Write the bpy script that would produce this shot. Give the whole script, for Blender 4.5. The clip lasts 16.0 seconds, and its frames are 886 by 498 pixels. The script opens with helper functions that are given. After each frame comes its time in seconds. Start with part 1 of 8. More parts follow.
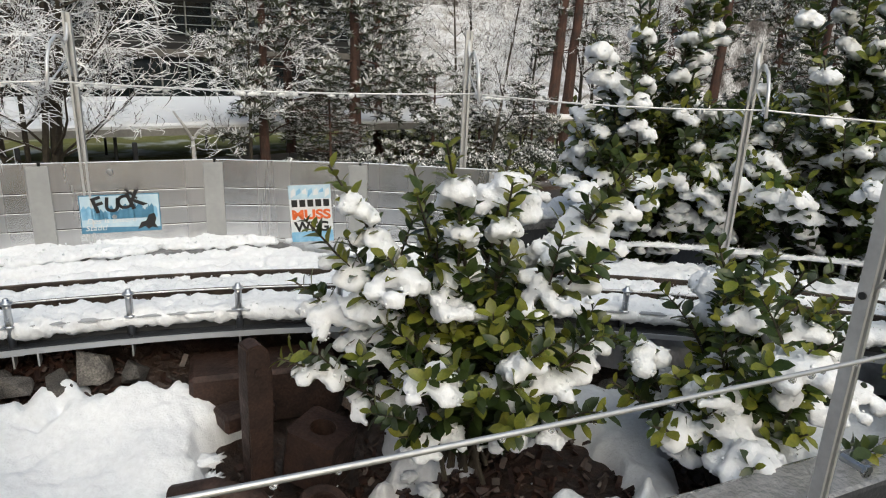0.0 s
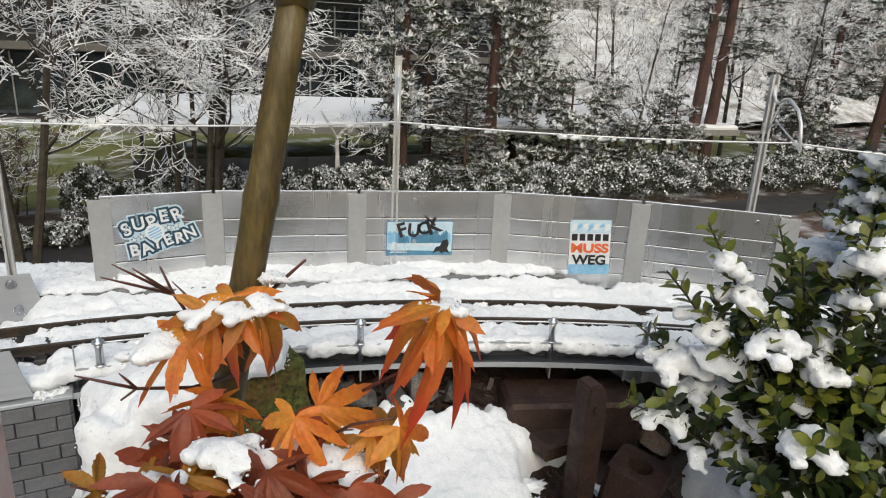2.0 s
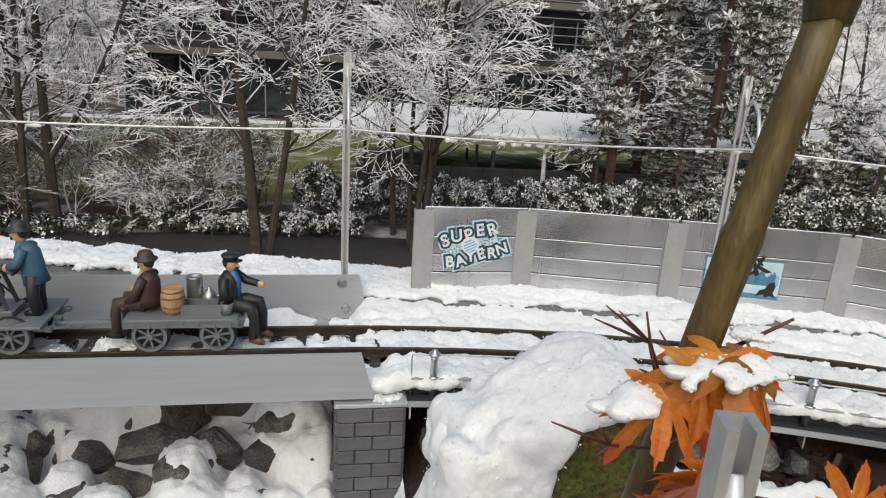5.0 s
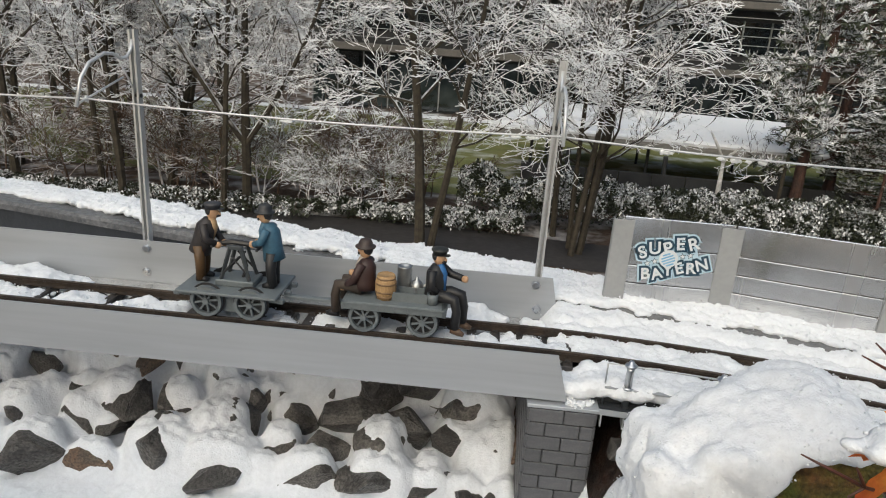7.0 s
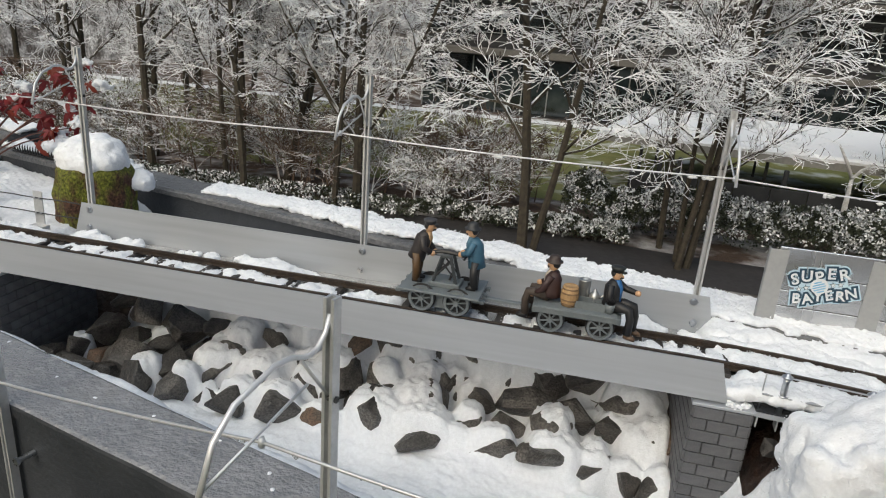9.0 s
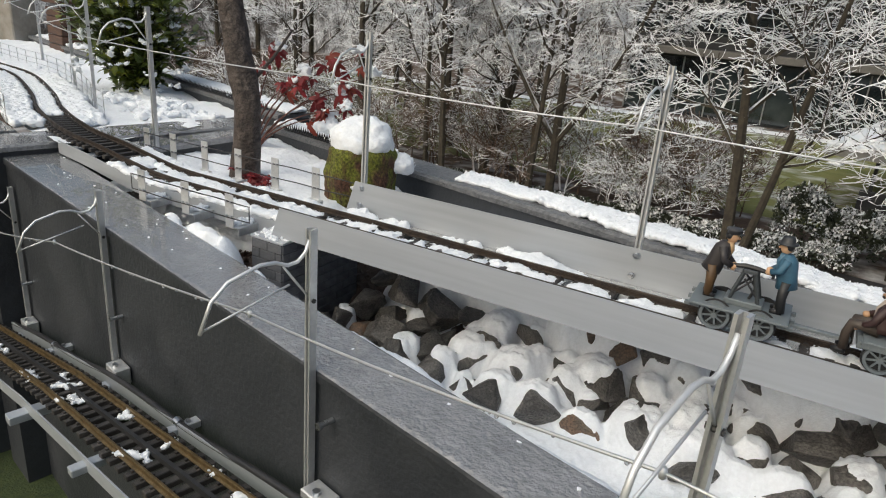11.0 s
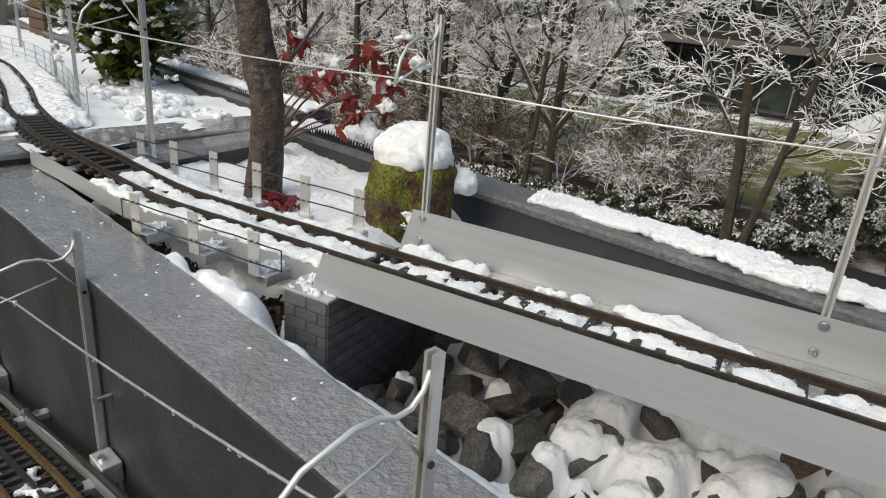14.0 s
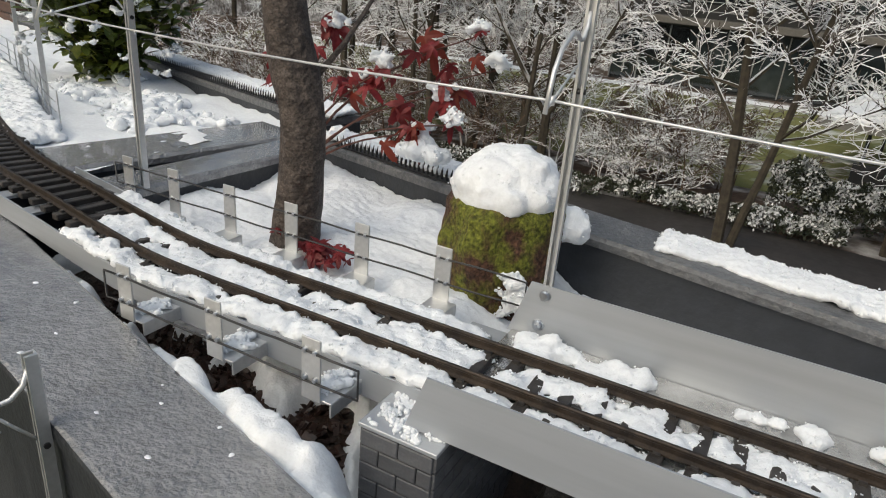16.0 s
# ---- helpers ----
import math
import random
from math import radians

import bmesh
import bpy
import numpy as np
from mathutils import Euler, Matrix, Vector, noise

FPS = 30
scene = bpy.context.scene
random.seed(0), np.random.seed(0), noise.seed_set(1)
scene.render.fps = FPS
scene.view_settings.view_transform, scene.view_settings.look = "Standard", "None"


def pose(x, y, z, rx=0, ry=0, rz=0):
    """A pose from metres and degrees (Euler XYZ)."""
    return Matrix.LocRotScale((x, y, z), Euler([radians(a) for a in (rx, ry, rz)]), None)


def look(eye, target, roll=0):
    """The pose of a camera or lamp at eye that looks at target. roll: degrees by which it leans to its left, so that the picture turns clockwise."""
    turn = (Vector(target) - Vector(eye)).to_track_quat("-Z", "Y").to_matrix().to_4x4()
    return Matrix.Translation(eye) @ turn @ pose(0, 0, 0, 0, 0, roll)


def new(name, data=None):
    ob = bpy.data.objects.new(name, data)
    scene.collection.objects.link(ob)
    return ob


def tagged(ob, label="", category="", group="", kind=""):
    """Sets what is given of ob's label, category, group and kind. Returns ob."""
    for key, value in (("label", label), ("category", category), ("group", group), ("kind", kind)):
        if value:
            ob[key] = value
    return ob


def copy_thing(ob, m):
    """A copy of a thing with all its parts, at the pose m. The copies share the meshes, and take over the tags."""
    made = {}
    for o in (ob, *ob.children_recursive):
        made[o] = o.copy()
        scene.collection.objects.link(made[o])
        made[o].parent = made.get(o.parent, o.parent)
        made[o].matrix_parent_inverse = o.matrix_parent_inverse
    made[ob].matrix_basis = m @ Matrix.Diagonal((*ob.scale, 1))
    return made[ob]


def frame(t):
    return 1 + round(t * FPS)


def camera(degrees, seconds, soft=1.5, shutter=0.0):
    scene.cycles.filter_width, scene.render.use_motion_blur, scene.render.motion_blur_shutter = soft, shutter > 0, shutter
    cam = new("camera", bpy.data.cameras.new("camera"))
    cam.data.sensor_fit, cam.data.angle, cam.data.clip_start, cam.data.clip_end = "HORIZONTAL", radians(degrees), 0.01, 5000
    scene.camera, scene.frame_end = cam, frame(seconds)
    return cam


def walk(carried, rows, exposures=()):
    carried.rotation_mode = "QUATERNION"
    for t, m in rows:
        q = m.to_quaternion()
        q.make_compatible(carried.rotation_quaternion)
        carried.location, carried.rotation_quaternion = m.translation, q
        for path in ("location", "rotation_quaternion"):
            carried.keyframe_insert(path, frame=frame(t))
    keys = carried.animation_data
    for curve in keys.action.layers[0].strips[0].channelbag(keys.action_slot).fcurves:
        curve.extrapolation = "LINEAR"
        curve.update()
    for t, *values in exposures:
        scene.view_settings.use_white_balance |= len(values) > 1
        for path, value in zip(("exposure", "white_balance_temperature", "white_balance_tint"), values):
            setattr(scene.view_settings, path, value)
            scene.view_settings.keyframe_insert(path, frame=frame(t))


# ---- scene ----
cam = camera(67.1, 16.0, soft=1.1)
PATH = [
    (0, (0.248, -0.674, 0.224), (1.438, 0.818, -0.374), 2.5),
    (0.5, (0.205, -0.652, 0.237), (1.309, 0.894, -0.387), 2.7),
    (1, (0.172, -0.639, 0.248), (1.188, 0.968, -0.373), 2.8),
    (1.5, (0.128, -0.615, 0.252), (1.079, 1.036, -0.357), 2.9),
    (2, (0.081, -0.586, 0.257), (0.965, 1.103, -0.347), 2.9),
    (2.5, (0.037, -0.558, 0.256), (0.856, 1.167, -0.34), 3.0),
    (3, (0.002, -0.536, 0.25), (0.764, 1.216, -0.34), 3.0),
    (3.5, (0.002, -0.523, 0.242), (0.708, 1.254, -0.344), 3.1),
    (4, (-0.004, -0.512, 0.253), (0.603, 1.299, -0.34), 3.1),
    (4.5, (-0.017, -0.507, 0.254), (0.465, 1.342, -0.335), 3.3),
    (5, (-0.029, -0.505, 0.251), (0.314, 1.373, -0.345), 3.5),
    (7.5, (-0.08, -0.531, 0.264), (-0.267, 1.357, -0.369), 4.2),
    (8, (-0.087, -0.576, 0.288), (-0.321, 1.306, -0.345), 4.3),
    (8.5, (-0.104, -0.626, 0.298), (-0.404, 1.247, -0.337), 4.3),
    (9, (-0.153, -0.657, 0.305), (-0.562, 1.192, -0.336), 4.4),
    (9.5, (-0.196, -0.675, 0.303), (-0.781, 1.125, -0.345), 4.5),
    (10, (-0.232, -0.678, 0.288), (-1.005, 1.047, -0.368), 4.6),
    (12.5, (-0.358, -0.585, 0.274), (-1.303, 1.029, -0.435), 4.7),
    (13, (-0.41, -0.557, 0.266), (-1.358, 1.053, -0.448), 4.7),
    (13.5, (-0.448, -0.53, 0.27), (-1.389, 1.081, -0.453), 4.6),
    (14, (-0.496, -0.499, 0.259), (-1.375, 1.147, -0.46), 5.1),
    (14.5, (-0.562, -0.451, 0.26), (-1.413, 1.204, -0.473), 4.8),
    (15, (-0.626, -0.4, 0.256), (-1.472, 1.257, -0.479), 4.8),
    (15.5, (-0.67, -0.354, 0.251), (-1.506, 1.3, -0.503), 5.4),
    (16, (-0.732, -0.326, 0.242), (-1.567, 1.324, -0.522), 5.1),
]
walk(cam, [(t, look(eye, target, roll)) for t, eye, target, roll in PATH], exposures=[(0, 0.05, 6480, 4), (3, 0.03, 6480, 4), (5, -0.03, 6480, 4), (8, -0.06, 6480, 4), (10, 0.07, 6480, 4), (14, 0.12, 6600, 4), (16, 0.0, 6600, 4)])


# ---- world and light: an overcast winter sky ----
world = bpy.data.worlds.new("overcast_sky")
scene.world = world
world.use_nodes = True
wn = world.node_tree
sky = wn.nodes.new("ShaderNodeTexSky")
sky.sky_type = "NISHITA"
sky.sun_disc = False
sky.sun_elevation, sky.sun_rotation = radians(38), radians(200)
sky.air_density, sky.dust_density, sky.ozone_density = 1.0, 6.0, 1.0
wn.nodes["Background"].inputs["Strength"].default_value = 0.112
wn.links.new(sky.outputs["Color"], wn.nodes["Background"].inputs["Color"])
sun_data = bpy.data.lights.new("sun", "SUN")
sun_data.energy, sun_data.angle, sun_data.color = 1.15, radians(60), (1.0, 0.99, 0.97)
sun = new("sun", sun_data)
sun.matrix_basis = look((-0.4, -1.9, 4.5), (0, 0, 0))


# ---- small mesh kit ----
def box(bm, size, mid=(0, 0, 0), rot=None, bevel=0.0):
    """A box with optional chamfered edges."""
    m = Matrix.Translation(mid) @ (rot.to_4x4() if rot else Matrix()) @ Matrix.Diagonal((*size, 1))
    geo = bmesh.ops.create_cube(bm, size=1, matrix=m)
    if bevel:
        edges = {e for v in geo["verts"] for e in v.link_edges}
        bmesh.ops.bevel(bm, geom=list(edges), offset=bevel, segments=1, affect="EDGES")


def rings(bm, loops, close_ends=True):
    """Skins a row of equal vertex loops."""
    rows = [[bm.verts.new(p) for p in loop] for loop in loops]
    n = len(rows[0])
    for a, b in zip(rows, rows[1:]):
        for i in range(n):
            bm.faces.new((a[i], a[(i + 1) % n], b[(i + 1) % n], b[i]))
    if close_ends:
        bm.faces.new(rows[0][::-1])
        bm.faces.new(rows[-1])
    return rows


def tube(bm, pts, radii, sides=8, ends=True):
    """A round bar through the points; radii is one number or one a point."""
    pts = [Vector(p) for p in pts]
    if not isinstance(radii, (list, tuple)):
        radii = [radii] * len(pts)
    loops, side = [], None
    for i, p in enumerate(pts):
        d = (pts[min(i + 1, len(pts) - 1)] - pts[max(i - 1, 0)]).normalized()
        if side is None:
            side = d.cross(Vector((0, 0, 1)) if abs(d.z) < 0.9 else Vector((1, 0, 0)))
        side = (side - d * side.dot(d)).normalized()
        up = side.cross(d)
        loops.append([p + (side * math.cos(a) + up * math.sin(a)) * radii[i]
                      for a in (2 * math.pi * k / sides for k in range(sides))])
    rings(bm, loops, ends)


def cyl(bm, p0, p1, r, sides=16, r2=None):
    tube(bm, [p0, p1], [r, r if r2 is None else r2], sides)


def lathe(bm, profile, mid=(0, 0, 0), sides=20):
    """Turns (radius, height) pairs round z."""
    loops = [[(mid[0] + r * math.cos(a), mid[1] + r * math.sin(a), mid[2] + z)
              for a in (2 * math.pi * k / sides for k in range(sides))] for r, z in profile]
    rings(bm, loops)


def prism(bm, outline, y0, y1):
    """Extrudes an outline of (x, z) from y0 to y1."""
    rings(bm, [[(x, y0, z) for x, z in outline], [(x, y1, z) for x, z in outline]])


def sweep(bm, path, profile, ends=True):
    """Carries a profile of (side, up) along a flat path of (point, heading)."""
    loops = []
    for p, h in path:
        s = Vector((-math.sin(h), math.cos(h), 0))
        loops.append([Vector(p) + s * a + Vector((0, 0, b)) for a, b in profile])
    rings(bm, loops, ends)


def lump(bm, mid, radii, seed, amp=0.25, freq=2.2, level=3, flat=-0.4):
    """An uneven clump; flat cuts its underside at that part of its height."""
    geo = bmesh.ops.create_icosphere(bm, subdivisions=level, radius=1)
    off = Vector((seed * 7.31, seed * 3.17, seed * 1.93))
    for v in geo["verts"]:
        n = noise.noise(v.co * freq + off) + 0.5 * noise.noise(v.co * freq * 2.3 + off) + 0.3 * noise.noise(v.co * freq * 5 + off) + 0.2 * noise.noise(v.co * freq * 11 + off)
        c = v.co * (1 + amp * n)
        if c.z < flat:
            c.z = flat + (c.z - flat) * 0.15
        v.co = Vector((mid[0] + c.x * radii[0], mid[1] + c.y * radii[1], mid[2] + c.z * radii[2]))


def smooth(me, on=True):
    me.polygons.foreach_set("use_smooth", [on] * len(me.polygons))


def finish(bm, name, mats, soft=False):
    bmesh.ops.recalc_face_normals(bm, faces=bm.faces)
    me = bpy.data.meshes.new(name)
    bm.to_mesh(me)
    bm.free()
    for m in (mats if isinstance(mats, (list, tuple)) else [mats]):
        me.materials.append(m)
    if soft:
        smooth(me)
    return me


def part(name, bm, material, parent, label="", soft=False, kind=""):
    """One mesh under a thing or a part, in the thing's own space."""
    ob = new(name, finish(bm, name, material, soft))
    ob.parent = parent
    return tagged(ob, label, kind=kind)


def thing(name, m, label, category, group="", kind=""):
    """An empty at the thing's base that holds its parts."""
    ob = new(name)
    ob.empty_display_size = 0.02
    ob.matrix_basis = m
    return tagged(ob, label, category, group, kind)


def solid(name, bm, material, label, category, group="", kind="", soft=False):
    """A thing of one mesh, its origin set at the middle of its base."""
    me = finish(bm, name, material, soft)
    co = np.empty(len(me.vertices) * 3)
    me.vertices.foreach_get("co", co)
    co = co.reshape(-1, 3)
    lo, hi = co.min(0), co.max(0)
    base = Vector(((lo[0] + hi[0]) / 2, (lo[1] + hi[1]) / 2, lo[2]))
    me.transform(Matrix.Translation(-base))
    ob = new(name, me)
    ob.location = base
    return tagged(ob, label, category, group, kind)


def raw_mesh(name, verts, faces, mats, soft=False, index=None):
    me = bpy.data.meshes.new(name)
    me.from_pydata([tuple(v) for v in verts], [], faces)
    for m in (mats if isinstance(mats, (list, tuple)) else [mats]):
        me.materials.append(m)
    if index is not None:
        me.polygons.foreach_set("material_index", index)
    if soft:
        smooth(me)
    me.update()
    return me


# ---- materials ----
def mat(name, a, b, scale=40.0, rough=0.5, rough2=None, metal=0.0, bump=0.0, bump_scale=300.0, stretch=(1, 1, 1),
        fine=0.0, spec=0.5, coat=0.0, vary=0.0, contrast=(0.35, 0.65), relief=0.0):
    """A surface whose colour runs between a and b in patches with a finer grain on top, with its own gloss and relief."""
    m = bpy.data.materials.new(name)
    m.use_nodes = True
    nt = m.node_tree
    N, L = nt.nodes, nt.links
    p = N["Principled BSDF"]
    co = N.new("ShaderNodeTexCoord")
    mp = N.new("ShaderNodeMapping")
    mp.inputs["Scale"].default_value = stretch
    L.new(co.outputs["Object"], mp.inputs["Vector"])
    n1 = N.new("ShaderNodeTexNoise")
    n1.inputs["Scale"].default_value, n1.inputs["Detail"].default_value, n1.inputs["Roughness"].default_value = scale, 6, 0.6
    L.new(mp.outputs["Vector"], n1.inputs["Vector"])
    ramp = N.new("ShaderNodeMapRange")
    ramp.inputs["From Min"].default_value, ramp.inputs["From Max"].default_value = contrast
    L.new(n1.outputs["Fac"], ramp.inputs["Value"])
    mix = N.new("ShaderNodeMix")
    mix.data_type = "RGBA"
    mix.inputs["A"].default_value, mix.inputs["B"].default_value = (*a, 1), (*b, 1)
    L.new(ramp.outputs["Result"], mix.inputs["Factor"])
    col = mix.outputs["Result"]
    if vary:
        info, hsv, rng = N.new("ShaderNodeObjectInfo"), N.new("ShaderNodeHueSaturation"), N.new("ShaderNodeMapRange")
        rng.inputs["To Min"].default_value, rng.inputs["To Max"].default_value = 1 - vary, 1 + vary
        L.new(info.outputs["Random"], rng.inputs["Value"])
        L.new(rng.outputs["Result"], hsv.inputs["Value"])
        L.new(col, hsv.inputs["Color"])
        col = hsv.outputs["Color"]
    if fine:
        n3, r3, mul = N.new("ShaderNodeTexNoise"), N.new("ShaderNodeMapRange"), N.new("ShaderNodeMix")
        n3.inputs["Scale"].default_value, n3.inputs["Detail"].default_value = scale * 9, 3
        L.new(mp.outputs["Vector"], n3.inputs["Vector"])
        r3.inputs["From Min"].default_value, r3.inputs["From Max"].default_value = 0.3, 0.7
        r3.inputs["To Min"].default_value, r3.inputs["To Max"].default_value = 1 - fine, 1 + fine
        L.new(n3.outputs["Fac"], r3.inputs["Value"])
        mul.data_type, mul.blend_type = "RGBA", "MULTIPLY"
        mul.inputs["Factor"].default_value = 1
        L.new(col, mul.inputs["A"])
        L.new(r3.outputs["Result"], mul.inputs["B"])
        col = mul.outputs["Result"]
    L.new(col, p.inputs["Base Color"])
    if rough2 is None:
        p.inputs["Roughness"].default_value = rough
    else:
        rr = N.new("ShaderNodeMapRange")
        rr.inputs["From Min"].default_value, rr.inputs["From Max"].default_value = contrast
        rr.inputs["To Min"].default_value, rr.inputs["To Max"].default_value = rough, rough2
        L.new(n1.outputs["Fac"], rr.inputs["Value"])
        L.new(rr.outputs["Result"], p.inputs["Roughness"])
    p.inputs["Metallic"].default_value = metal
    p.inputs["Specular IOR Level"].default_value = spec
    p.inputs["Coat Weight"].default_value = coat
    if bump:
        n2, bp = N.new("ShaderNodeTexNoise"), N.new("ShaderNodeBump")
        n2.inputs["Scale"].default_value, n2.inputs["Detail"].default_value = bump_scale, 4
        L.new(mp.outputs["Vector"], n2.inputs["Vector"])
        bp.inputs["Strength"].default_value, bp.inputs["Distance"].default_value = bump, relief or 0.6 / bump_scale
        L.new(n2.outputs["Fac"], bp.inputs["Height"])
        L.new(bp.outputs["Normal"], p.inputs["Normal"])
    return m


def snowed(name, a, b, scale, low, high, bump=0.4, bump_scale=30.0, snow=(0.8, 0.82, 0.85), patch=4.0):
    """A surface with snow lying on what faces upwards."""
    m = mat(name, a, b, scale, rough=0.85, bump=bump, bump_scale=bump_scale)
    nt = m.node_tree
    N, L = nt.nodes, nt.links
    p = N["Principled BSDF"]
    src = p.inputs["Base Color"].links[0].from_socket
    geo, sep, add, rng, nz, mix = (N.new("ShaderNode" + k) for k in
                                   ("NewGeometry", "SeparateXYZ", "Math", "MapRange", "TexNoise", "Mix"))
    nz.inputs["Scale"].default_value, nz.inputs["Detail"].default_value = patch, 5
    L.new(geo.outputs["Position"], nz.inputs["Vector"])
    L.new(geo.outputs["Normal"], sep.inputs["Vector"])
    add.operation = "ADD"
    L.new(sep.outputs["Z"], add.inputs[0])
    L.new(nz.outputs["Fac"], add.inputs[1])
    rng.inputs["From Min"].default_value, rng.inputs["From Max"].default_value = low, high
    L.new(add.outputs["Value"], rng.inputs["Value"])
    mix.data_type = "RGBA"
    mix.inputs["B"].default_value = (*snow, 1)
    L.new(rng.outputs["Result"], mix.inputs["Factor"])
    L.new(src, mix.inputs["A"])
    L.new(mix.outputs["Result"], p.inputs["Base Color"])
    return m


def plain(name, c, rough=0.5, metal=0.0):
    m = bpy.data.materials.new(name)
    m.use_nodes = True
    p = m.node_tree.nodes["Principled BSDF"]
    p.inputs["Base Color"].default_value = (*c, 1)
    p.inputs["Roughness"].default_value, p.inputs["Metallic"].default_value = rough, metal
    return m


M_SNOW = mat("snow", (0.80, 0.825, 0.86), (0.745, 0.77, 0.81), 25, rough=0.7, bump=0.6, bump_scale=560, fine=0.05, spec=0.25, relief=0.0012)
M_SNOW.node_tree.nodes["Principled BSDF"].inputs["Subsurface Weight"].default_value = 0.4
M_SNOW.node_tree.nodes["Principled BSDF"].inputs["Subsurface Radius"].default_value = (1.0, 1.0, 1.0)
M_SNOW.node_tree.nodes["Principled BSDF"].inputs["Subsurface Scale"].default_value = 0.0018
M_FAR_SNOW = mat("far_snow", (0.86, 0.87, 0.89), (0.80, 0.82, 0.85), 25, rough=0.75, spec=0.2)
M_DECK = mat("wet_aluminium_deck", (0.60, 0.61, 0.62), (0.36, 0.365, 0.37), 26, rough=0.10, rough2=0.34, metal=0.8, bump=0.3, bump_scale=220, fine=0.08, relief=0.0006)
M_WET_SNOW = mat("wet_snow", (0.82, 0.83, 0.84), (0.62, 0.64, 0.65), 60, rough=0.5, bump=0.8, bump_scale=520, fine=0.12)
M_ROD = mat("bright_rod", (0.74, 0.75, 0.76), (0.64, 0.65, 0.66), 40, rough=0.32, metal=0.45)
M_ALU = mat("brushed_aluminium", (0.455, 0.48, 0.515), (0.40, 0.422, 0.455), 14, rough=0.42, rough2=0.55, metal=0.45, bump=0.06, bump_scale=900, stretch=(0.05, 1, 1), fine=0.05)
# upright streaks put blurred reflections into the panel's colour and gloss
M_ALU_PANEL = mat("aluminium_panel", (0.74, 0.74, 0.735), (0.56, 0.56, 0.57), 16, rough=0.16, rough2=0.34, metal=0.9, stretch=(1, 1, 0.05), fine=0.012, contrast=(0.36, 0.68))
M_ALU_POST = mat("matt_grey_post", (0.36, 0.37, 0.375), (0.31, 0.32, 0.325), 20, rough=0.5, rough2=0.6, metal=0.2, fine=0.04)
M_ALU_MAST = mat("dull_aluminium", (0.66, 0.67, 0.68), (0.54, 0.55, 0.56), 30, rough=0.36, rough2=0.5, metal=0.7, fine=0.05)
M_ZINC = mat("zinc_plated_steel", (0.62, 0.63, 0.65), (0.45, 0.47, 0.5), 120, rough=0.25, rough2=0.4, metal=1.0)
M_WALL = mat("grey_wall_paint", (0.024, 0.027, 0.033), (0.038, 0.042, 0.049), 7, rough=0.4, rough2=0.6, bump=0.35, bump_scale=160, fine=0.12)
M_COPING_ROUGH = mat("dark_rough_coping", (0.085, 0.088, 0.095), (0.15, 0.153, 0.16), 14, rough=0.30, rough2=0.55, bump=1.0, bump_scale=150, fine=0.25, relief=0.004)
# wet coping; sky reflection is partly put into its raised base colour
M_COPING = mat("wet_sheen_coping", (0.195, 0.198, 0.206), (0.265, 0.268, 0.276), 9, rough=0.06, rough2=0.20, bump=1.0, bump_scale=200, fine=0.14, spec=1.0, coat=1.0, relief=0.0046)
M_RAIL = mat("weathered_rail", (0.075, 0.056, 0.042), (0.040, 0.033, 0.029), 60, rough=0.42, rough2=0.6, metal=0.6, fine=0.2)
M_RAIL_TOP = mat("brass_rail", (0.30, 0.21, 0.10), (0.17, 0.12, 0.06), 60, rough=0.35, rough2=0.5, metal=0.85, fine=0.2)
M_SLEEPER = mat("dark_plastic_sleeper", (0.028, 0.024, 0.022), (0.055, 0.05, 0.046), 120, rough=0.5, bump=0.3, bump_scale=600, vary=0.25, fine=0.2)
M_BRICK = mat("grey_painted_brick", (0.075, 0.077, 0.085), (0.11, 0.112, 0.12), 60, rough=0.55, bump=0.3, bump_scale=500, vary=0.15, fine=0.1)
M_MORTAR = mat("dark_mortar", (0.045, 0.046, 0.05), (0.06, 0.06, 0.065), 80, rough=0.8)
M_ROCK = mat("basalt", (0.034, 0.031, 0.029), (0.115, 0.106, 0.096), 1.6, rough=0.30, rough2=0.60, bump=1.0, bump_scale=14, fine=0.6, vary=0.5, relief=0.0016)
M_ROCK_BROWN = mat("brown_stone", (0.13, 0.075, 0.045), (0.085, 0.070, 0.055), 1.4, rough=0.45, rough2=0.7, bump=0.9, bump_scale=14, fine=0.5, vary=0.3, relief=0.0012)
M_MOSS = mat("mossy_stone", (0.075, 0.085, 0.014), (0.14, 0.065, 0.022), 24, rough=0.95, bump=1.0, bump_scale=300, fine=0.6, contrast=(0.45, 0.7), relief=0.005)
M_MOSS_BRIGHT = mat("mossy_stump", (0.125, 0.135, 0.018), (0.075, 0.036, 0.022), 30, rough=0.95, bump=1.0, bump_scale=260, stretch=(1, 1, 0.8), fine=0.65, contrast=(0.42, 0.56), relief=0.006)
M_RUST = mat("rusted_iron", (0.052, 0.027, 0.020), (0.024, 0.015, 0.013), 45, rough=0.55, rough2=0.8, metal=0.3, bump=0.5, bump_scale=300, fine=0.35)
M_MULCH = mat("wet_bark_mulch", (0.035, 0.018, 0.012), (0.012, 0.008, 0.006), 60, rough=0.55, bump=1.0, bump_scale=110, fine=0.5)
M_CAR = mat("grey_blue_plastic", (0.125, 0.145, 0.155), (0.155, 0.175, 0.185), 50, rough=0.42, rough2=0.52, fine=0.06)
M_CAR_DARK = mat("dark_grey_plastic", (0.045, 0.052, 0.056), (0.06, 0.067, 0.072), 60, rough=0.45, fine=0.08)
M_DARK = mat("black_plastic", (0.018, 0.018, 0.02), (0.03, 0.03, 0.032), 80, rough=0.45)
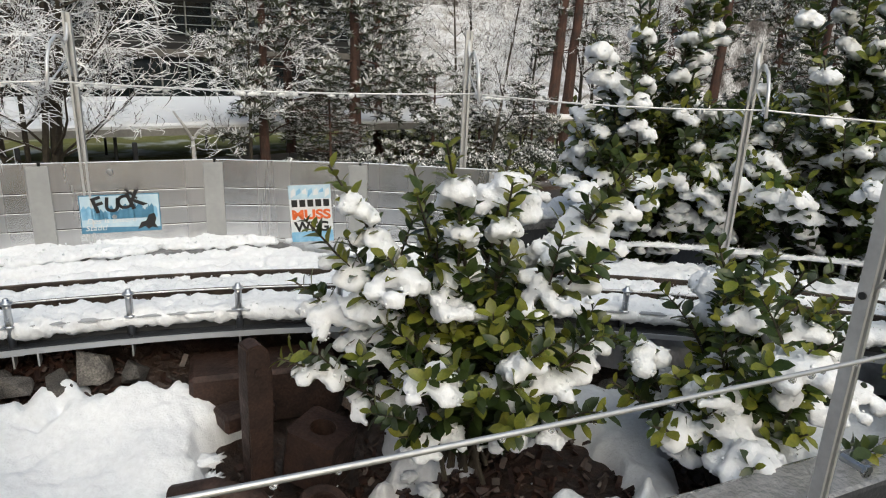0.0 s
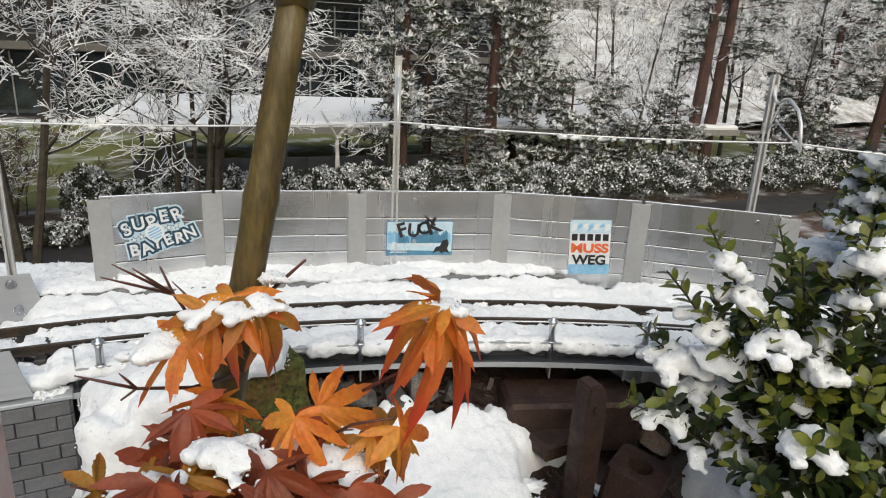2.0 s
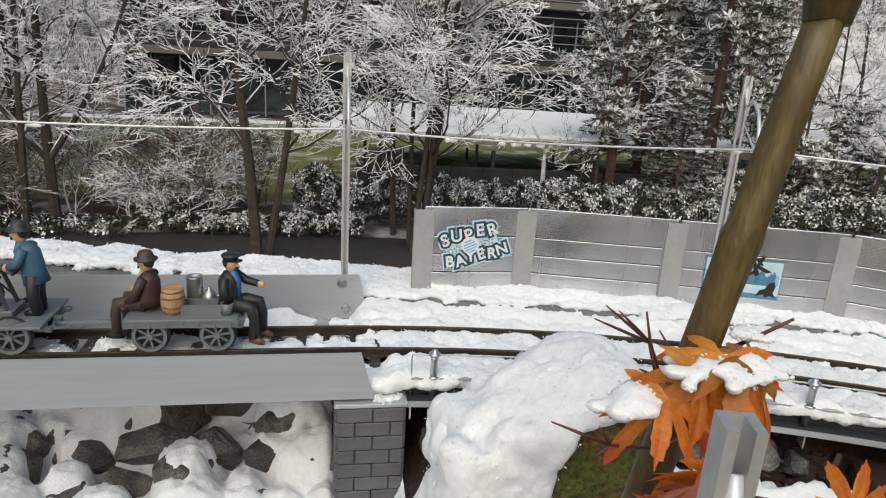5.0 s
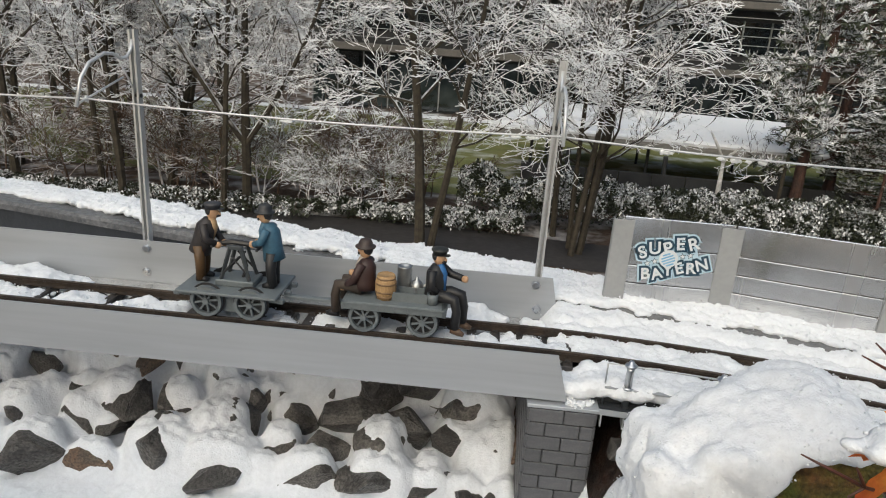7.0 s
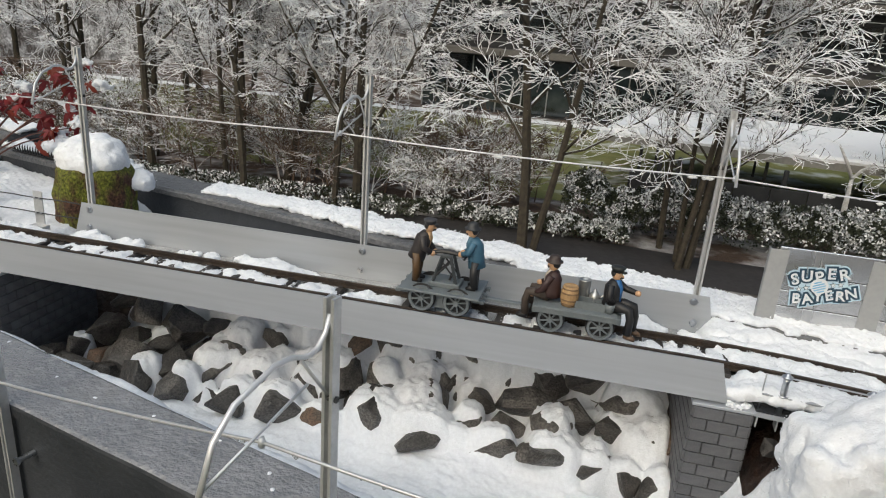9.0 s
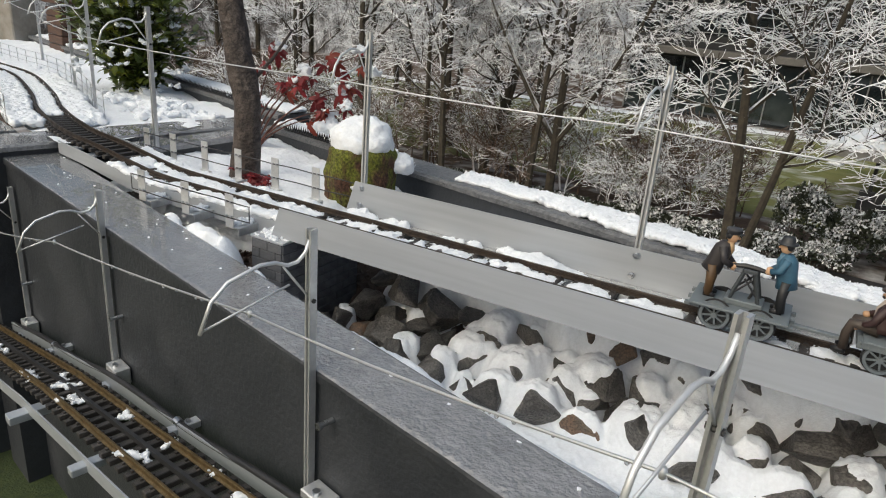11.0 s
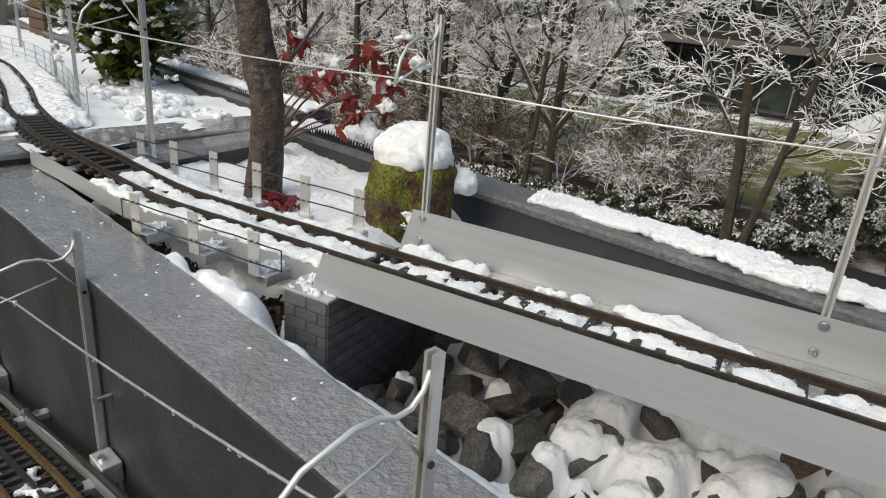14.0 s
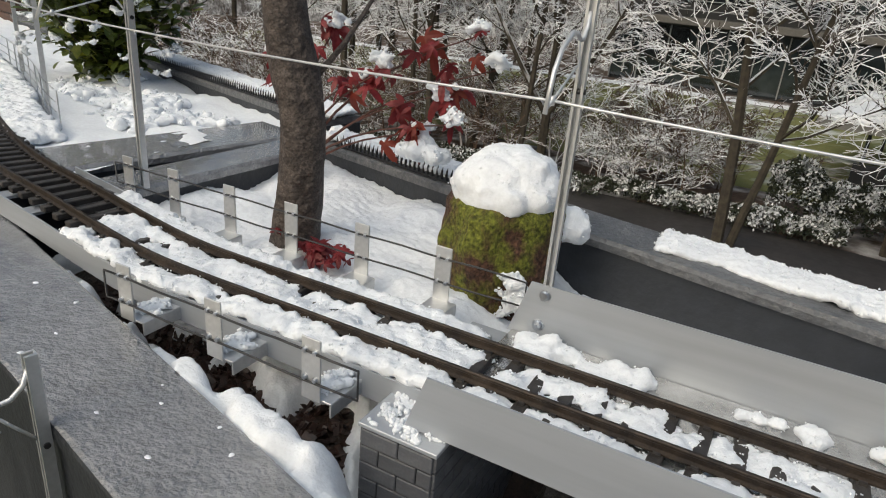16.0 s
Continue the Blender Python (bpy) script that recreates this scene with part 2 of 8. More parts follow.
M_BARK = mat("dark_tree_bark", (0.028, 0.020, 0.017), (0.095, 0.075, 0.064), 60, rough=0.7, bump=1.0, bump_scale=150, stretch=(0.8, 0.8, 0.9), fine=0.55, relief=0.007)
M_MAPLE_BARK = mat("olive_maple_bark", (0.115, 0.083, 0.022), (0.062, 0.044, 0.015), 26, rough=0.42, rough2=0.6, bump=0.4, bump_scale=140, stretch=(1.6, 1.6, 0.45), fine=0.35)
M_TWIG = mat("red_brown_twig", (0.10, 0.028, 0.02), (0.06, 0.03, 0.022), 90, rough=0.5, fine=0.2)
M_STEM = mat("boxwood_stem", (0.055, 0.045, 0.03), (0.03, 0.024, 0.018), 90, rough=0.7, fine=0.2)


def leaf_mat(name, a, b, scale, rough=0.4, thin=0.25, vary=0.3, tip=None, reach=0.04):
    """A thin leaf that lets light through; tip is the colour its lobes turn to, reach metres from the stalk."""
    m = mat(name, a, b, scale, rough=rough, fine=0.15, vary=vary, bump=0.15, bump_scale=500)
    nt = m.node_tree
    p = nt.nodes["Principled BSDF"]
    if tip:
        co, far, rng, mix = (nt.nodes.new("ShaderNode" + k) for k in ("TexCoord", "VectorMath", "MapRange", "Mix"))
        far.operation = "LENGTH"
        nt.links.new(co.outputs["Object"], far.inputs[0])
        rng.inputs["From Min"].default_value, rng.inputs["From Max"].default_value = reach * 0.35, reach
        nt.links.new(far.outputs["Value"], rng.inputs["Value"])
        mix.data_type = "RGBA"
        nt.links.new(rng.outputs["Result"], mix.inputs["Factor"])
        nt.links.new(p.inputs["Base Color"].links[0].from_socket, mix.inputs["A"])
        mix.inputs["B"].default_value = (*tip, 1)
        nt.links.new(mix.outputs["Result"], p.inputs["Base Color"])
    tr, mx = nt.nodes.new("ShaderNodeBsdfTranslucent"), nt.nodes.new("ShaderNodeMixShader")
    nt.links.new(p.inputs["Base Color"].links[0].from_socket, tr.inputs["Color"])
    mx.inputs["Fac"].default_value = thin
    nt.links.new(p.outputs[0], mx.inputs[1])
    nt.links.new(tr.outputs[0], mx.inputs[2])
    nt.links.new(mx.outputs[0], nt.nodes["Material Output"].inputs["Surface"])
    return m


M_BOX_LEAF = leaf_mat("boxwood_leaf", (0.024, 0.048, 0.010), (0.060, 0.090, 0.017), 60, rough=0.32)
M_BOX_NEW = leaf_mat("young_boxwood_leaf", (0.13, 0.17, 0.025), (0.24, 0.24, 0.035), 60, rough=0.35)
# darker copy for low leaves, shade inside the bush put into their colour
M_BOX_DARK = leaf_mat("shaded_boxwood_leaf", (0.018, 0.035, 0.010), (0.04, 0.06, 0.014), 40, rough=0.35, thin=0.1)
M_MAPLE_ORANGE = leaf_mat("orange_maple_leaf", (0.66, 0.17, 0.03), (0.70, 0.33, 0.05), 45, rough=0.45, thin=0.45, vary=0.15, tip=(0.62, 0.08, 0.035), reach=0.046)
M_MAPLE_RED = leaf_mat("red_brown_maple_leaf", (0.34, 0.075, 0.025), (0.17, 0.042, 0.022), 40, rough=0.5, thin=0.35, tip=(0.22, 0.035, 0.02), reach=0.034)
M_MAPLE_CRIMSON = leaf_mat("crimson_maple_leaf", (0.26, 0.025, 0.03), (0.14, 0.018, 0.02), 40, rough=0.45, thin=0.3)
M_LAUREL = leaf_mat("laurel_leaf", (0.034, 0.055, 0.011), (0.085, 0.105, 0.02), 20, rough=0.3, thin=0.12)


# ---- snow: many small clots grown together ----
bm_ball = bmesh.new()
bmesh.ops.create_icosphere(bm_ball, subdivisions=2, radius=1)
BALL_V = np.array([v.co[:] for v in bm_ball.verts])
BALL_F = np.array([[v.index for v in f.verts] for f in bm_ball.faces])
bm_ball.free()
bm_ball = bmesh.new()
bmesh.ops.create_icosphere(bm_ball, subdivisions=1, radius=1)
CRUMB_V = np.array([v.co[:] for v in bm_ball.verts])
CRUMB_F = np.array([[v.index for v in f.verts] for f in bm_ball.faces])
bm_ball.free()
GRAIN = []
for size in (0.013, 0.0055, 0.032):
    tex = bpy.data.textures.new("snow_grain", "CLOUDS")
    tex.noise_scale, tex.noise_depth = size, 2
    GRAIN.append(tex)


def snow_mass(name, clots, voxel, label, parent=None, rough=(0.004, 0.0022), material=None, category="snow", soft=5, crumbs=6.0, size=(0.0008, 0.0021)):
    """One body of snow from clots (x, y, z, rx, ry, rz), melted together, with loose crumbs on its skin."""
    c = np.array(clots, dtype=float)
    v = (BALL_V[None] * c[:, None, 3:] + c[:, None, :3]).reshape(-1, 3)
    f = (BALL_F[None] + (np.arange(len(c)) * len(BALL_V))[:, None, None]).reshape(-1, 3)
    ob2 = new(name, raw_mesh(name, v.tolist(), f.tolist(), material or M_SNOW, True))
    md = ob2.modifiers.new("melt", "REMESH")
    md.mode, md.voxel_size, md.use_smooth_shade = "VOXEL", voxel, True
    md = ob2.modifiers.new("soften", "SMOOTH")
    md.factor, md.iterations = 0.5, soft
    for tex, k in zip(GRAIN, rough):
        if k:
            md = ob2.modifiers.new("crumbs", "DISPLACE")
            md.texture, md.strength, md.mid_level, md.texture_coords = tex, k, 0.5, "LOCAL"
    gen = np.random.default_rng(len(c))
    n = int(min(14000, len(c) * crumbs))
    if n:
        who = c[gen.integers(0, len(c), n)]
        d = gen.normal(size=(n, 3))
        d[:, 2] = np.abs(d[:, 2]) - 0.35
        d /= np.linalg.norm(d, axis=1)[:, None]
        at = who[:, :3] + d * (who[:, 3:] * 1.0 + 0.0006)
        r = gen.uniform(size[0], size[1], n)
        w = (CRUMB_V[None] * (r[:, None] * gen.uniform(0.7, 1.4, (n, 3)))[:, None, :] + at[:, None, :]).reshape(-1, 3)
        g = (CRUMB_F[None] + (np.arange(n) * len(CRUMB_V))[:, None, None]).reshape(-1, 3)
        dust = new("loose_grain", raw_mesh("loose_grain", w.tolist(), g.tolist(), material or M_SNOW, True))
        dust.parent = ob2
        tagged(dust, kind="stuff")
    if parent is not None:
        ob2.parent = parent
        return tagged(ob2, label, kind="stuff")
    return tagged(ob2, label, category, kind="stuff")

M_MAPLE_YELLOW = leaf_mat("yellow_olive_maple_leaf", (0.50, 0.24, 0.04), (0.36, 0.17, 0.03), 40, rough=0.5, thin=0.4, vary=0.2, tip=(0.52, 0.12, 0.03), reach=0.036)


# ---- the planter walls ----
def near_in(x):
    return -0.253 - 0.267 * (x + 0.304)


def far_in(x):
    return 0.39 - 0.227 * (x + 0.952)


def wall_run(name, a, b, width, top, foot, side, label, cope=0.012, finish_mat=None):
    """A painted wall from a to b (x, y of its inner edge) that reaches width to the given side, with its coping face on top."""
    a, b = Vector((*a, 0)), Vector((*b, 0))
    d = (b - a).normalized()
    s = Vector((-d.y, d.x, 0)) * side
    ob = thing(name, Matrix(), label, "wall", kind="structure")
    bm = bmesh.new()
    body = [(0, foot), (width, foot), (width, top - cope), (0, top - cope)]
    n = max(2, int((b - a).length / 0.05))
    rows = []
    for i in range(n + 1):
        p = a + (b - a) * i / n
        rows.append([p + s * u + Vector((0, 0, z)) for u, z in body])
    rings(bm, rows)
    part("wall_body", bm, M_WALL, ob)
    bm = bmesh.new()
    e = 0.0035
    prof = [(-e, top - cope), (width + e, top - cope), (width + e, top - 0.004), (width, top), (0, top), (-e, top - 0.004)]
    rows = []
    for i in range(n + 1):
        p = a + (b - a) * i / n
        w = 0.0012 * noise.noise(p * 30)
        rows.append([p + s * (u + w) + Vector((0, 0, z)) for u, z in prof])
    rings(bm, rows)
    part("coping", bm, finish_mat or M_COPING_ROUGH, ob, "wet dark grey painted coping")
    return ob


DN = -math.atan(0.237)


def near_out(x):
    return -0.127 - 0.2385 * (x + 1.094)


def near_wall():
    """The near wall, a little wider at its left end than at its right one."""
    ob = thing("wall_near", Matrix(), "dark grey painted planter wall with a wet top", "wall", kind="structure")
    xs = np.linspace(-1.563, 1.45, 70)
    top, e = -0.043, 0.003
    bm = bmesh.new()
    rings(bm, [[Vector((x, near_in(x), -0.75)), Vector((x, near_out(x), -0.75)), Vector((x, near_out(x), top - 0.012)),
                Vector((x, near_in(x), top - 0.012))] for x in xs])
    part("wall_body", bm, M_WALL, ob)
    bm = bmesh.new()
    rows = []
    for x in xs:
        w = 0.0013 * noise.noise(Vector((x * 25, 0, 0)))
        a, b = near_in(x) + e + w, near_out(x) - e + w
        prof = [(a, top - 0.012), (b, top - 0.012), (b, top - 0.004), (b + 0.001, top - 0.0012), (b + 0.004, top), (a - 0.004, top), (a - 0.001, top - 0.0012), (a, top - 0.004)]
        rows.append([Vector((x, y, z)) for y, z in prof])
    rings(bm, rows)
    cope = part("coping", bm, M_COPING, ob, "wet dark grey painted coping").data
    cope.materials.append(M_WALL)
    # only upward faces get the sheen colour; sides take dark wall paint
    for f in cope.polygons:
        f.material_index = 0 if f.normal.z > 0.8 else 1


near_wall()
wall_run("wall_far", (-1.40, far_in(-1.40)), (1.45, far_in(1.45)), 0.075, -0.016, -5.2, 1, "dark grey painted parapet wall with snow on top")
wall_run("wall_cross", (-1.402, 0.137), (-1.380, 0.50), 0.060, -0.024, -0.75, 1, "dark grey cross wall between two planters", finish_mat=M_COPING)
wall_run("wall_cross_second", (-1.566, -0.06), (-1.439, 0.52), 0.105, -0.0215, -0.75, 1, "dark grey end wall of the second planter", finish_mat=M_COPING)
wall_run("wall_near_second", (-3.6, 0.60), (-1.68, 0.075), 0.22, -0.024, -0.75, -1, "dark grey painted planter wall beside the track", finish_mat=M_COPING)
wall_run("wall_far_second", (-3.6, 1.18), (-1.43, 0.56), 0.085, -0.002, -5.2, 1, "dark grey parapet wall of the second planter")
wall_run("wall_end", (1.40, -0.75), (1.40, -0.10), 0.08, -0.03, -0.75, -1, "dark grey end wall of the planter")


# ---- the bed inside the planter ----
def bed_height(x, y):
    """Height of the soil and snow in the planter."""
    n = noise.noise(Vector((x * 6, y * 6, 0.3))) * 0.012 + noise.noise(Vector((x * 17, y * 17, 1.7))) * 0.006
    def ramp(v, a, b):
        t = min(1, max(0, (v - a) / (b - a)))
        return t * t * (3 - 2 * t)
    trench = -0.20 + 0.10 * ramp(y, 0.10, 0.24) + 0.03 * ramp(-y, 0.02, 0.16)
    left = -0.115 + 0.055 * ramp(y, 0.08, 0.22)
    right = -0.118 + 0.06 * ramp(y, -0.16, 0.0) * ramp(0.8 - x, 0, 0.4)
    right -= 0.045 * ramp(0.14 - math.hypot(x - 0.47, y + 0.24), 0, 0.09)
    k_left, k_right = ramp(-x, 0.90, 0.99), ramp(x, -0.01, 0.09)
    return trench * (1 - k_left) * (1 - k_right) + left * k_left + right * k_right + n


def grid_sheet(name, xs, vs, lo, hi, height, mats, label, category, kind, keep=None):
    verts, faces, ids = [], [], {}
    for i, x in enumerate(xs):
        for j, v in enumerate(vs):
            y = lo(x) + (hi(x) - lo(x)) * v
            ids[i, j] = len(verts)
            verts.append((x, y, height(x, y)))
    for i in range(len(xs) - 1):
        for j in range(len(vs) - 1):
            q = [ids[i, j], ids[i + 1, j], ids[i + 1, j + 1], ids[i, j + 1]]
            if keep is None or keep(*[sum(verts[k][c] for k in q) / 4 for c in range(2)]):
                faces.append(q)
    ob = new(name, raw_mesh(name, verts, faces, mats, True))
    return tagged(ob, label, category, kind=kind)


grid_sheet("planter_soil", np.linspace(-1.46, 1.40, 144), np.linspace(0, 1, 40), near_in, far_in,
           lambda x, y: bed_height(x, y) - 0.012, M_MULCH, "dark wet bark mulch filling the planter", "soil", "structure")


def openness(x, y):
    """How far the snow has left the soil open; above 0.28 it is gone."""
    n = noise.noise(Vector((x * 9, y * 9, 4.2))) + 0.5 * noise.noise(Vector((x * 23, y * 23, 9.1))) + 0.3 * noise.noise(Vector((x * 60, y * 60, 2.1)))
    spots = [(-1.00, -0.005, 0.052), (-1.08, 0.005, 0.056), (-1.17, 0.025, 0.056), (-1.26, 0.045, 0.056), (-1.35, 0.07, 0.052), (-1.02, 0.03, 0.060), (-1.12, 0.035, 0.065), (-1.20, 0.05, 0.055), (-1.29, 0.07, 0.06), (-1.38, 0.09, 0.06), (0.47, -0.22, 0.10), (0.52, -0.31, 0.09),
             (0.30, 0.0, 0.06), (0.42, -0.045, 0.07), (0.56, -0.115, 0.07), (0.12, 0.0, 0.05), (0.62, -0.36, 0.10), (0.74, -0.46, 0.08)]
    deep = max(1 - math.hypot(x - a, y - b) / r for a, b, r in spots)
    if x > 0.04:
        mid = 0.081 - 1.30 + math.sqrt(max(0.0, 1.69 - (x + 0.04) ** 2)) - 0.040
        deep = max(deep, 1 - abs(y - mid) / 0.085)
    return deep + 0.42 * n


def ease(v, a, b):
    t = min(1.0, max(0.0, (v - a) / (b - a)))
    return t * t * (3 - 2 * t)


# ---- rocks under the bridge: where they lie ----
rock_rng = random.Random(21)
ROCK_SPOTS = []
for row, (y, lift) in enumerate(((0.030, 0.002), (0.066, 0.010), (0.104, 0.018), (0.142, 0.024), (0.185, 0.026))):
    x = -0.880 + row * 0.013
    while x < -0.022:
        r = rock_rng.uniform(0.022, 0.044)
        x += r * 0.82
        yy = y + rock_rng.uniform(-0.013, 0.013)
        ROCK_SPOTS.append((x, yy, bed_height(x, yy) + r * 0.46 + lift + 0.004, r))
        x += r * 0.78


def blurred(f, n, times=2):
    """A field softened by a box of n cells to each side."""
    for _ in range(times):
        for axis in (0, 1):
            g = np.pad(f, [(n + 1, n) if k == axis else (0, 0) for k in (0, 1)], mode="edge").cumsum(axis)
            m = 2 * n + 1
            f = (g[m:] - g[:-m]) / m if axis == 0 else (g[:, m:] - g[:, :-m]) / m
    return f


def bed_snow():
    """The snow in the planter: closed on level soil, drifts and caps among the rocks."""
    rgs = random.Random(2)
    xs, vs = np.arange(-1.452, 1.38, 0.0031), np.linspace(0.003, 0.997, 176)
    X = np.repeat(xs[:, None], len(vs), 1)
    lo, hi = np.array([near_in(x) for x in xs]), np.array([far_in(x) for x in xs])
    Y = lo[:, None] + (hi - lo)[:, None] * vs[None]
    shape, flat = X.shape, list(zip(X.ravel().tolist(), Y.ravel().tolist()))

    def field(scale, seed):
        return np.array([noise.noise(Vector((x * scale, y * scale, seed))) for x, y in flat]).reshape(shape)

    def rise(v, a, b):
        t = np.clip((v - a) / (b - a), 0, 1)
        return t * t * (3 - 2 * t)

    soil = np.array([bed_height(x, y) for x, y in flat]).reshape(shape)
    gap = np.array([openness(x, y) for x, y in flat]).reshape(shape)
    mid, small, grain, dust = field(13, 8.8), field(40, 2.2), field(105, 5.1), field(240, 7.7)
    near = Y - lo[:, None]
    ground = soil.copy()
    k = ((X > -0.95) & (X < -0.03)).astype(float)
    ground += k * np.maximum(0, -0.066 - ground) * rise(0.105 - near, 0, 0.095)
    k = ((X > -1.33) & (X <= -0.95)).astype(float)
    ground += k * np.maximum(0, -0.074 - ground) * rise(0.058 + 0.03 * mid + 0.022 * small - near, 0, 0.045) * rise(mid + 0.6 * small + 0.45, 0, 0.6)
    plain_snow = ground + 0.009 * mid + 0.004 * small + 0.012 - 0.032 * rise(gap, 0.08, 0.34) * rise(near, 0.016, 0.045)
    for x, y, rx, ry, up in ((-0.985, -0.040, 0.052, 0.034, 0.020), (-1.07, -0.026, 0.040, 0.028, 0.014), (-1.20, 0.005, 0.034, 0.018, 0.014), (0.60, -0.42, 0.06, 0.04, 0.03)):
        plain_snow += up * rise(1.15 - ((X - x) / rx) ** 2 - ((Y - y) / ry) ** 2 + 0.3 * small, 0, 0.9)
    dome, cap = soil.copy(), np.full(shape, -1.0)
    for x, y, z, r in ROCK_SPOTS:
        d = ((X - x) ** 2 + (Y - y) ** 2) / (r * r * 1.15)
        dome = np.where(d < 1, np.maximum(dome, z + r * 0.62 * np.sqrt(np.maximum(0, 1 - d))), dome)
        left = 1 - ease(x, -0.76, -0.56)
        if rgs.random() < 0.88 * (1 - left) + 0.22 * left:
            w = rgs.uniform(0.64, 0.98) * (1 - 0.25 * left)
            e = ((X - x - rgs.uniform(-0.3, 0.3) * r) ** 2 + (Y - y - rgs.uniform(0.05, 0.4) * r) ** 2) / (r * r * w * w) + 0.45 * small + 0.35 * grain
            hgt = rgs.uniform(0.007, 0.014)
            cap = np.where(e < 1, np.maximum(cap, z + r * 0.60 * np.sqrt(np.clip(1 - d * 0.8, 0, 1)) - 0.002 + hgt * np.sqrt(np.clip(1 - e, 0, 1))), cap)
    left = 1 - rise(X, -0.74, -0.52)
    want = 1.3 * mid + 0.6 * small + 0.02 - 2.1 * left + 1.3 * rise(Y, 0.125, 0.20) + 0.9 * rise(0.050 - Y, 0.0, 0.035) - 0.35 * rise(X, -0.17, -0.06)
    drift = blurred(dome, 4) - 0.0400 + 0.0200 * np.clip(want, -4.0, 1.5)
    drift = blurred(np.maximum(drift, cap), 1, 2)
    w = rise(X, -0.945, -0.905) * rise(-X, 0.0, 0.03) * rise(Y, 0.004, 0.022) * rise(-Y, -0.225, -0.20)
    top = plain_snow * (1 - w) + drift * w + 0.0040 * small * w + (0.0018 + 0.0024 * w) * grain + (0.0020 + 0.0014 * w) * dust
    ids, faces = np.arange(top.size).reshape(shape), []
    over = top > soil - 0.013
    seen = over[:-1, :-1] | over[1:, :-1] | over[1:, 1:] | over[:-1, 1:]
    for x0, x1, label in ((-2, 0.04, "soft white snow lying in the planter and over the rocks"), (0.04, 2, "smooth white snow lying in the planter")):
        pick = seen & (X[:-1, :-1] >= x0) & (X[:-1, :-1] < x1)
        q = np.stack([ids[:-1, :-1][pick], ids[1:, :-1][pick], ids[1:, 1:][pick], ids[:-1, 1:][pick]], 1)
        used, back = np.unique(q, return_inverse=True)
        co = np.stack([X.ravel()[used], Y.ravel()[used], top.ravel()[used]], 1)
        tagged(new("snow_bed", raw_mesh("snow_bed", co.tolist(), back.reshape(-1, 4).tolist(), M_SNOW, True)), label, "snow", kind="stuff")


bed_snow()


# ---- the upper track ----
RAIL_TOP = -0.0225


def smooth_line(pts, n=14):
    """A smooth curve through flat points."""
    out = []
    p = [Vector((*q, 0)) for q in pts]
    p = [p[0] * 2 - p[1]] + p + [p[-1] * 2 - p[-2]]
    for a, b, c, d in zip(p, p[1:], p[2:], p[3:]):
        for k in range(n):
            t = k / n
            out.append(0.5 * ((2 * b) + (c - a) * t + (2 * a - 5 * b + 4 * c - d) * t * t + (3 * b - a - 3 * c + d) * t ** 3))
    out.append(p[-2])
    return out


def even_line(pts, step):
    """The curve in even steps, as (point, heading, length so far)."""
    out, run, want = [], 0.0, 0.0
    for a, b in zip(pts, pts[1:]):
        d = (b - a).length
        while want <= run + d + 1e-9 and d > 0:
            out.append((a + (b - a) * ((want - run) / d), math.atan2(b.y - a.y, b.x - a.x), want))
            want += step
        run += d
    return out


R_CURVE, X_CURVE = 1.30, -0.04
right_arc = [(X_CURVE + R_CURVE * math.sin(a), 0.081 - R_CURVE * (1 - math.cos(a))) for a in (radians(k) for k in range(0, 62, 3))]
TRACK = smooth_line([(-3.9, 0.98), (-3.3, 0.68), (-2.7, 0.535), (-2.36, 0.470), (-2.0, 0.320), (-1.78, 0.210), (-1.52, 0.118), (-1.25, 0.084),
                     (-1.0, 0.081), (-0.6, 0.081), (-0.3, 0.081)] + right_arc, 10)
for q in TRACK:
    q.z = 0.018 * ease(-q.x, 1.20, 1.45)
TRACK_FINE = even_line(TRACK, 0.02)


def on_track(x, side=0.0, z=0.0):
    """The place beside the track's middle at that x."""
    q = min(TRACK_FINE, key=lambda w: abs(w[0].x - x))
    h = q[1]
    return Vector((q[0].x - math.sin(h) * side, q[0].y + math.cos(h) * side, z + q[0].z)), h


def rail_profile(side, w=0.0033, foot=0.0075, h=0.0084):
    return [(side - foot / 2, -h), (side + foot / 2, -h), (side + foot / 2, -h + 0.0012), (side + 0.001, -h + 0.0022), (side + 0.001, -0.0028),
            (side + w / 2, -0.0022), (side + w / 2, -0.0004), (side + w / 2 - 0.0005, 0), (side - w / 2 + 0.0005, 0), (side - w / 2, -0.0004),
            (side - w / 2, -0.0022), (side - 0.001, -0.0028), (side - 0.001, -h + 0.0022), (side - foot / 2, -h + 0.0012)]


upper_track = thing("railway_track", Matrix(), "brown model railway rails on dark plastic sleepers", "track", kind="structure")
for side in (-0.0241, 0.0241):
    bm = bmesh.new()
    sweep(bm, [(p + Vector((0, 0, RAIL_TOP)), h) for p, h, _ in TRACK_FINE], rail_profile(side))
    part("rail", bm, M_RAIL, upper_track)

# ---- bridge ----
bridge = thing("girder_bridge", Matrix(), "silver aluminium girder bridge carrying the model track over the planter", "bridge", kind="structure")
bm = bmesh.new()
prism(bm, [(-0.914, -0.043), (0.0115, -0.043), (0, 0), (-0.9, 0)], -0.0008, 0.0008)
part("girder", bm, M_ALU, bridge, "flat silver aluminium side plate with slanted ends")
bm = bmesh.new()
prism(bm, [(-0.909, -0.040), (0.016, -0.040), (0.005, 0.0105), (-0.893, 0.0105)], 0.1605, 0.162)
part("girder", bm, M_ALU, bridge, "flat silver aluminium side plate with slanted ends")
bm = bmesh.new()
box(bm, (0.905, 0.1588, 0.0016), (-0.452, 0.0802, -0.0392))
part("deck", bm, M_DECK, bridge, "wet aluminium deck plate")


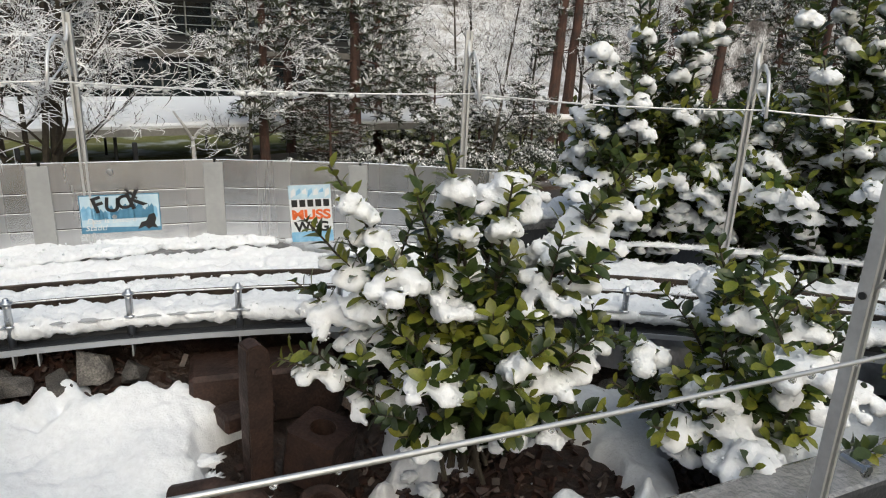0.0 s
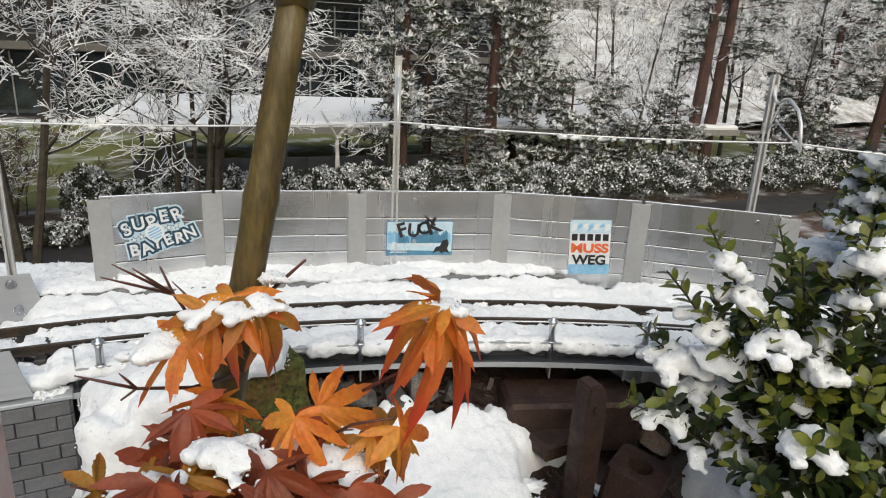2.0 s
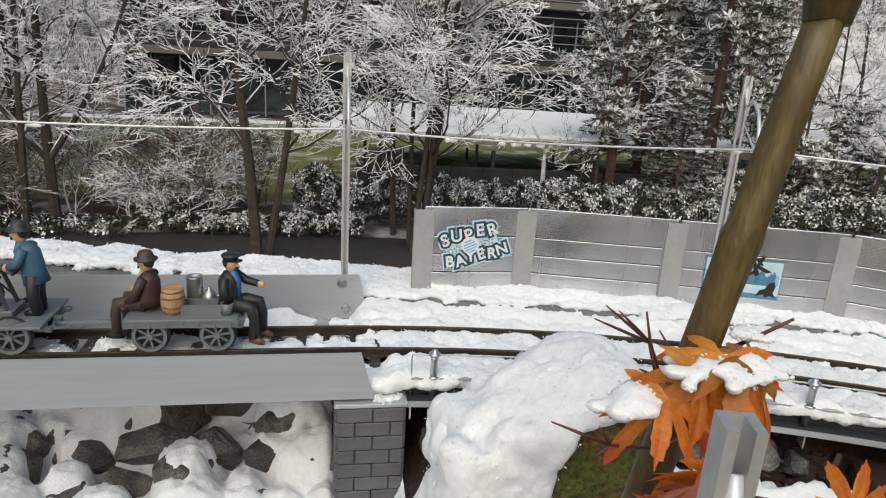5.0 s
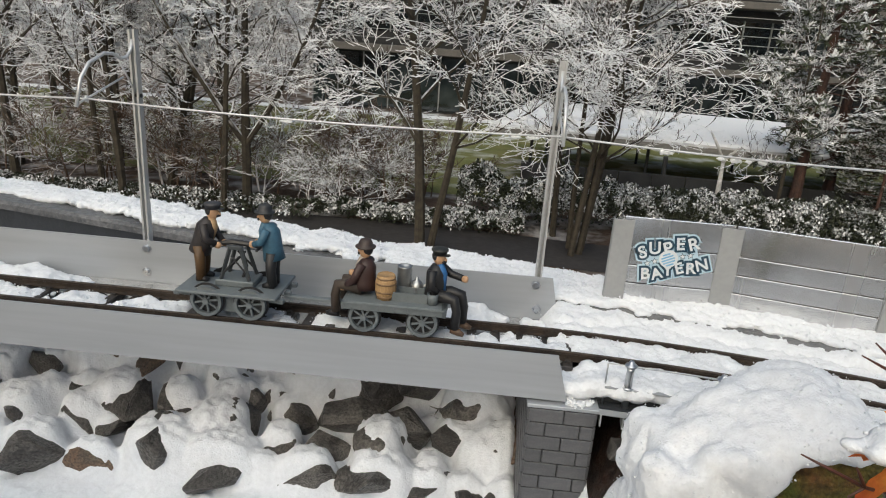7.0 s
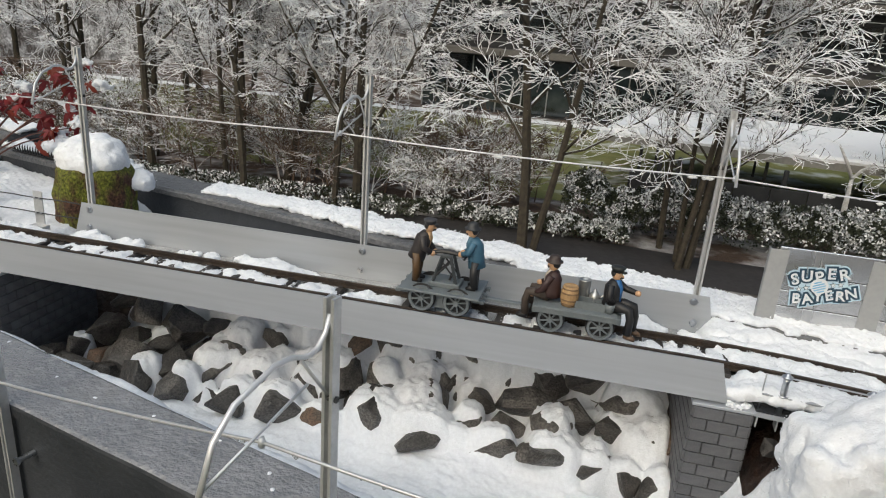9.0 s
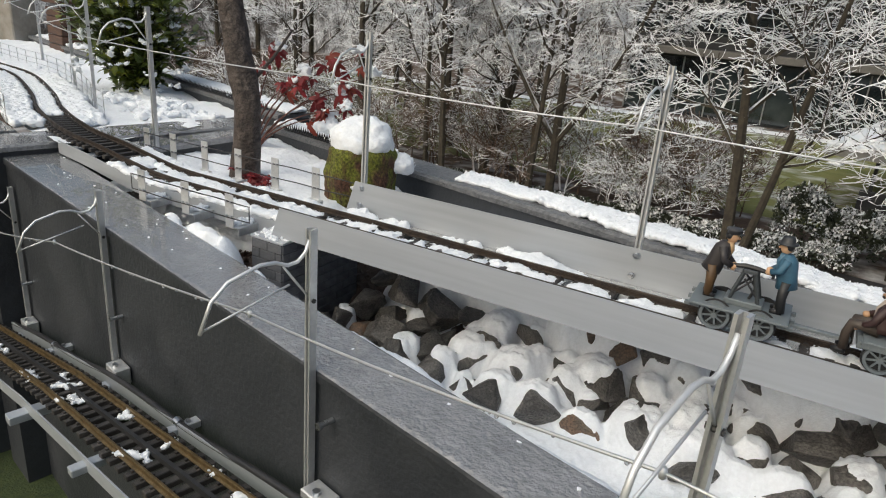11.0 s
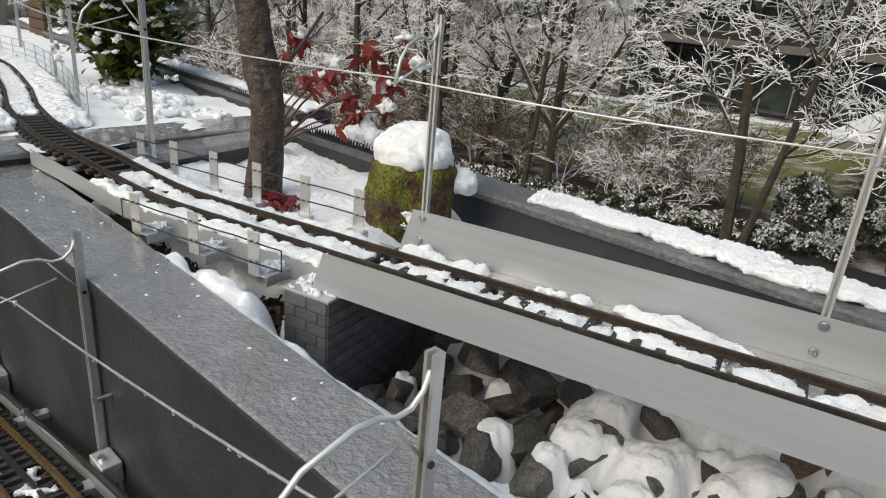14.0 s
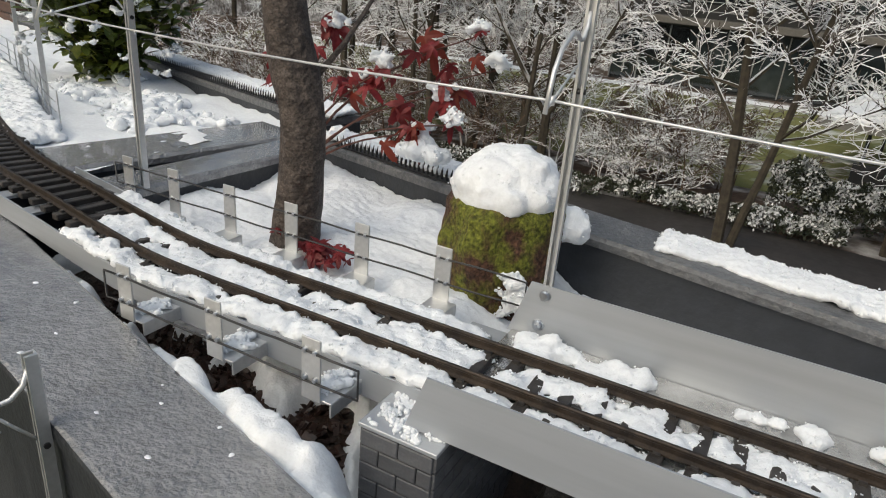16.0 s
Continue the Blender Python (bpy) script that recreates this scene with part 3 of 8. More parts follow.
def bolt(x, y, z, parent, n=(0, -1, 0), r=0.0042):
    """A pan-head screw with a washer and a cross slot."""
    bm = bmesh.new()
    a, d = Vector((x, y, z)), Vector(n)
    cyl(bm, a, a + d * 0.0008, r * 1.25, 14)
    cyl(bm, a + d * 0.0008, a + d * 0.0025, r, 14, r * 0.75)
    s = d.cross(Vector((0, 0, 1))) if abs(d.z) < 0.9 else Vector((1, 0, 0))
    for ax in (s, d.cross(s)):
        m = Matrix((ax, d, ax.cross(d))).transposed()
        box(bm, (r * 1.1, 0.0006, r * 0.25), a + d * 0.0024, m)
    return part("bolt", bm, M_ZINC, parent, "zinc cross-head screw")


for x in (-0.880, -0.446, -0.0125):
    bolt(x, 0.1604, 0.0015, bridge)
    bolt(x + (0.004 if x > -0.1 else -0.002), 0.1604, -0.0265, bridge)

# ---- approach trestle left of the bridge ----
trestle = thing("approach_trestle", Matrix(), "aluminium angle beams with bracket plates under the model track", "trestle", kind="structure")
for side in (-0.052, 0.052):
    bm = bmesh.new()
    line = [(on_track(x, 0, 0)) for x in np.linspace(-1.50, -0.905, 24)]
    sweep(bm, [(p, h) for p, h in line], [(side - 0.001, -0.058), (side + 0.001, -0.058), (side + 0.001, -0.034), (side - 0.001, -0.034)])
    part("beam", bm, M_ALU, trestle)
for x in (-1.47, -1.40, -1.33, -1.27, -1.178, -1.079, -0.986):
    p, h = on_track(x)
    bm = bmesh.new()
    box(bm, (0.022, 0.102, 0.003), p + Vector((0, 0, -0.0425)), Matrix.Rotation(h, 3, "Z"))
    part("cross_bar", bm, M_ALU, trestle)


def fence_post(name, x, y, top, foot, inward, group):
    """A flat upright plate on a foot plate, with screws and nuts."""
    ob = thing(name, Matrix.Translation((x, y, foot)), "flat aluminium fence post on an angle foot", "post", group)
    hgt = top - foot
    bm = bmesh.new()
    box(bm, (0.0165, 0.0016, hgt), (0, 0, hgt / 2), bevel=0.0003)
    part("upright", bm, M_ALU_MAST, ob)
    bm = bmesh.new()
    box(bm, (0.026, 0.052, 0.0018), (0.004, inward * 0.0268, 0.0009), bevel=0.0003)
    box(bm, (0.0016, 0.052, 0.011), (0.0165, inward * 0.0268, -0.0045))
    part("foot_plate", bm, M_ALU_MAST, ob)
    if inward > 0:
        rg2 = random.Random(int(-x * 1000))
        snow_mass("snow_clot", [(0.004 + rg2.gauss(0, 0.005), 0.022 + rg2.gauss(0, 0.008), 0.003 + rg2.uniform(0, 0.003), e, e, e * 0.8) for e in (rg2.uniform(0.0025, 0.005) for _ in range(22))],
                  0.0018, "melting snow on the foot plate", ob, rough=(0.002, 0.002), soft=1, crumbs=4)
    for z in (hgt * 0.80, hgt * 0.36):
        for dx in (-0.0045, 0.0045):
            bolt(dx, -0.0008, z, ob, r=0.0021)
    bm = bmesh.new()
    lathe(bm, [(0.0045, 0.0018), (0.0045, 0.0027), (0.003, 0.0028), (0.0026, 0.0048)], (0, inward * 0.034, 0), 10)
    part("nut", bm, M_ZINC, ob)
    return ob


for x in (-0.986, -1.079, -1.178):
    fence_post("fence_post", x, -0.0105, 0.004, -0.046, 1, "posts beside the trestle")
for x in (-0.982, -1.072, -1.16, -1.245, -1.33, -1.405):
    fence_post("fence_post", x, 0.1715, 0.014, -0.040, -1, "posts behind the trestle")


def rod_fence(name, pts, z1, z2, label):
    bm = bmesh.new()
    a, b = Vector(pts[0]), Vector(pts[-1])
    run = [Vector((p[0], p[1], z1 + 0.0006 * math.sin(i * 1.7))) for i, p in enumerate(pts)]
    back = [Vector((p[0], p[1], z2 + 0.0006 * math.cos(i * 1.3))) for i, p in enumerate(pts[::-1])]
    tube(bm, run + back + [run[0]], 0.00095, 6)
    return solid(name, bm, M_DARK, label, "fence", soft=True)


rod_fence("rod_fence", [(x, -0.0125) for x in np.linspace(-1.20, -0.945, 12)], -0.006, -0.030, "thin dark wire rod loop between fence posts")
rod_fence("rod_fence", [(x, 0.1695) for x in np.linspace(-1.425, -0.90, 22)], 0.004, -0.020, "thin dark wire rod loop between fence posts")


# ---- noise barrier behind the curve ----
CORNERS = [(0.072, 0.177), (0.188, 0.176), (0.344, 0.135), (0.513, 0.086), (0.653, -0.003), (0.776, -0.112)]
BAR_TOP, BAR_FOOT = 0.083, -0.034
barrier = thing("noise_barrier", Matrix.Translation((0.4, 0.1, BAR_FOOT)), "silver aluminium noise barrier of grooved panels between posts", "barrier")
base_shift = Vector((-0.4, -0.1, -BAR_FOOT))
for k, (a, b) in enumerate(zip(CORNERS, CORNERS[1:])):
    a, b = Vector((*a, 0)), Vector((*b, 0))
    d = (b - a).normalized()
    n = Vector((d.y, -d.x, 0))
    rot = Matrix((d, -n, Vector((0, 0, 1)))).transposed()
    run = (b - a).length - 0.003
    bm = bmesh.new()
    rows = [0.033, 0.0205, 0.0205, 0.0205, 0.0205]
    box(bm, (run - 0.001, 0.0012, BAR_TOP - BAR_FOOT - 0.003), (a + b) / 2 + Vector((0, 0, (BAR_TOP + BAR_FOOT) / 2)) - n * 0.0012 + base_shift, rot)
    panel = part("panel", bm, M_DARK, barrier, "dark backing sheet")
    z = BAR_TOP
    for hgt in rows:
        bm = bmesh.new()
        box(bm, (run, 0.003, hgt - 0.0010), (a + b) / 2 + Vector((0, 0, z - hgt / 2)) + n * 0.0009 + base_shift, rot, 0.0006)
        z -= hgt
        part("plank", bm, M_ALU_PANEL, panel)
    if k in (2, 4):
        for s, zz in ((0.38 if k == 2 else 0.78, BAR_TOP - 0.012), (0.38 if k == 2 else 0.78, BAR_TOP - 0.062)):
            q = a + (b - a) * s + n * 0.0016 + Vector((0, 0, zz)) + base_shift
            bolt(q.x, q.y, q.z, barrier, n, 0.0032)
for k, c in enumerate(CORNERS):
    c = Vector((*c, 0))
    a = Vector((*CORNERS[max(k - 1, 0)], 0))
    b = Vector((*CORNERS[min(k + 1, 5)], 0))
    d = (b - a).normalized()
    n = Vector((d.y, -d.x, 0))
    rot = Matrix((d, -n, Vector((0, 0, 1)))).transposed()
    bm = bmesh.new()
    q = c + n * 0.0045 + base_shift - d * (0.002 if k else -0.001)
    hgt = BAR_TOP - 0.0075 - BAR_FOOT + 0.006
    box(bm, (0.0215, 0.0016, hgt), q + Vector((0, 0, BAR_FOOT - 0.002 + hgt / 2)), rot, 0.0004)
    for s in (-1, 1):
        box(bm, (0.0014, 0.007, hgt), q - n * 0.0035 + d * s * 0.0100 + Vector((0, 0, BAR_FOOT - 0.002 + hgt / 2)), rot)
    box(bm, (0.003, 0.003, 0.006), q + Vector((0, 0, BAR_FOOT - 0.004)), rot)
    part("barrier_post", bm, M_ALU_POST, barrier)


# ---- masts and overhead wire ----
WIRE_Z = 0.168


def mast(name, x, y, foot, top, toward, reach=0.098, drop=0.062, group="", grip=0.84):
    """A channel mast with a curved arm towards the track."""
    ob = thing(name, Matrix.Translation((x, y, foot)), "aluminium channel mast with a curved wire arm", "mast", group)
    t = Vector((toward[0], toward[1], 0)).normalized()
    s = Vector((-t.y, t.x, 0))
    rot = Matrix((s, t, Vector((0, 0, 1)))).transposed()
    hgt = top - foot
    bm = bmesh.new()
    w = 0.0075
    prof = [(-w / 2, -w / 2), (w / 2, -w / 2), (w / 2, w / 2), (w / 2 - 0.0022, w / 2), (w / 2 - 0.0022, -w / 2 + 0.0012),
            (-w / 2 + 0.0022, -w / 2 + 0.0012), (-w / 2 + 0.0022, w / 2), (-w / 2, w / 2)]
    rings(bm, [[rot @ Vector((u, v, z)) for u, v in prof] for z in (0, hgt)])
    part("pole", bm, M_ALU_MAST, ob)
    bm = bmesh.new()
    pts = [t * 0.002 + Vector((0, 0, hgt - 0.010)), t * 0.006 + Vector((0, 0, hgt - 0.020)), t * 0.014 + Vector((0, 0, hgt - 0.027)),
           t * 0.024 + Vector((0, 0, hgt - 0.028)), t * 0.036 + Vector((0, 0, hgt - 0.023)), t * 0.05 + Vector((0, 0, hgt - 0.022)),
           t * (reach * 0.76) + Vector((0, 0, hgt - 0.030)), t * (reach * 0.9) + Vector((0, 0, hgt - 0.043)),
           t * reach + Vector((0, 0, hgt - drop - 0.006))]
    tube(bm, pts, 0.0017, 8)
    part("arm", bm, M_ROD, ob, "thin curved rod arm", True)
    bm = bmesh.new()
    pts = [t * 0.003 + Vector((0, 0, hgt - 0.062)), t * 0.016 + Vector((0, 0, hgt - 0.045)), t * 0.028 + Vector((0, 0, hgt - 0.0285))]
    tube(bm, pts, 0.0011, 6)
    part("brace", bm, M_ROD, ob, soft=True)
    bm = bmesh.new()
    tube(bm, [t * 0.022 + Vector((0, 0, hgt - 0.046)), t * reach + Vector((0, 0, hgt - drop - 0.004))], 0.001, 6)
    lathe(bm, [(0.0016, -0.003), (0.0022, 0), (0.0016, 0.003)], t * (reach * grip) + Vector((0, 0, hgt - drop)), 8)
    part("steady_rod", bm, M_ROD, ob, soft=True)
    bm = bmesh.new()
    z = min(hgt * 0.55, hgt - 0.07)
    cyl(bm, s * 0.005 + Vector((0, 0, hgt - 0.066)), s * -0.005 + Vector((0, 0, hgt - 0.066)), 0.0022, 8)
    part("bolt", bm, M_DARK, ob)
    return t * (reach * grip) + Vector((x, y, top - drop))


UP = "masts along the upper track"
wire_pts = []
for x, y, foot in ((-2.75, 0.76, -0.03), (-2.20, 0.53, -0.03), (-1.81, 0.335, -0.03), (-1.40, 0.188, -0.035),
                   (-0.880, 0.1665, -0.035), (-0.447, 0.1665, -0.035), (-0.0105, 0.1665, -0.035),
                   (0.385, 0.1235, -0.035), (0.748, -0.077, -0.035), (0.954, -0.303, -0.035)):
    q, h = on_track(x)
    q = min((w[0] for w in TRACK_FINE), key=lambda w: (w - Vector((x, y, 0))).length)
    wire_pts.append(mast("catenary_mast", x, y, foot, 0.2345, q - Vector((x, y, 0)), group=UP))


def wire(name, pts, label, r=0.001):
    bm = bmesh.new()
    line = []
    for a, b in zip(pts, pts[1:]):
        for k in range(12):
            t = k / 12
            line.append(a + (b - a) * t - Vector((0, 0, 0.004 * 4 * t * (1 - t))))
    line.append(pts[-1])
    tube(bm, line, r, 6)
    solid(name, bm, M_ALU_MAST, label, "wire", soft=True)
    return line


upper_wire = wire("overhead_wire", wire_pts + [Vector((1.12, -0.62, WIRE_Z))], "thin overhead contact wire strung between masts")

# ---- lower track on the outer face of the near wall ----
LOW_U = Vector((math.cos(DN), math.sin(DN), 0))
LOW_N = Vector((math.sin(DN), -math.cos(DN), 0))


def low_z(x):
    """Height of the lower track's mast tops, which fall to the left."""
    return float(np.interp(x, [-2.0, -1.5, -1.10, -0.629, -0.2866, 0.049, 0.648, 1.0], [-0.20, -0.085, 0.010, 0.0944, 0.152, 0.1865, 0.166, 0.160]))


low_line = [Vector((x, near_out(x), low_z(x) - 0.262)) + LOW_N * 0.081 for x in np.linspace(-2.0, 0.9, 59)]
lower_track = thing("rack_railway_track", Matrix(), "brass rails and a black rack on dark sleepers in an aluminium frame", "track", kind="structure")
for side in (-0.0241, 0.0241):
    bm = bmesh.new()
    sweep(bm, [(p, DN) for p in low_line], rail_profile(side))
    part("rail", bm, M_RAIL_TOP, lower_track, "brass rail")
bm = bmesh.new()
sweep(bm, [(p, DN) for p in low_line], [(-0.0022, -0.009), (0.0022, -0.009), (0.0022, -0.0015), (-0.0022, -0.0015)])
part("rack", bm, M_DARK, lower_track, "black toothed rack")
for side in (-0.052, 0.052):
    bm = bmesh.new()
    sweep(bm, [(p, DN) for p in low_line], [(side - 0.001, -0.026), (side + 0.001, -0.026), (side + 0.001, -0.009), (side - 0.001, -0.009)])
    part("frame_rail", bm, M_ALU, lower_track, "aluminium frame rail")
low_wire = []
for x in (-1.52, -1.10, -0.629, -0.2866, 0.049, 0.648, 1.0):
    p = Vector((x, near_out(x), 0)) + LOW_N * 0.0075
    top = low_z(x)
    low_wire.append(mast("catenary_mast", p.x, p.y, top - 0.27, top, LOW_N, 0.104, 0.062, "masts along the lower track", 0.58))
    p = p + LOW_U * 0.026
    br = thing("wall_bracket", Matrix.Translation((p.x, p.y, top - 0.285)), "aluminium wall bracket carrying the lower track", "bracket", "brackets on the wall")
    bm = bmesh.new()
    rot = Matrix.Rotation(DN, 3, "Z")
    box(bm, (0.018, 0.15, 0.012), LOW_N * 0.075, rot, 0.001)
    part("beam", bm, M_ALU, br)
    bm = bmesh.new()
    box(bm, (0.034, 0.022, 0.026), LOW_N * 0.006 + Vector((0, 0, 0.017)), rot, 0.0012)
    box(bm, (0.003, 0.004, 0.07), LOW_N * -0.001 + LOW_U * 0.016 + Vector((0, 0, -0.01)), rot)
    part("clamp", bm, M_ALU_MAST, br)
    bm = bmesh.new()
    cyl(bm, Vector((0, 0, 0.03)) + LOW_N * 0.010, Vector((0, 0, 0.034)) + LOW_N * 0.010, 0.0042, 6)
    part("nut", bm, M_ZINC, br)
    bm = bmesh.new()
    cyl(bm, Vector((0, 0, 0.105)) - LOW_N * 0.007, Vector((0, 0, 0.105)) + LOW_N * 0.008, 0.0028, 10)
    cyl(bm, Vector((0, 0, 0.105)) + LOW_N * 0.008, Vector((0, 0, 0.105)) + LOW_N * 0.0105, 0.0042, 6)
    part("bolt", bm, M_ZINC, br)
for x in (-1.31, -0.865, -0.458, -0.12, 0.35, 0.82):
    p = Vector((x, near_out(x), low_z(x) - 0.283))
    br = thing("wall_bracket", Matrix.Translation(p), "slim aluminium wall arm with a cable clip", "bracket", "brackets on the wall")
    bm = bmesh.new()
    box(bm, (0.013, 0.15, 0.010), LOW_N * 0.075, Matrix.Rotation(DN, 3, "Z"), 0.001)
    part("beam", bm, M_ALU, br)
    bm = bmesh.new()
    cyl(bm, LOW_N * 0.026 + LOW_U * -0.005 + Vector((0, 0, 0.010)), LOW_N * 0.026 + LOW_U * 0.005 + Vector((0, 0, 0.010)), 0.0056, 12)
    cyl(bm, LOW_N * 0.014 + Vector((0, 0, 0.005)), LOW_N * 0.014 + Vector((0, 0, 0.0085)), 0.0034, 6)
    part("clip", bm, M_ZINC, br, "cable clip with a nut")
low_wire_line = wire("overhead_wire", [Vector(p) for p in low_wire], "thin contact wire with water drops over the rack track")
bm = bmesh.new()
tube(bm, [Vector((x, near_out(x), low_z(x) - 0.272 + 0.003 * math.sin(x * 17))) + LOW_N * 0.026 for x in np.linspace(-1.9, 0.9, 90)], 0.0042, 10)
solid("power_cable", bm, M_DARK, "black cable clipped along the rack track", "cable", soft=True)

# ---- terrace below ----
bm = bmesh.new()
box(bm, (7.0, 4.8, 4.55), (-0.6, -1.75, -3.024), bevel=0.01)
M_TURF = mat("dark_turf", (0.02, 0.035, 0.01), (0.04, 0.055, 0.015), 60, rough=0.9, bump=0.8, bump_scale=200, fine=0.4)
ob = new("terrace_floor", finish(bm, "terrace_floor", M_TURF))
tagged(ob, "dark green turf below the lower track", "turf", kind="structure")


# ---- snow helpers ----
def path_snow(name, x0, x1, s0, s1, z, thick, cover, seed, label, step=0.0, grain=28.0, wet=False):
    """Loose snow along the track between two side offsets; cover 1 is closed, 0 is bare."""
    rgs = random.Random(seed)
    step = step or thick * 0.40
    clots = []
    for p, h, _ in even_line(TRACK, step):
        if not x0 <= p.x <= x1:
            continue
        for s in np.arange(s0 + thick * 0.25, s1 - thick * 0.2, step):
            s = min(s1 - thick * 0.2, max(s0 + thick * 0.2, s + rgs.uniform(-0.4, 0.4) * step))
            x, y = p.x - math.sin(h) * s + rgs.uniform(-0.4, 0.4) * step, p.y + math.cos(h) * s
            n = noise.noise(Vector((x * grain, y * grain, seed))) + 0.5 * noise.noise(Vector((x * grain * 2.6, y * grain * 2.6, seed + 3)))
            end = min(1.0, (x - x0) / 0.03, (x1 - x) / 0.03)
            v = n * 0.9 + (cover - 0.5) * 2.2 + (end - 1) * 0.6
            if v > 0:
                r = thick * rgs.uniform(0.36, 0.56)
                k = min(1.0, 0.25 + v * 1.3)
                clots.append((x, y, p.z + z + thick * (0.50 * k - 0.12 + 0.12 * n), r, r, r * (0.55 + 0.35 * k)))
    return snow_mass(name, clots, max(0.0018, thick * 0.13), label, rough=(thick * 0.24, thick * 0.22), material=M_WET_SNOW if wet else M_SNOW, soft=4, crumbs=3.5, size=(0.0004, 0.0010))


path_snow("track_snow", -1.36, -0.90, -0.050, -0.0285, -0.036, 0.013, 0.70, 1.1, "snow lying along the model track")
path_snow("track_snow", -1.34, -0.90, -0.0205, 0.0205, -0.034, 0.0115, 0.70, 2.1, "snow lying between the rails")
path_snow("track_snow", -1.38, -0.90, 0.0285, 0.052, -0.036, 0.013, 0.76, 3.1, "snow lying along the model track")
path_snow("bridge_snow", -0.90, 0.01, -0.076, -0.0275, -0.0382, 0.013, 0.66, 4.1, "patches of snow on the bridge deck", grain=22)
path_snow("bridge_snow", -0.90, 0.02, -0.020, 0.020, -0.0355, 0.0105, 0.60, 5.1, "melting snow between the sleepers", grain=46)
path_snow("bridge_snow", -0.90, 0.01, 0.029, 0.0755, -0.0382, 0.019, 0.50, 6.4, "patches of snow on the bridge deck", grain=15)
path_snow("track_snow", 0.0, 1.08, -0.072, -0.029, -0.040, 0.020, 0.90, 7.1, "thick snow along the model track")
path_snow("track_snow", 0.0, 1.08, -0.021, 0.021, -0.034, 0.0115, 0.78, 8.1, "snow lying between the rails", grain=34)
path_snow("track_snow", 0.0, 1.08, 0.0275, 0.088, -0.041, 0.024, 0.92, 9.1, "thick snow between the track and the barrier")


path_snow("barrier_snow", 0.0, 0.80, 0.048, 0.094, -0.039, 0.028, 0.84, 10.1, "mounds of snow at the foot of the barrier", step=0.010, grain=14)


# ---- base tray and hand rail beside the curve ----
curve_base = thing("track_bed", Matrix(), "grey aluminium track bed under the curve", "track bed", kind="structure")
bm = bmesh.new()
sweep(bm, [(p, h) for p, h, _ in TRACK_FINE if 0.0 < p.x < 1.12], [(-0.076, -0.050), (0.092, -0.050), (0.092, -0.039), (-0.064, -0.039), (-0.064, -0.0465), (-0.076, -0.0465)])
# dark colour here stands for the shaded gap between strip and ledge
part("bed_plate", bm, M_WALL, curve_base, "bed plate coloured dark for the shaded gap under the hand rail")
bm = bmesh.new()
sweep(bm, [(p, h) for p, h, _ in TRACK_FINE if 0.025 < p.x < 1.10], [(-0.082, -0.0505), (-0.060, -0.0505), (-0.060, -0.049), (-0.0805, -0.049), (-0.0805, -0.0455), (-0.082, -0.0455)])
part("ledge", bm, M_ALU, curve_base, "bright aluminium angle ledge")


def hand_rail(name, side, x_list, x0, x1, label):
    ob = thing(name, Matrix(), label, "railing", kind="structure")
    for x in x_list:
        p, h = on_track(x, side)
        bm = bmesh.new()
        lathe(bm, [(0.0032, -0.049), (0.0032, -0.0105), (0.0034, -0.010), (0.0034, -0.0085), (0.0026, -0.008), (0.0026, -0.0065)], p, 12)
        lathe(bm, [(0.0052, -0.0065), (0.0054, -0.0055), (0.0052, -0.0047), (0.003, -0.0042), (0.0022, -0.0015), (0.001, -0.001)], p, 12)
        lathe(bm, [(0.0052, -0.0275), (0.0052, -0.0262)], p, 12)
        part("post", bm, M_ZINC, ob, "zinc bolt post with washers", True)
        bm = bmesh.new()
        box(bm, (0.018, 0.014, 0.0014), p + Vector((0, 0, -0.052)), Matrix.Rotation(h, 3, "Z"))
        for s in (-1, 1):
            q, _ = on_track(x + s * 0.0084, side)
            box(bm, (0.0014, 0.014, 0.013), q + Vector((0, 0, -0.058)), Matrix.Rotation(h, 3, "Z"))
        part("clip", bm, M_ALU_MAST, ob)
    pts = [(p, h) for p, h, _ in TRACK_FINE if x0 < p.x < x1]
    bm = bmesh.new()
    line = [p + Vector((-math.sin(h) * side, math.cos(h) * side, -0.0062)) for p, h in pts]
    tube(bm, [line[0] + Vector((0, 0, -0.040))] + line, 0.0008, 6)
    part("top_rod", bm, M_ZINC, ob, soft=True)
    bm = bmesh.new()
    sweep(bm, pts, [(side - 0.003, -0.0288), (side + 0.003, -0.0288), (side + 0.003, -0.0274), (side - 0.003, -0.0274)])
    part("middle_strip", bm, M_ALU, ob)
    return ob


hand_rail("hand_rail", -0.071, (0.063, 0.145, 0.225, 0.31, 0.40, 0.492, 0.58, 0.665, 0.745, 0.82), 0.036, 0.93, "silver hand rail of bolts, wire and strip beside the curve")
hand_rail("hand_rail", 0.095, (0.84, 0.93, 1.00, 1.06), 0.80, 1.12, "silver hand rail behind the curve with snow on it")
path_snow("rail_snow", 0.82, 1.10, 0.090, 0.100, -0.006, 0.007, 0.85, 12.1, "thin snow on the hand rail", step=0.003)

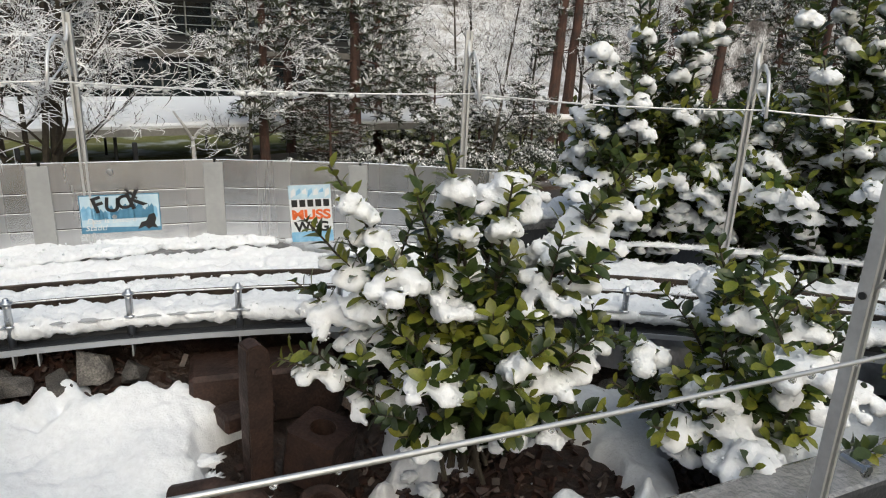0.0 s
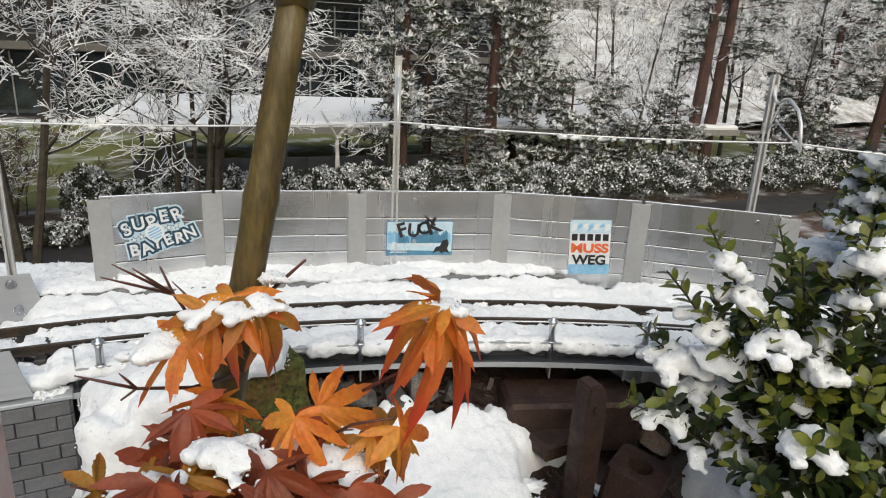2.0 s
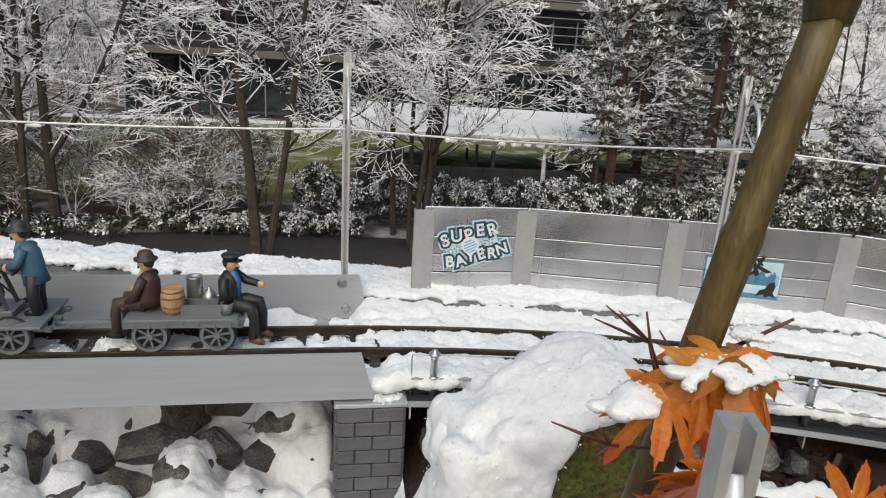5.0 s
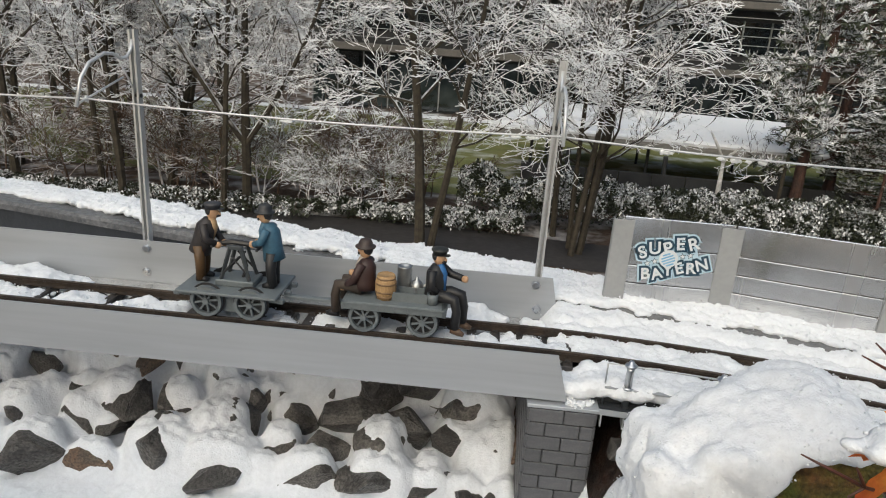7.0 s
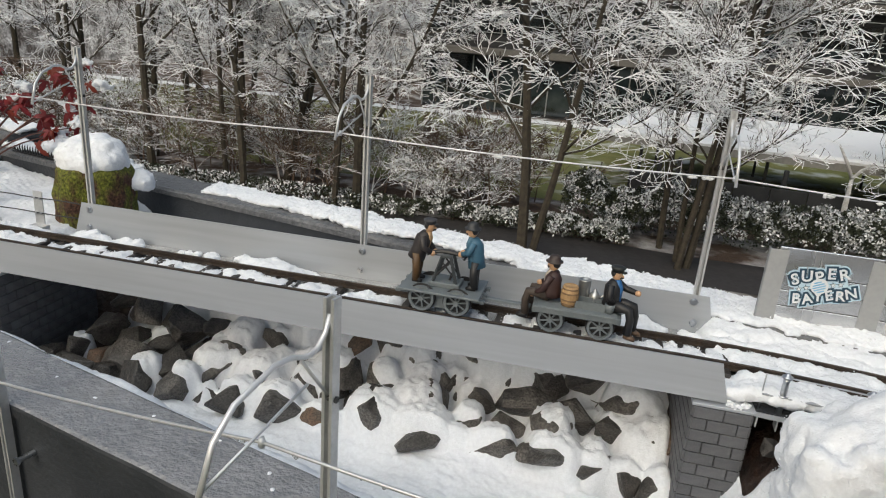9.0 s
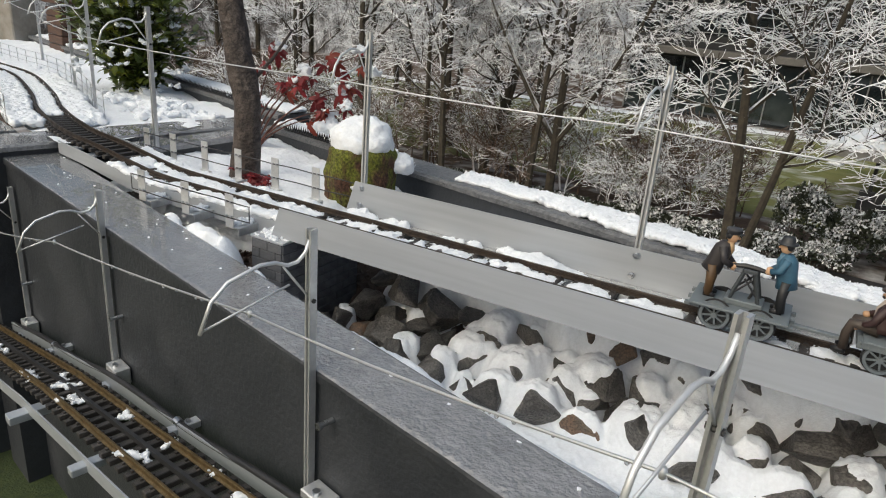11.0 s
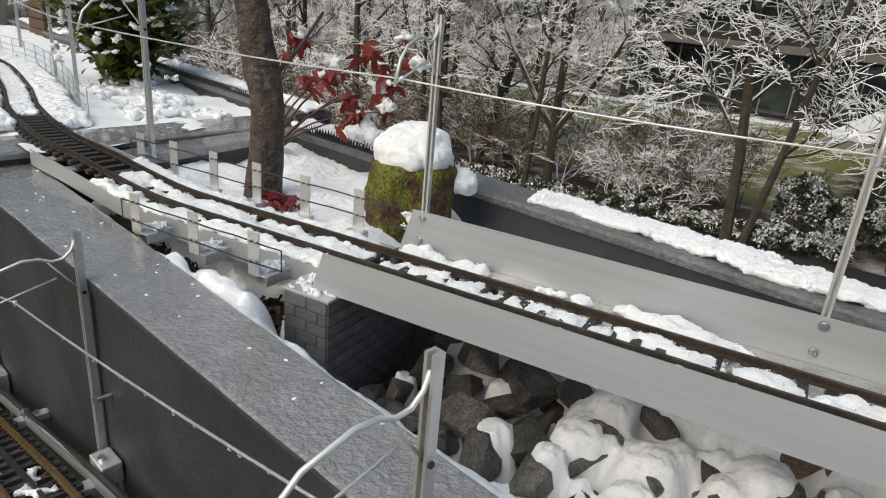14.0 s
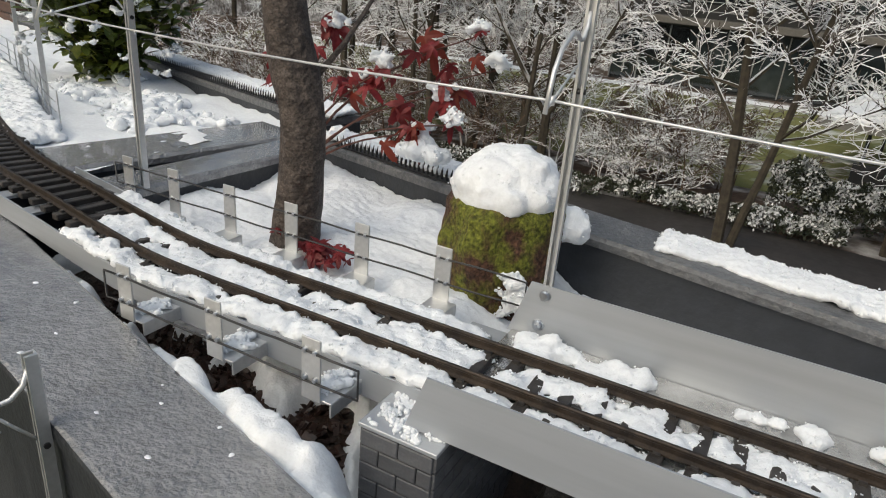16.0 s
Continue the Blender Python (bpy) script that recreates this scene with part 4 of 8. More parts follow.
# ---- brick piers ----
def pier(name, x0, x1, y0, y1, top, foot, label):
    ob = thing(name, Matrix.Translation(((x0 + x1) / 2, (y0 + y1) / 2, foot)), label, "pier")
    c = Vector(((x0 + x1) / 2, (y0 + y1) / 2, foot))
    bm = bmesh.new()
    box(bm, (x1 - x0 - 0.002, y1 - y0 - 0.002, top - 0.004 - foot), (0, 0, (top - 0.004 - foot) / 2))
    part("core", bm, M_MORTAR, ob)
    bm = bmesh.new()
    box(bm, (x1 - x0 + 0.006, y1 - y0 + 0.004, 0.0035), (0, 0, top - foot - 0.0018), bevel=0.0005)
    part("cap_plate", bm, M_ALU, ob, "aluminium cap plate with thin snow")
    return ob


PIERS = [(pier("brick_pier", -0.019, 0.037, -0.004, 0.160, -0.0455, -0.21, "small grey brick pier with an aluminium cap under the bridge"), -0.019, 0.037, -0.004, 0.160, -0.0455, -0.21),
         (pier("brick_pier", -0.940, -0.884, -0.012, 0.160, -0.0445, -0.21, "small grey brick pier with a snowy aluminium cap under the bridge"), -0.940, -0.884, -0.012, 0.160, -0.0445, -0.21)]

rg = random.Random(3)
for x0, x1, y0, y1, z in ((-0.936, -0.888, -0.010, 0.012, -0.0445), (-0.935, -0.915, 0.0, 0.05, -0.0445), (0.012, 0.036, -0.003, 0.02, -0.0455)):
    clots = [(rg.uniform(x0, x1), rg.uniform(y0, y1), z + 0.0005, rg.uniform(0.002, 0.005), rg.uniform(0.002, 0.005), rg.uniform(0.001, 0.0022)) for _ in range(34)]
    snow_mass("cap_snow", clots, 0.0012, "thin melting snow on the pier cap", rough=(0.001, 0.001), soft=1, crumbs=3)

# ---- posters on the barrier ----
def panel_frame(k, s, z, lift=0.0034):
    """A frame on barrier panel k: x along it, z up, y into it."""
    a, b = Vector((*CORNERS[k], 0)), Vector((*CORNERS[k + 1], 0))
    d = (b - a).normalized()
    n = Vector((d.y, -d.x, 0))
    m = Matrix((d, -n, Vector((0, 0, 1)))).transposed().to_4x4()
    return Matrix.Translation(a + (b - a) * s + n * lift + Vector((0, 0, z))) @ m


def flat_shape(pts, depth=0.0003, y=0.0):
    bm = bmesh.new()
    prism(bm, pts, y, y + depth)
    return bm


def text_part(body, size, at, material, parent, spin=0.0, y=-0.0006, width=None, shear=0.0, offset=0.0, name="lettering"):
    """Raised letters in the built-in font, in the poster's plane."""
    cu = bpy.data.curves.new(name, "FONT")
    cu.body, cu.size, cu.align_x, cu.align_y, cu.extrude, cu.shear, cu.offset = body, size, "CENTER", "CENTER", 0.00012, shear, offset
    tmp = bpy.data.objects.new(name, cu)
    scene.collection.objects.link(tmp)
    bpy.context.view_layer.update()
    me = bpy.data.meshes.new_from_object(tmp.evaluated_get(bpy.context.evaluated_depsgraph_get()))
    bpy.data.objects.remove(tmp)
    xs = [v.co.x for v in me.vertices]
    sx = width / (max(xs) - min(xs)) if width else 1
    me.transform(Matrix.Translation((at[0], y, at[1])) @ Matrix.Rotation(spin, 4, "Y") @ Matrix.Rotation(radians(90), 4, "X") @ Matrix.Diagonal((sx, 1, 1, 1)))
    me.materials.clear()
    me.materials.append(material)
    ob = new(name, me)
    ob.parent = parent
    return ob


M_INK = mat("black_print", (0.012, 0.012, 0.014), (0.02, 0.02, 0.022), 200, rough=0.4)
M_NAVY = mat("dark_blue_print", (0.015, 0.05, 0.085), (0.02, 0.06, 0.10), 200, rough=0.4)
M_PALE = mat("pale_blue_print", (0.42, 0.58, 0.70), (0.55, 0.68, 0.76), 90, rough=0.4)
M_SKYBLUE = mat("sky_blue_print", (0.16, 0.40, 0.62), (0.30, 0.52, 0.70), 120, rough=0.4)
M_MIDBLUE = mat("mid_blue_print", (0.06, 0.19, 0.32), (0.10, 0.26, 0.40), 160, rough=0.4)
M_WHITE = mat("white_print", (0.74, 0.76, 0.78), (0.66, 0.69, 0.72), 90, rough=0.4)
M_ORANGE = mat("orange_print", (0.72, 0.15, 0.04), (0.66, 0.13, 0.035), 120, rough=0.4)

# cut-out sticker
st = thing("sticker", panel_frame(0, 0.47, 0.0395), "blue and white cut-out sticker with two lettered words", "sticker")
tilt = radians(-15)
def tilted(pts, a=tilt):
    return [(x * math.cos(a) + z * math.sin(a), -x * math.sin(a) + z * math.cos(a)) for x, z in pts]
LETTERS = [(c, -0.0275 + i * 0.0132, 0.0135 + (0.0016 if i in (1, 3) else -0.0008), 0.019) for i, c in enumerate("SUPER")]
LETTERS += [(c, -0.0275 + i * 0.0118, -0.0125 - (0.0012 if i in (1, 4) else -0.0008), 0.0175) for i, c in enumerate("BAYERN")]
for layer, off, mt, y in (("halo", 0.0044, M_PALE, -0.0002), ("outline", 0.0028, M_NAVY, -0.0005), ("lettering", 0.0004, M_WHITE, -0.0009)):
    for i, (c, x, z, size) in enumerate(LETTERS):
        text_part(c, size, tilted([(x, z)])[0], mt, st, tilt + (0.12 if i % 2 else -0.10), y, offset=off, name=layer)
part("backing", flat_shape(tilted([(-0.028, -0.012), (-0.030, 0.012), (0.000, 0.014), (0.028, 0.013), (0.030, -0.010), (0.0, -0.014)])), M_PALE, st)
disc = [(0.0098 * math.cos(radians(a)) - 0.002, 0.0098 * math.sin(radians(a)) + 0.001) for a in range(0, 360, 15)]
part("emblem", flat_shape(disc, 0.0003, -0.0013), M_WHITE, st, "round emblem with pale blue stripes")
for k in range(-2, 3):
    w = math.sqrt(max(0, 0.0072 ** 2 - (k * 0.003) ** 2))
    part("stripe", flat_shape(tilted([(-w - 0.002, k * 0.003 + 0.0002), (w - 0.002, k * 0.003 + 0.0002), (w - 0.002, k * 0.003 + 0.0018), (-w - 0.002, k * 0.003 + 0.0018)], radians(-25)), 0.0003, -0.0016), M_SKYBLUE, st)
for x, z in ((-0.024, 0.000), (-0.016, 0.001), (0.013, 0.0015), (0.021, 0.001)):
    for k, mt, y in ((1.0, M_NAVY, -0.0006), (0.7, M_WHITE, -0.0009)):
        star = tilted([((0.0042 if i % 2 == 0 else 0.0018) * k * math.sin(math.pi * i / 5) + x, (0.0042 if i % 2 == 0 else 0.0018) * k * math.cos(math.pi * i / 5) + z) for i in range(10)])
        part("star", flat_shape(star, 0.0003, y), mt, st)

# scrawled-over blue poster
ps = thing("poster", panel_frame(2, 0.418, 0.0245), "blue and white town poster scrawled over in black", "poster")
hw, hh = 0.0405, 0.0215
part("border", flat_shape([(-hw, -hh), (hw, -hh), (hw, hh), (-hw, hh)]), M_MIDBLUE, ps)
part("sheet", flat_shape([(-hw + 0.001, -hh + 0.001), (hw - 0.001, -hh + 0.001), (hw - 0.001, hh - 0.001), (-hw + 0.001, hh - 0.001)], 0.0003, -0.0002), M_PALE, ps)
rng = random.Random(5)
x = -hw + 0.0015
while x < hw - 0.006:
    w, h2 = rng.uniform(0.003, 0.007), rng.uniform(0.001, 0.009)
    part("house_outline", flat_shape([(x, -0.006), (x + w, -0.006), (x + w, h2 - 0.001), (x + w / 2, h2 + 0.003), (x, h2 - 0.001)], 0.0003, -0.0004), M_MIDBLUE if rng.random() < 0.7 else M_SKYBLUE, ps)
    x += w * 0.8
part("lower_band", flat_shape([(-hw + 0.001, -0.014), (hw - 0.001, -0.017), (hw - 0.001, -0.0205), (-hw + 0.001, -0.0205)], 0.0003, -0.0004), M_MIDBLUE, ps)
text_part("Des is unsere", 0.0085, (-0.010, -0.0075), M_WHITE, ps, radians(-1), -0.0008, 0.050, 0.25)
text_part("Stadt!", 0.0085, (-0.026, -0.0155), M_WHITE, ps, radians(-1), -0.0008, 0.022, 0.25)
part("crest_shape", flat_shape([(0.016, -0.019), (0.020, -0.011), (0.025, -0.010), (0.028, -0.003), (0.034, -0.001), (0.036, -0.007), (0.034, -0.013), (0.037, -0.019), (0.031, -0.017),
                                (0.027, -0.0195), (0.024, -0.016)], 0.0003, -0.0006), M_INK, ps, "black crest shape")
for ch, x, z, a, sz in (("F", -0.022, 0.010, -0.30, 0.024), ("U", -0.008, 0.0095, 0.10, 0.022), ("C", 0.004, 0.012, -0.25, 0.021), ("K", 0.016, 0.0145, -0.35, 0.026)):
    text_part(ch, sz, (x, z), M_INK, ps, a, -0.0011, offset=0.0007, name="scrawl")
bm = bmesh.new()
box(bm, (0.016, 0.0002, 0.0022), (0.012, -0.0012, 0.022), Matrix.Rotation(0.75, 3, "Y"))
part("scrawl", bm, M_INK, ps)

# protest poster
ps2 = thing("poster", panel_frame(3, 0.655, 0.0205), "white and blue protest poster with bold black and orange words", "poster")
W2, H2 = 0.0245, 0.0345
lean = radians(-3.5)
part("sheet", flat_shape(tilted([(-W2, -H2), (W2, -H2), (W2, H2), (-W2, H2)], lean)), M_WHITE, ps2)
part("sky_band", flat_shape(tilted([(-W2, 0.018), (W2, 0.018), (W2, H2), (-W2, H2)], lean), 0.0003, -0.0002), M_PALE, ps2)
for k in range(7):
    x0 = -W2 + 0.002 + k * 0.0066
    part("lozenge", flat_shape(tilted([(x0, 0.019 + (k % 3) * 0.003), (x0 + 0.006, 0.023 + (k % 2) * 0.003), (x0 + 0.0055, 0.031), (x0 + 0.001, 0.028)], lean), 0.0003, -0.0004), M_SKYBLUE if k % 2 else M_WHITE, ps2)
part("blue_foot", flat_shape(tilted([(-W2, -H2), (W2, -H2), (W2, -H2 + 0.014), (-W2, -H2 + 0.012)], lean), 0.0003, -0.0002), M_SKYBLUE, ps2)
for k in range(5):
    xx = -0.0185 + k * 0.0093
    part("bar", flat_shape(tilted([(xx - 0.0034, 0.0085), (xx + 0.0034, 0.0085), (xx + 0.0034, 0.0170), (xx - 0.0034, 0.0170)], lean), 0.0003, -0.0005), M_INK, ps2, "plain black bar")
text_part("MUSS", 0.0155, tilted([(0, -0.0015)], lean)[0], M_ORANGE, ps2, lean, -0.0007, 0.045, offset=0.0006)
text_part("WEG", 0.0165, tilted([(0, -0.0165)], lean)[0], M_INK, ps2, lean, -0.0007, 0.041, offset=0.0006)

# ---- the train ----
def wheel(parent, x, y, r=0.0142, z=0.0142):
    """A spoked wheel that stands across the track."""
    s = 1 if y > 0 else -1
    bm = bmesh.new()
    ri = r * 0.80
    loops = []
    for k in range(24):
        a = 2 * math.pi * k / 24
        c, sn = math.cos(a), math.sin(a)
        loops.append([(x + rr * c, y + s * yy, z + rr * sn) for rr, yy in ((ri, -0.0022), (r, -0.0022), (r, 0.0022), (ri, 0.0022))])
    rows = [[bm.verts.new(p) for p in lp] for lp in loops]
    for a, b in zip(rows, rows[1:] + rows[:1]):
        for i in range(4):
            bm.faces.new((a[i], a[(i + 1) % 4], b[(i + 1) % 4], b[i]))
    rim = part("wheel", bm, M_CAR, parent, "grey spoked wheel")
    bm = bmesh.new()
    cyl(bm, (x, y - s * 0.0034, z), (x, y - s * 0.0024, z), r * 1.13, 24)
    part("flange", bm, M_DARK, rim, "dark wheel flange")
    for k in range(8):
        a = math.pi * 2 * k / 8 + 0.2
        bm = bmesh.new()
        box(bm, (ri * 0.9, 0.0016, 0.0018), (x + math.cos(a) * ri * 0.5, y + s * 0.0006, z + math.sin(a) * ri * 0.5), Matrix.Rotation(-a, 3, "Y"))
        part("spoke", bm, M_CAR, rim)
    bm = bmesh.new()
    cyl(bm, (x, y - s * 0.0022, z), (x, y + s * 0.0034, z), r * 0.2, 12)
    part("hub", bm, M_CAR, rim)


def rail_pose(x):
    p, h = on_track(x)
    return Matrix.Translation((p.x, p.y, RAIL_TOP)) @ Matrix.Rotation(h, 4, "Z")


CAR_X = -0.312
car = thing("handcar", rail_pose(CAR_X), "grey-blue plastic model handcar with a pump stand", "handcar")
DECK = 0.0275
bm = bmesh.new()
box(bm, (0.098, 0.066, 0.0028), (0, 0, DECK - 0.0014), bevel=0.0006)
part("deck", bm, M_CAR, car)
for y in (-0.0185, 0.0185):
    bm = bmesh.new()
    box(bm, (0.098, 0.004, 0.0072), (0, y, DECK - 0.0064), bevel=0.0004)
    part("side_beam", bm, M_CAR, car)
    bm = bmesh.new()
    box(bm, (0.034, 0.004, 0.014), (0, y * 0.95, DECK - 0.0165))
    part("axle_guard", bm, M_CAR, car)
for x in (-0.0485, 0.0485):
    for y in (-0.022, 0, 0.022):
        bm = bmesh.new()
        box(bm, (0.006, 0.006, 0.0038), (x * 1.05, y, DECK - 0.0065), bevel=0.0004)
        part("beam_end", bm, M_CAR, car)
for x in (-0.0215, 0.0215):
    bm = bmesh.new()
    cyl(bm, (x, -0.026, 0.0155), (x, 0.026, 0.0155), 0.0018, 10)
    part("axle", bm, M_DARK, car)
    for y in (-0.0245, 0.0245):
        wheel(car, x, y, 0.0155, 0.0155)
bm = bmesh.new()
box(bm, (0.038, 0.028, 0.0062), (0.002, 0, DECK + 0.0031), bevel=0.0008)
part("stand_base", bm, M_CAR, car)
for y in (-0.0105, 0.0105):
    for sx in (-1, 1):
        bm = bmesh.new()
        a = Vector((0.002 + sx * 0.014, y, DECK + 0.006))
        b = Vector((0.002 + sx * 0.0055, y * 0.75, DECK + 0.037))
        tube(bm, [a, b], 0.0021, 4)
        part("stand_leg", bm, M_CAR_DARK, car)
        bm = bmesh.new()
        tube(bm, [a + Vector((0, 0, 0.004)), Vector((0.002 - sx * 0.004, y * 0.8, DECK + 0.030))], 0.0011, 4)
        part("stand_brace", bm, M_DARK, car)
    bm = bmesh.new()
    box(bm, (0.014, 0.004, 0.004), (0.002, y * 0.75, DECK + 0.0385), bevel=0.0006)
    part("bearing", bm, M_CAR_DARK, car)
bm = bmesh.new()
tube(bm, [(-0.020, 0, DECK + 0.0385), (-0.004, 0, DECK + 0.0415), (0.008, 0, DECK + 0.041), (0.024, 0, DECK + 0.0385)], [0.0018, 0.0028, 0.0028, 0.0018], 8)
for x in (-0.020, 0.024):
    cyl(bm, (x, -0.011, DECK + 0.0385), (x, 0.011, DECK + 0.0385), 0.0014, 8)
part("pump_lever", bm, M_DARK, car, "black pump lever with cross handles")
bm = bmesh.new()
tube(bm, [(0.004, 0, DECK + 0.040), (0.010, 0, DECK + 0.018), (0.006, 0, DECK + 0.006)], 0.0016, 8)
part("connecting_rod", bm, M_DARK, car)
bm = bmesh.new()
box(bm, (0.058, 0.007, 0.0035), (0.0775, 0, 0.0175), bevel=0.0005)
part("drawbar", bm, M_CAR, car)

wag = thing("trailer_wagon", rail_pose(CAR_X + 0.152), "low grey-blue plastic model trailer wagon behind the handcar", "wagon")
WD = 0.0310
bm = bmesh.new()
box(bm, (0.092, 0.058, 0.0024), (0, 0, WD - 0.0012), bevel=0.0005)
part("deck", bm, M_CAR, wag)
for y in (-0.0275, 0.0275):
    bm = bmesh.new()
    box(bm, (0.094, 0.003, 0.0060), (0, y, WD - 0.0050), bevel=0.0005)
    part("side_beam", bm, M_CAR, wag)
    bm = bmesh.new()
    box(bm, (0.096, 0.004, 0.0014), (0, y * 1.02, WD - 0.0016))
    part("top_rail", bm, M_CAR, wag)
    for x in np.linspace(-0.04, 0.04, 7):
        bm = bmesh.new()
        box(bm, (0.0016, 0.0012, 0.0052), (x, y * 1.065, WD - 0.005))
        part("rib", bm, M_CAR, wag)
for x in (-0.028, 0.028):
    bm = bmesh.new()
    cyl(bm, (x, -0.026, 0.0145), (x, 0.026, 0.0145), 0.0018, 10)
    part("axle", bm, M_DARK, wag)
    for y in (-0.0245, 0.0245):
        wheel(wag, x, y, 0.0145, 0.0145)
for x in (-0.0475, 0.0475):
    bm = bmesh.new()
    box(bm, (0.005, 0.05, 0.008), (x, 0, WD - 0.0062), bevel=0.0005)
    part("end_beam", bm, M_CAR, wag)
wag_m = rail_pose(CAR_X + 0.152)
M_BARREL = mat("pale_wood_barrel", (0.42, 0.27, 0.13), (0.33, 0.20, 0.09), 130, rough=0.6, stretch=(1, 1, 0.15), fine=0.2)
M_HOOP = mat("brown_hoop", (0.24, 0.15, 0.08), (0.18, 0.11, 0.055), 130, rough=0.6)
M_TIN = mat("dull_tin", (0.42, 0.43, 0.43), (0.33, 0.34, 0.35), 120, rough=0.35, metal=0.8)
barrel = thing("barrel", wag_m @ Matrix.Translation((-0.010, -0.012, WD)), "small pale wooden barrel with hoops on the wagon", "barrel")
bm = bmesh.new()
lathe(bm, [(0.0082, 0), (0.0098, 0.006), (0.0104, 0.012), (0.0098, 0.018), (0.0082, 0.024), (0.0076, 0.0235)], sides=18)
part("staves", bm, M_BARREL, barrel, soft=True)
for z, r in ((0.003, 0.0093), (0.008, 0.0104), (0.016, 0.0104), (0.021, 0.0093)):
    bm = bmesh.new()
    lathe(bm, [(r - 0.001, z - 0.0009), (r, z - 0.0008), (r, z + 0.0008), (r - 0.001, z + 0.0009)], sides=18)
    part("hoop", bm, M_HOOP, barrel, soft=True)
can = thing("milk_can", wag_m @ Matrix.Translation((0.005, 0.008, WD)), "ribbed silver metal can on the wagon", "can")
bm = bmesh.new()
prof = [(0.0065, 0)]
for k in range(6):
    prof += [(0.0068, 0.002 + k * 0.0038), (0.0075, 0.0035 + k * 0.0038)]
lathe(bm, prof + [(0.0068, 0.0255), (0.0074, 0.027), (0.006, 0.027), (0.0058, 0.025)], sides=18)
part("body", bm, M_TIN, can, soft=True)
ket = thing("kettle", wag_m @ Matrix.Translation((0.018, 0.004, WD + 0.001)), "small round silver kettle on the wagon", "kettle")
bm = bmesh.new()
lathe(bm, [(0.004, 0), (0.0068, 0.003), (0.0068, 0.009), (0.004, 0.013), (0.0022, 0.014), (0.0015, 0.017), (0.0004, 0.0175)], sides=16)
part("body", bm, M_TIN, ket, soft=True)
bm = bmesh.new()
tube(bm, [(0.006, 0, 0.007), (0.010, 0, 0.011)], [0.0015, 0.0009], 8)
part("spout", bm, M_TIN, ket)
tray = thing("tool_tray", wag_m @ Matrix.Translation((0.014, -0.010, WD)), "open grey tool tray on the wagon", "tray")
for sz, mid in (((0.034, 0.001, 0.009), (0, -0.008, 0.0045)), ((0.034, 0.001, 0.009), (0, 0.008, 0.0045)), ((0.001, 0.016, 0.009), (-0.0165, 0, 0.0045)),
                ((0.001, 0.016, 0.009), (0.0165, 0, 0.0045)), ((0.034, 0.016, 0.001), (0, 0, 0.0006))):
    bm = bmesh.new()
    box(bm, sz, mid)
    part("board", bm, M_CAR, tray)
bkt = thing("bucket", wag_m @ Matrix.Translation((0.036, -0.017, WD)), "little grey bucket on the wagon", "bucket")
bm = bmesh.new()
lathe(bm, [(0.0045, 0), (0.0058, 0.011), (0.0052, 0.011), (0.0042, 0.0015)], sides=14)
part("pail", bm, M_CAR, bkt, soft=True)

# ---- model figures, each one plain mesh ----
M_SKIN = mat("painted_skin", (0.55, 0.34, 0.20), (0.50, 0.30, 0.17), 90, rough=0.5)


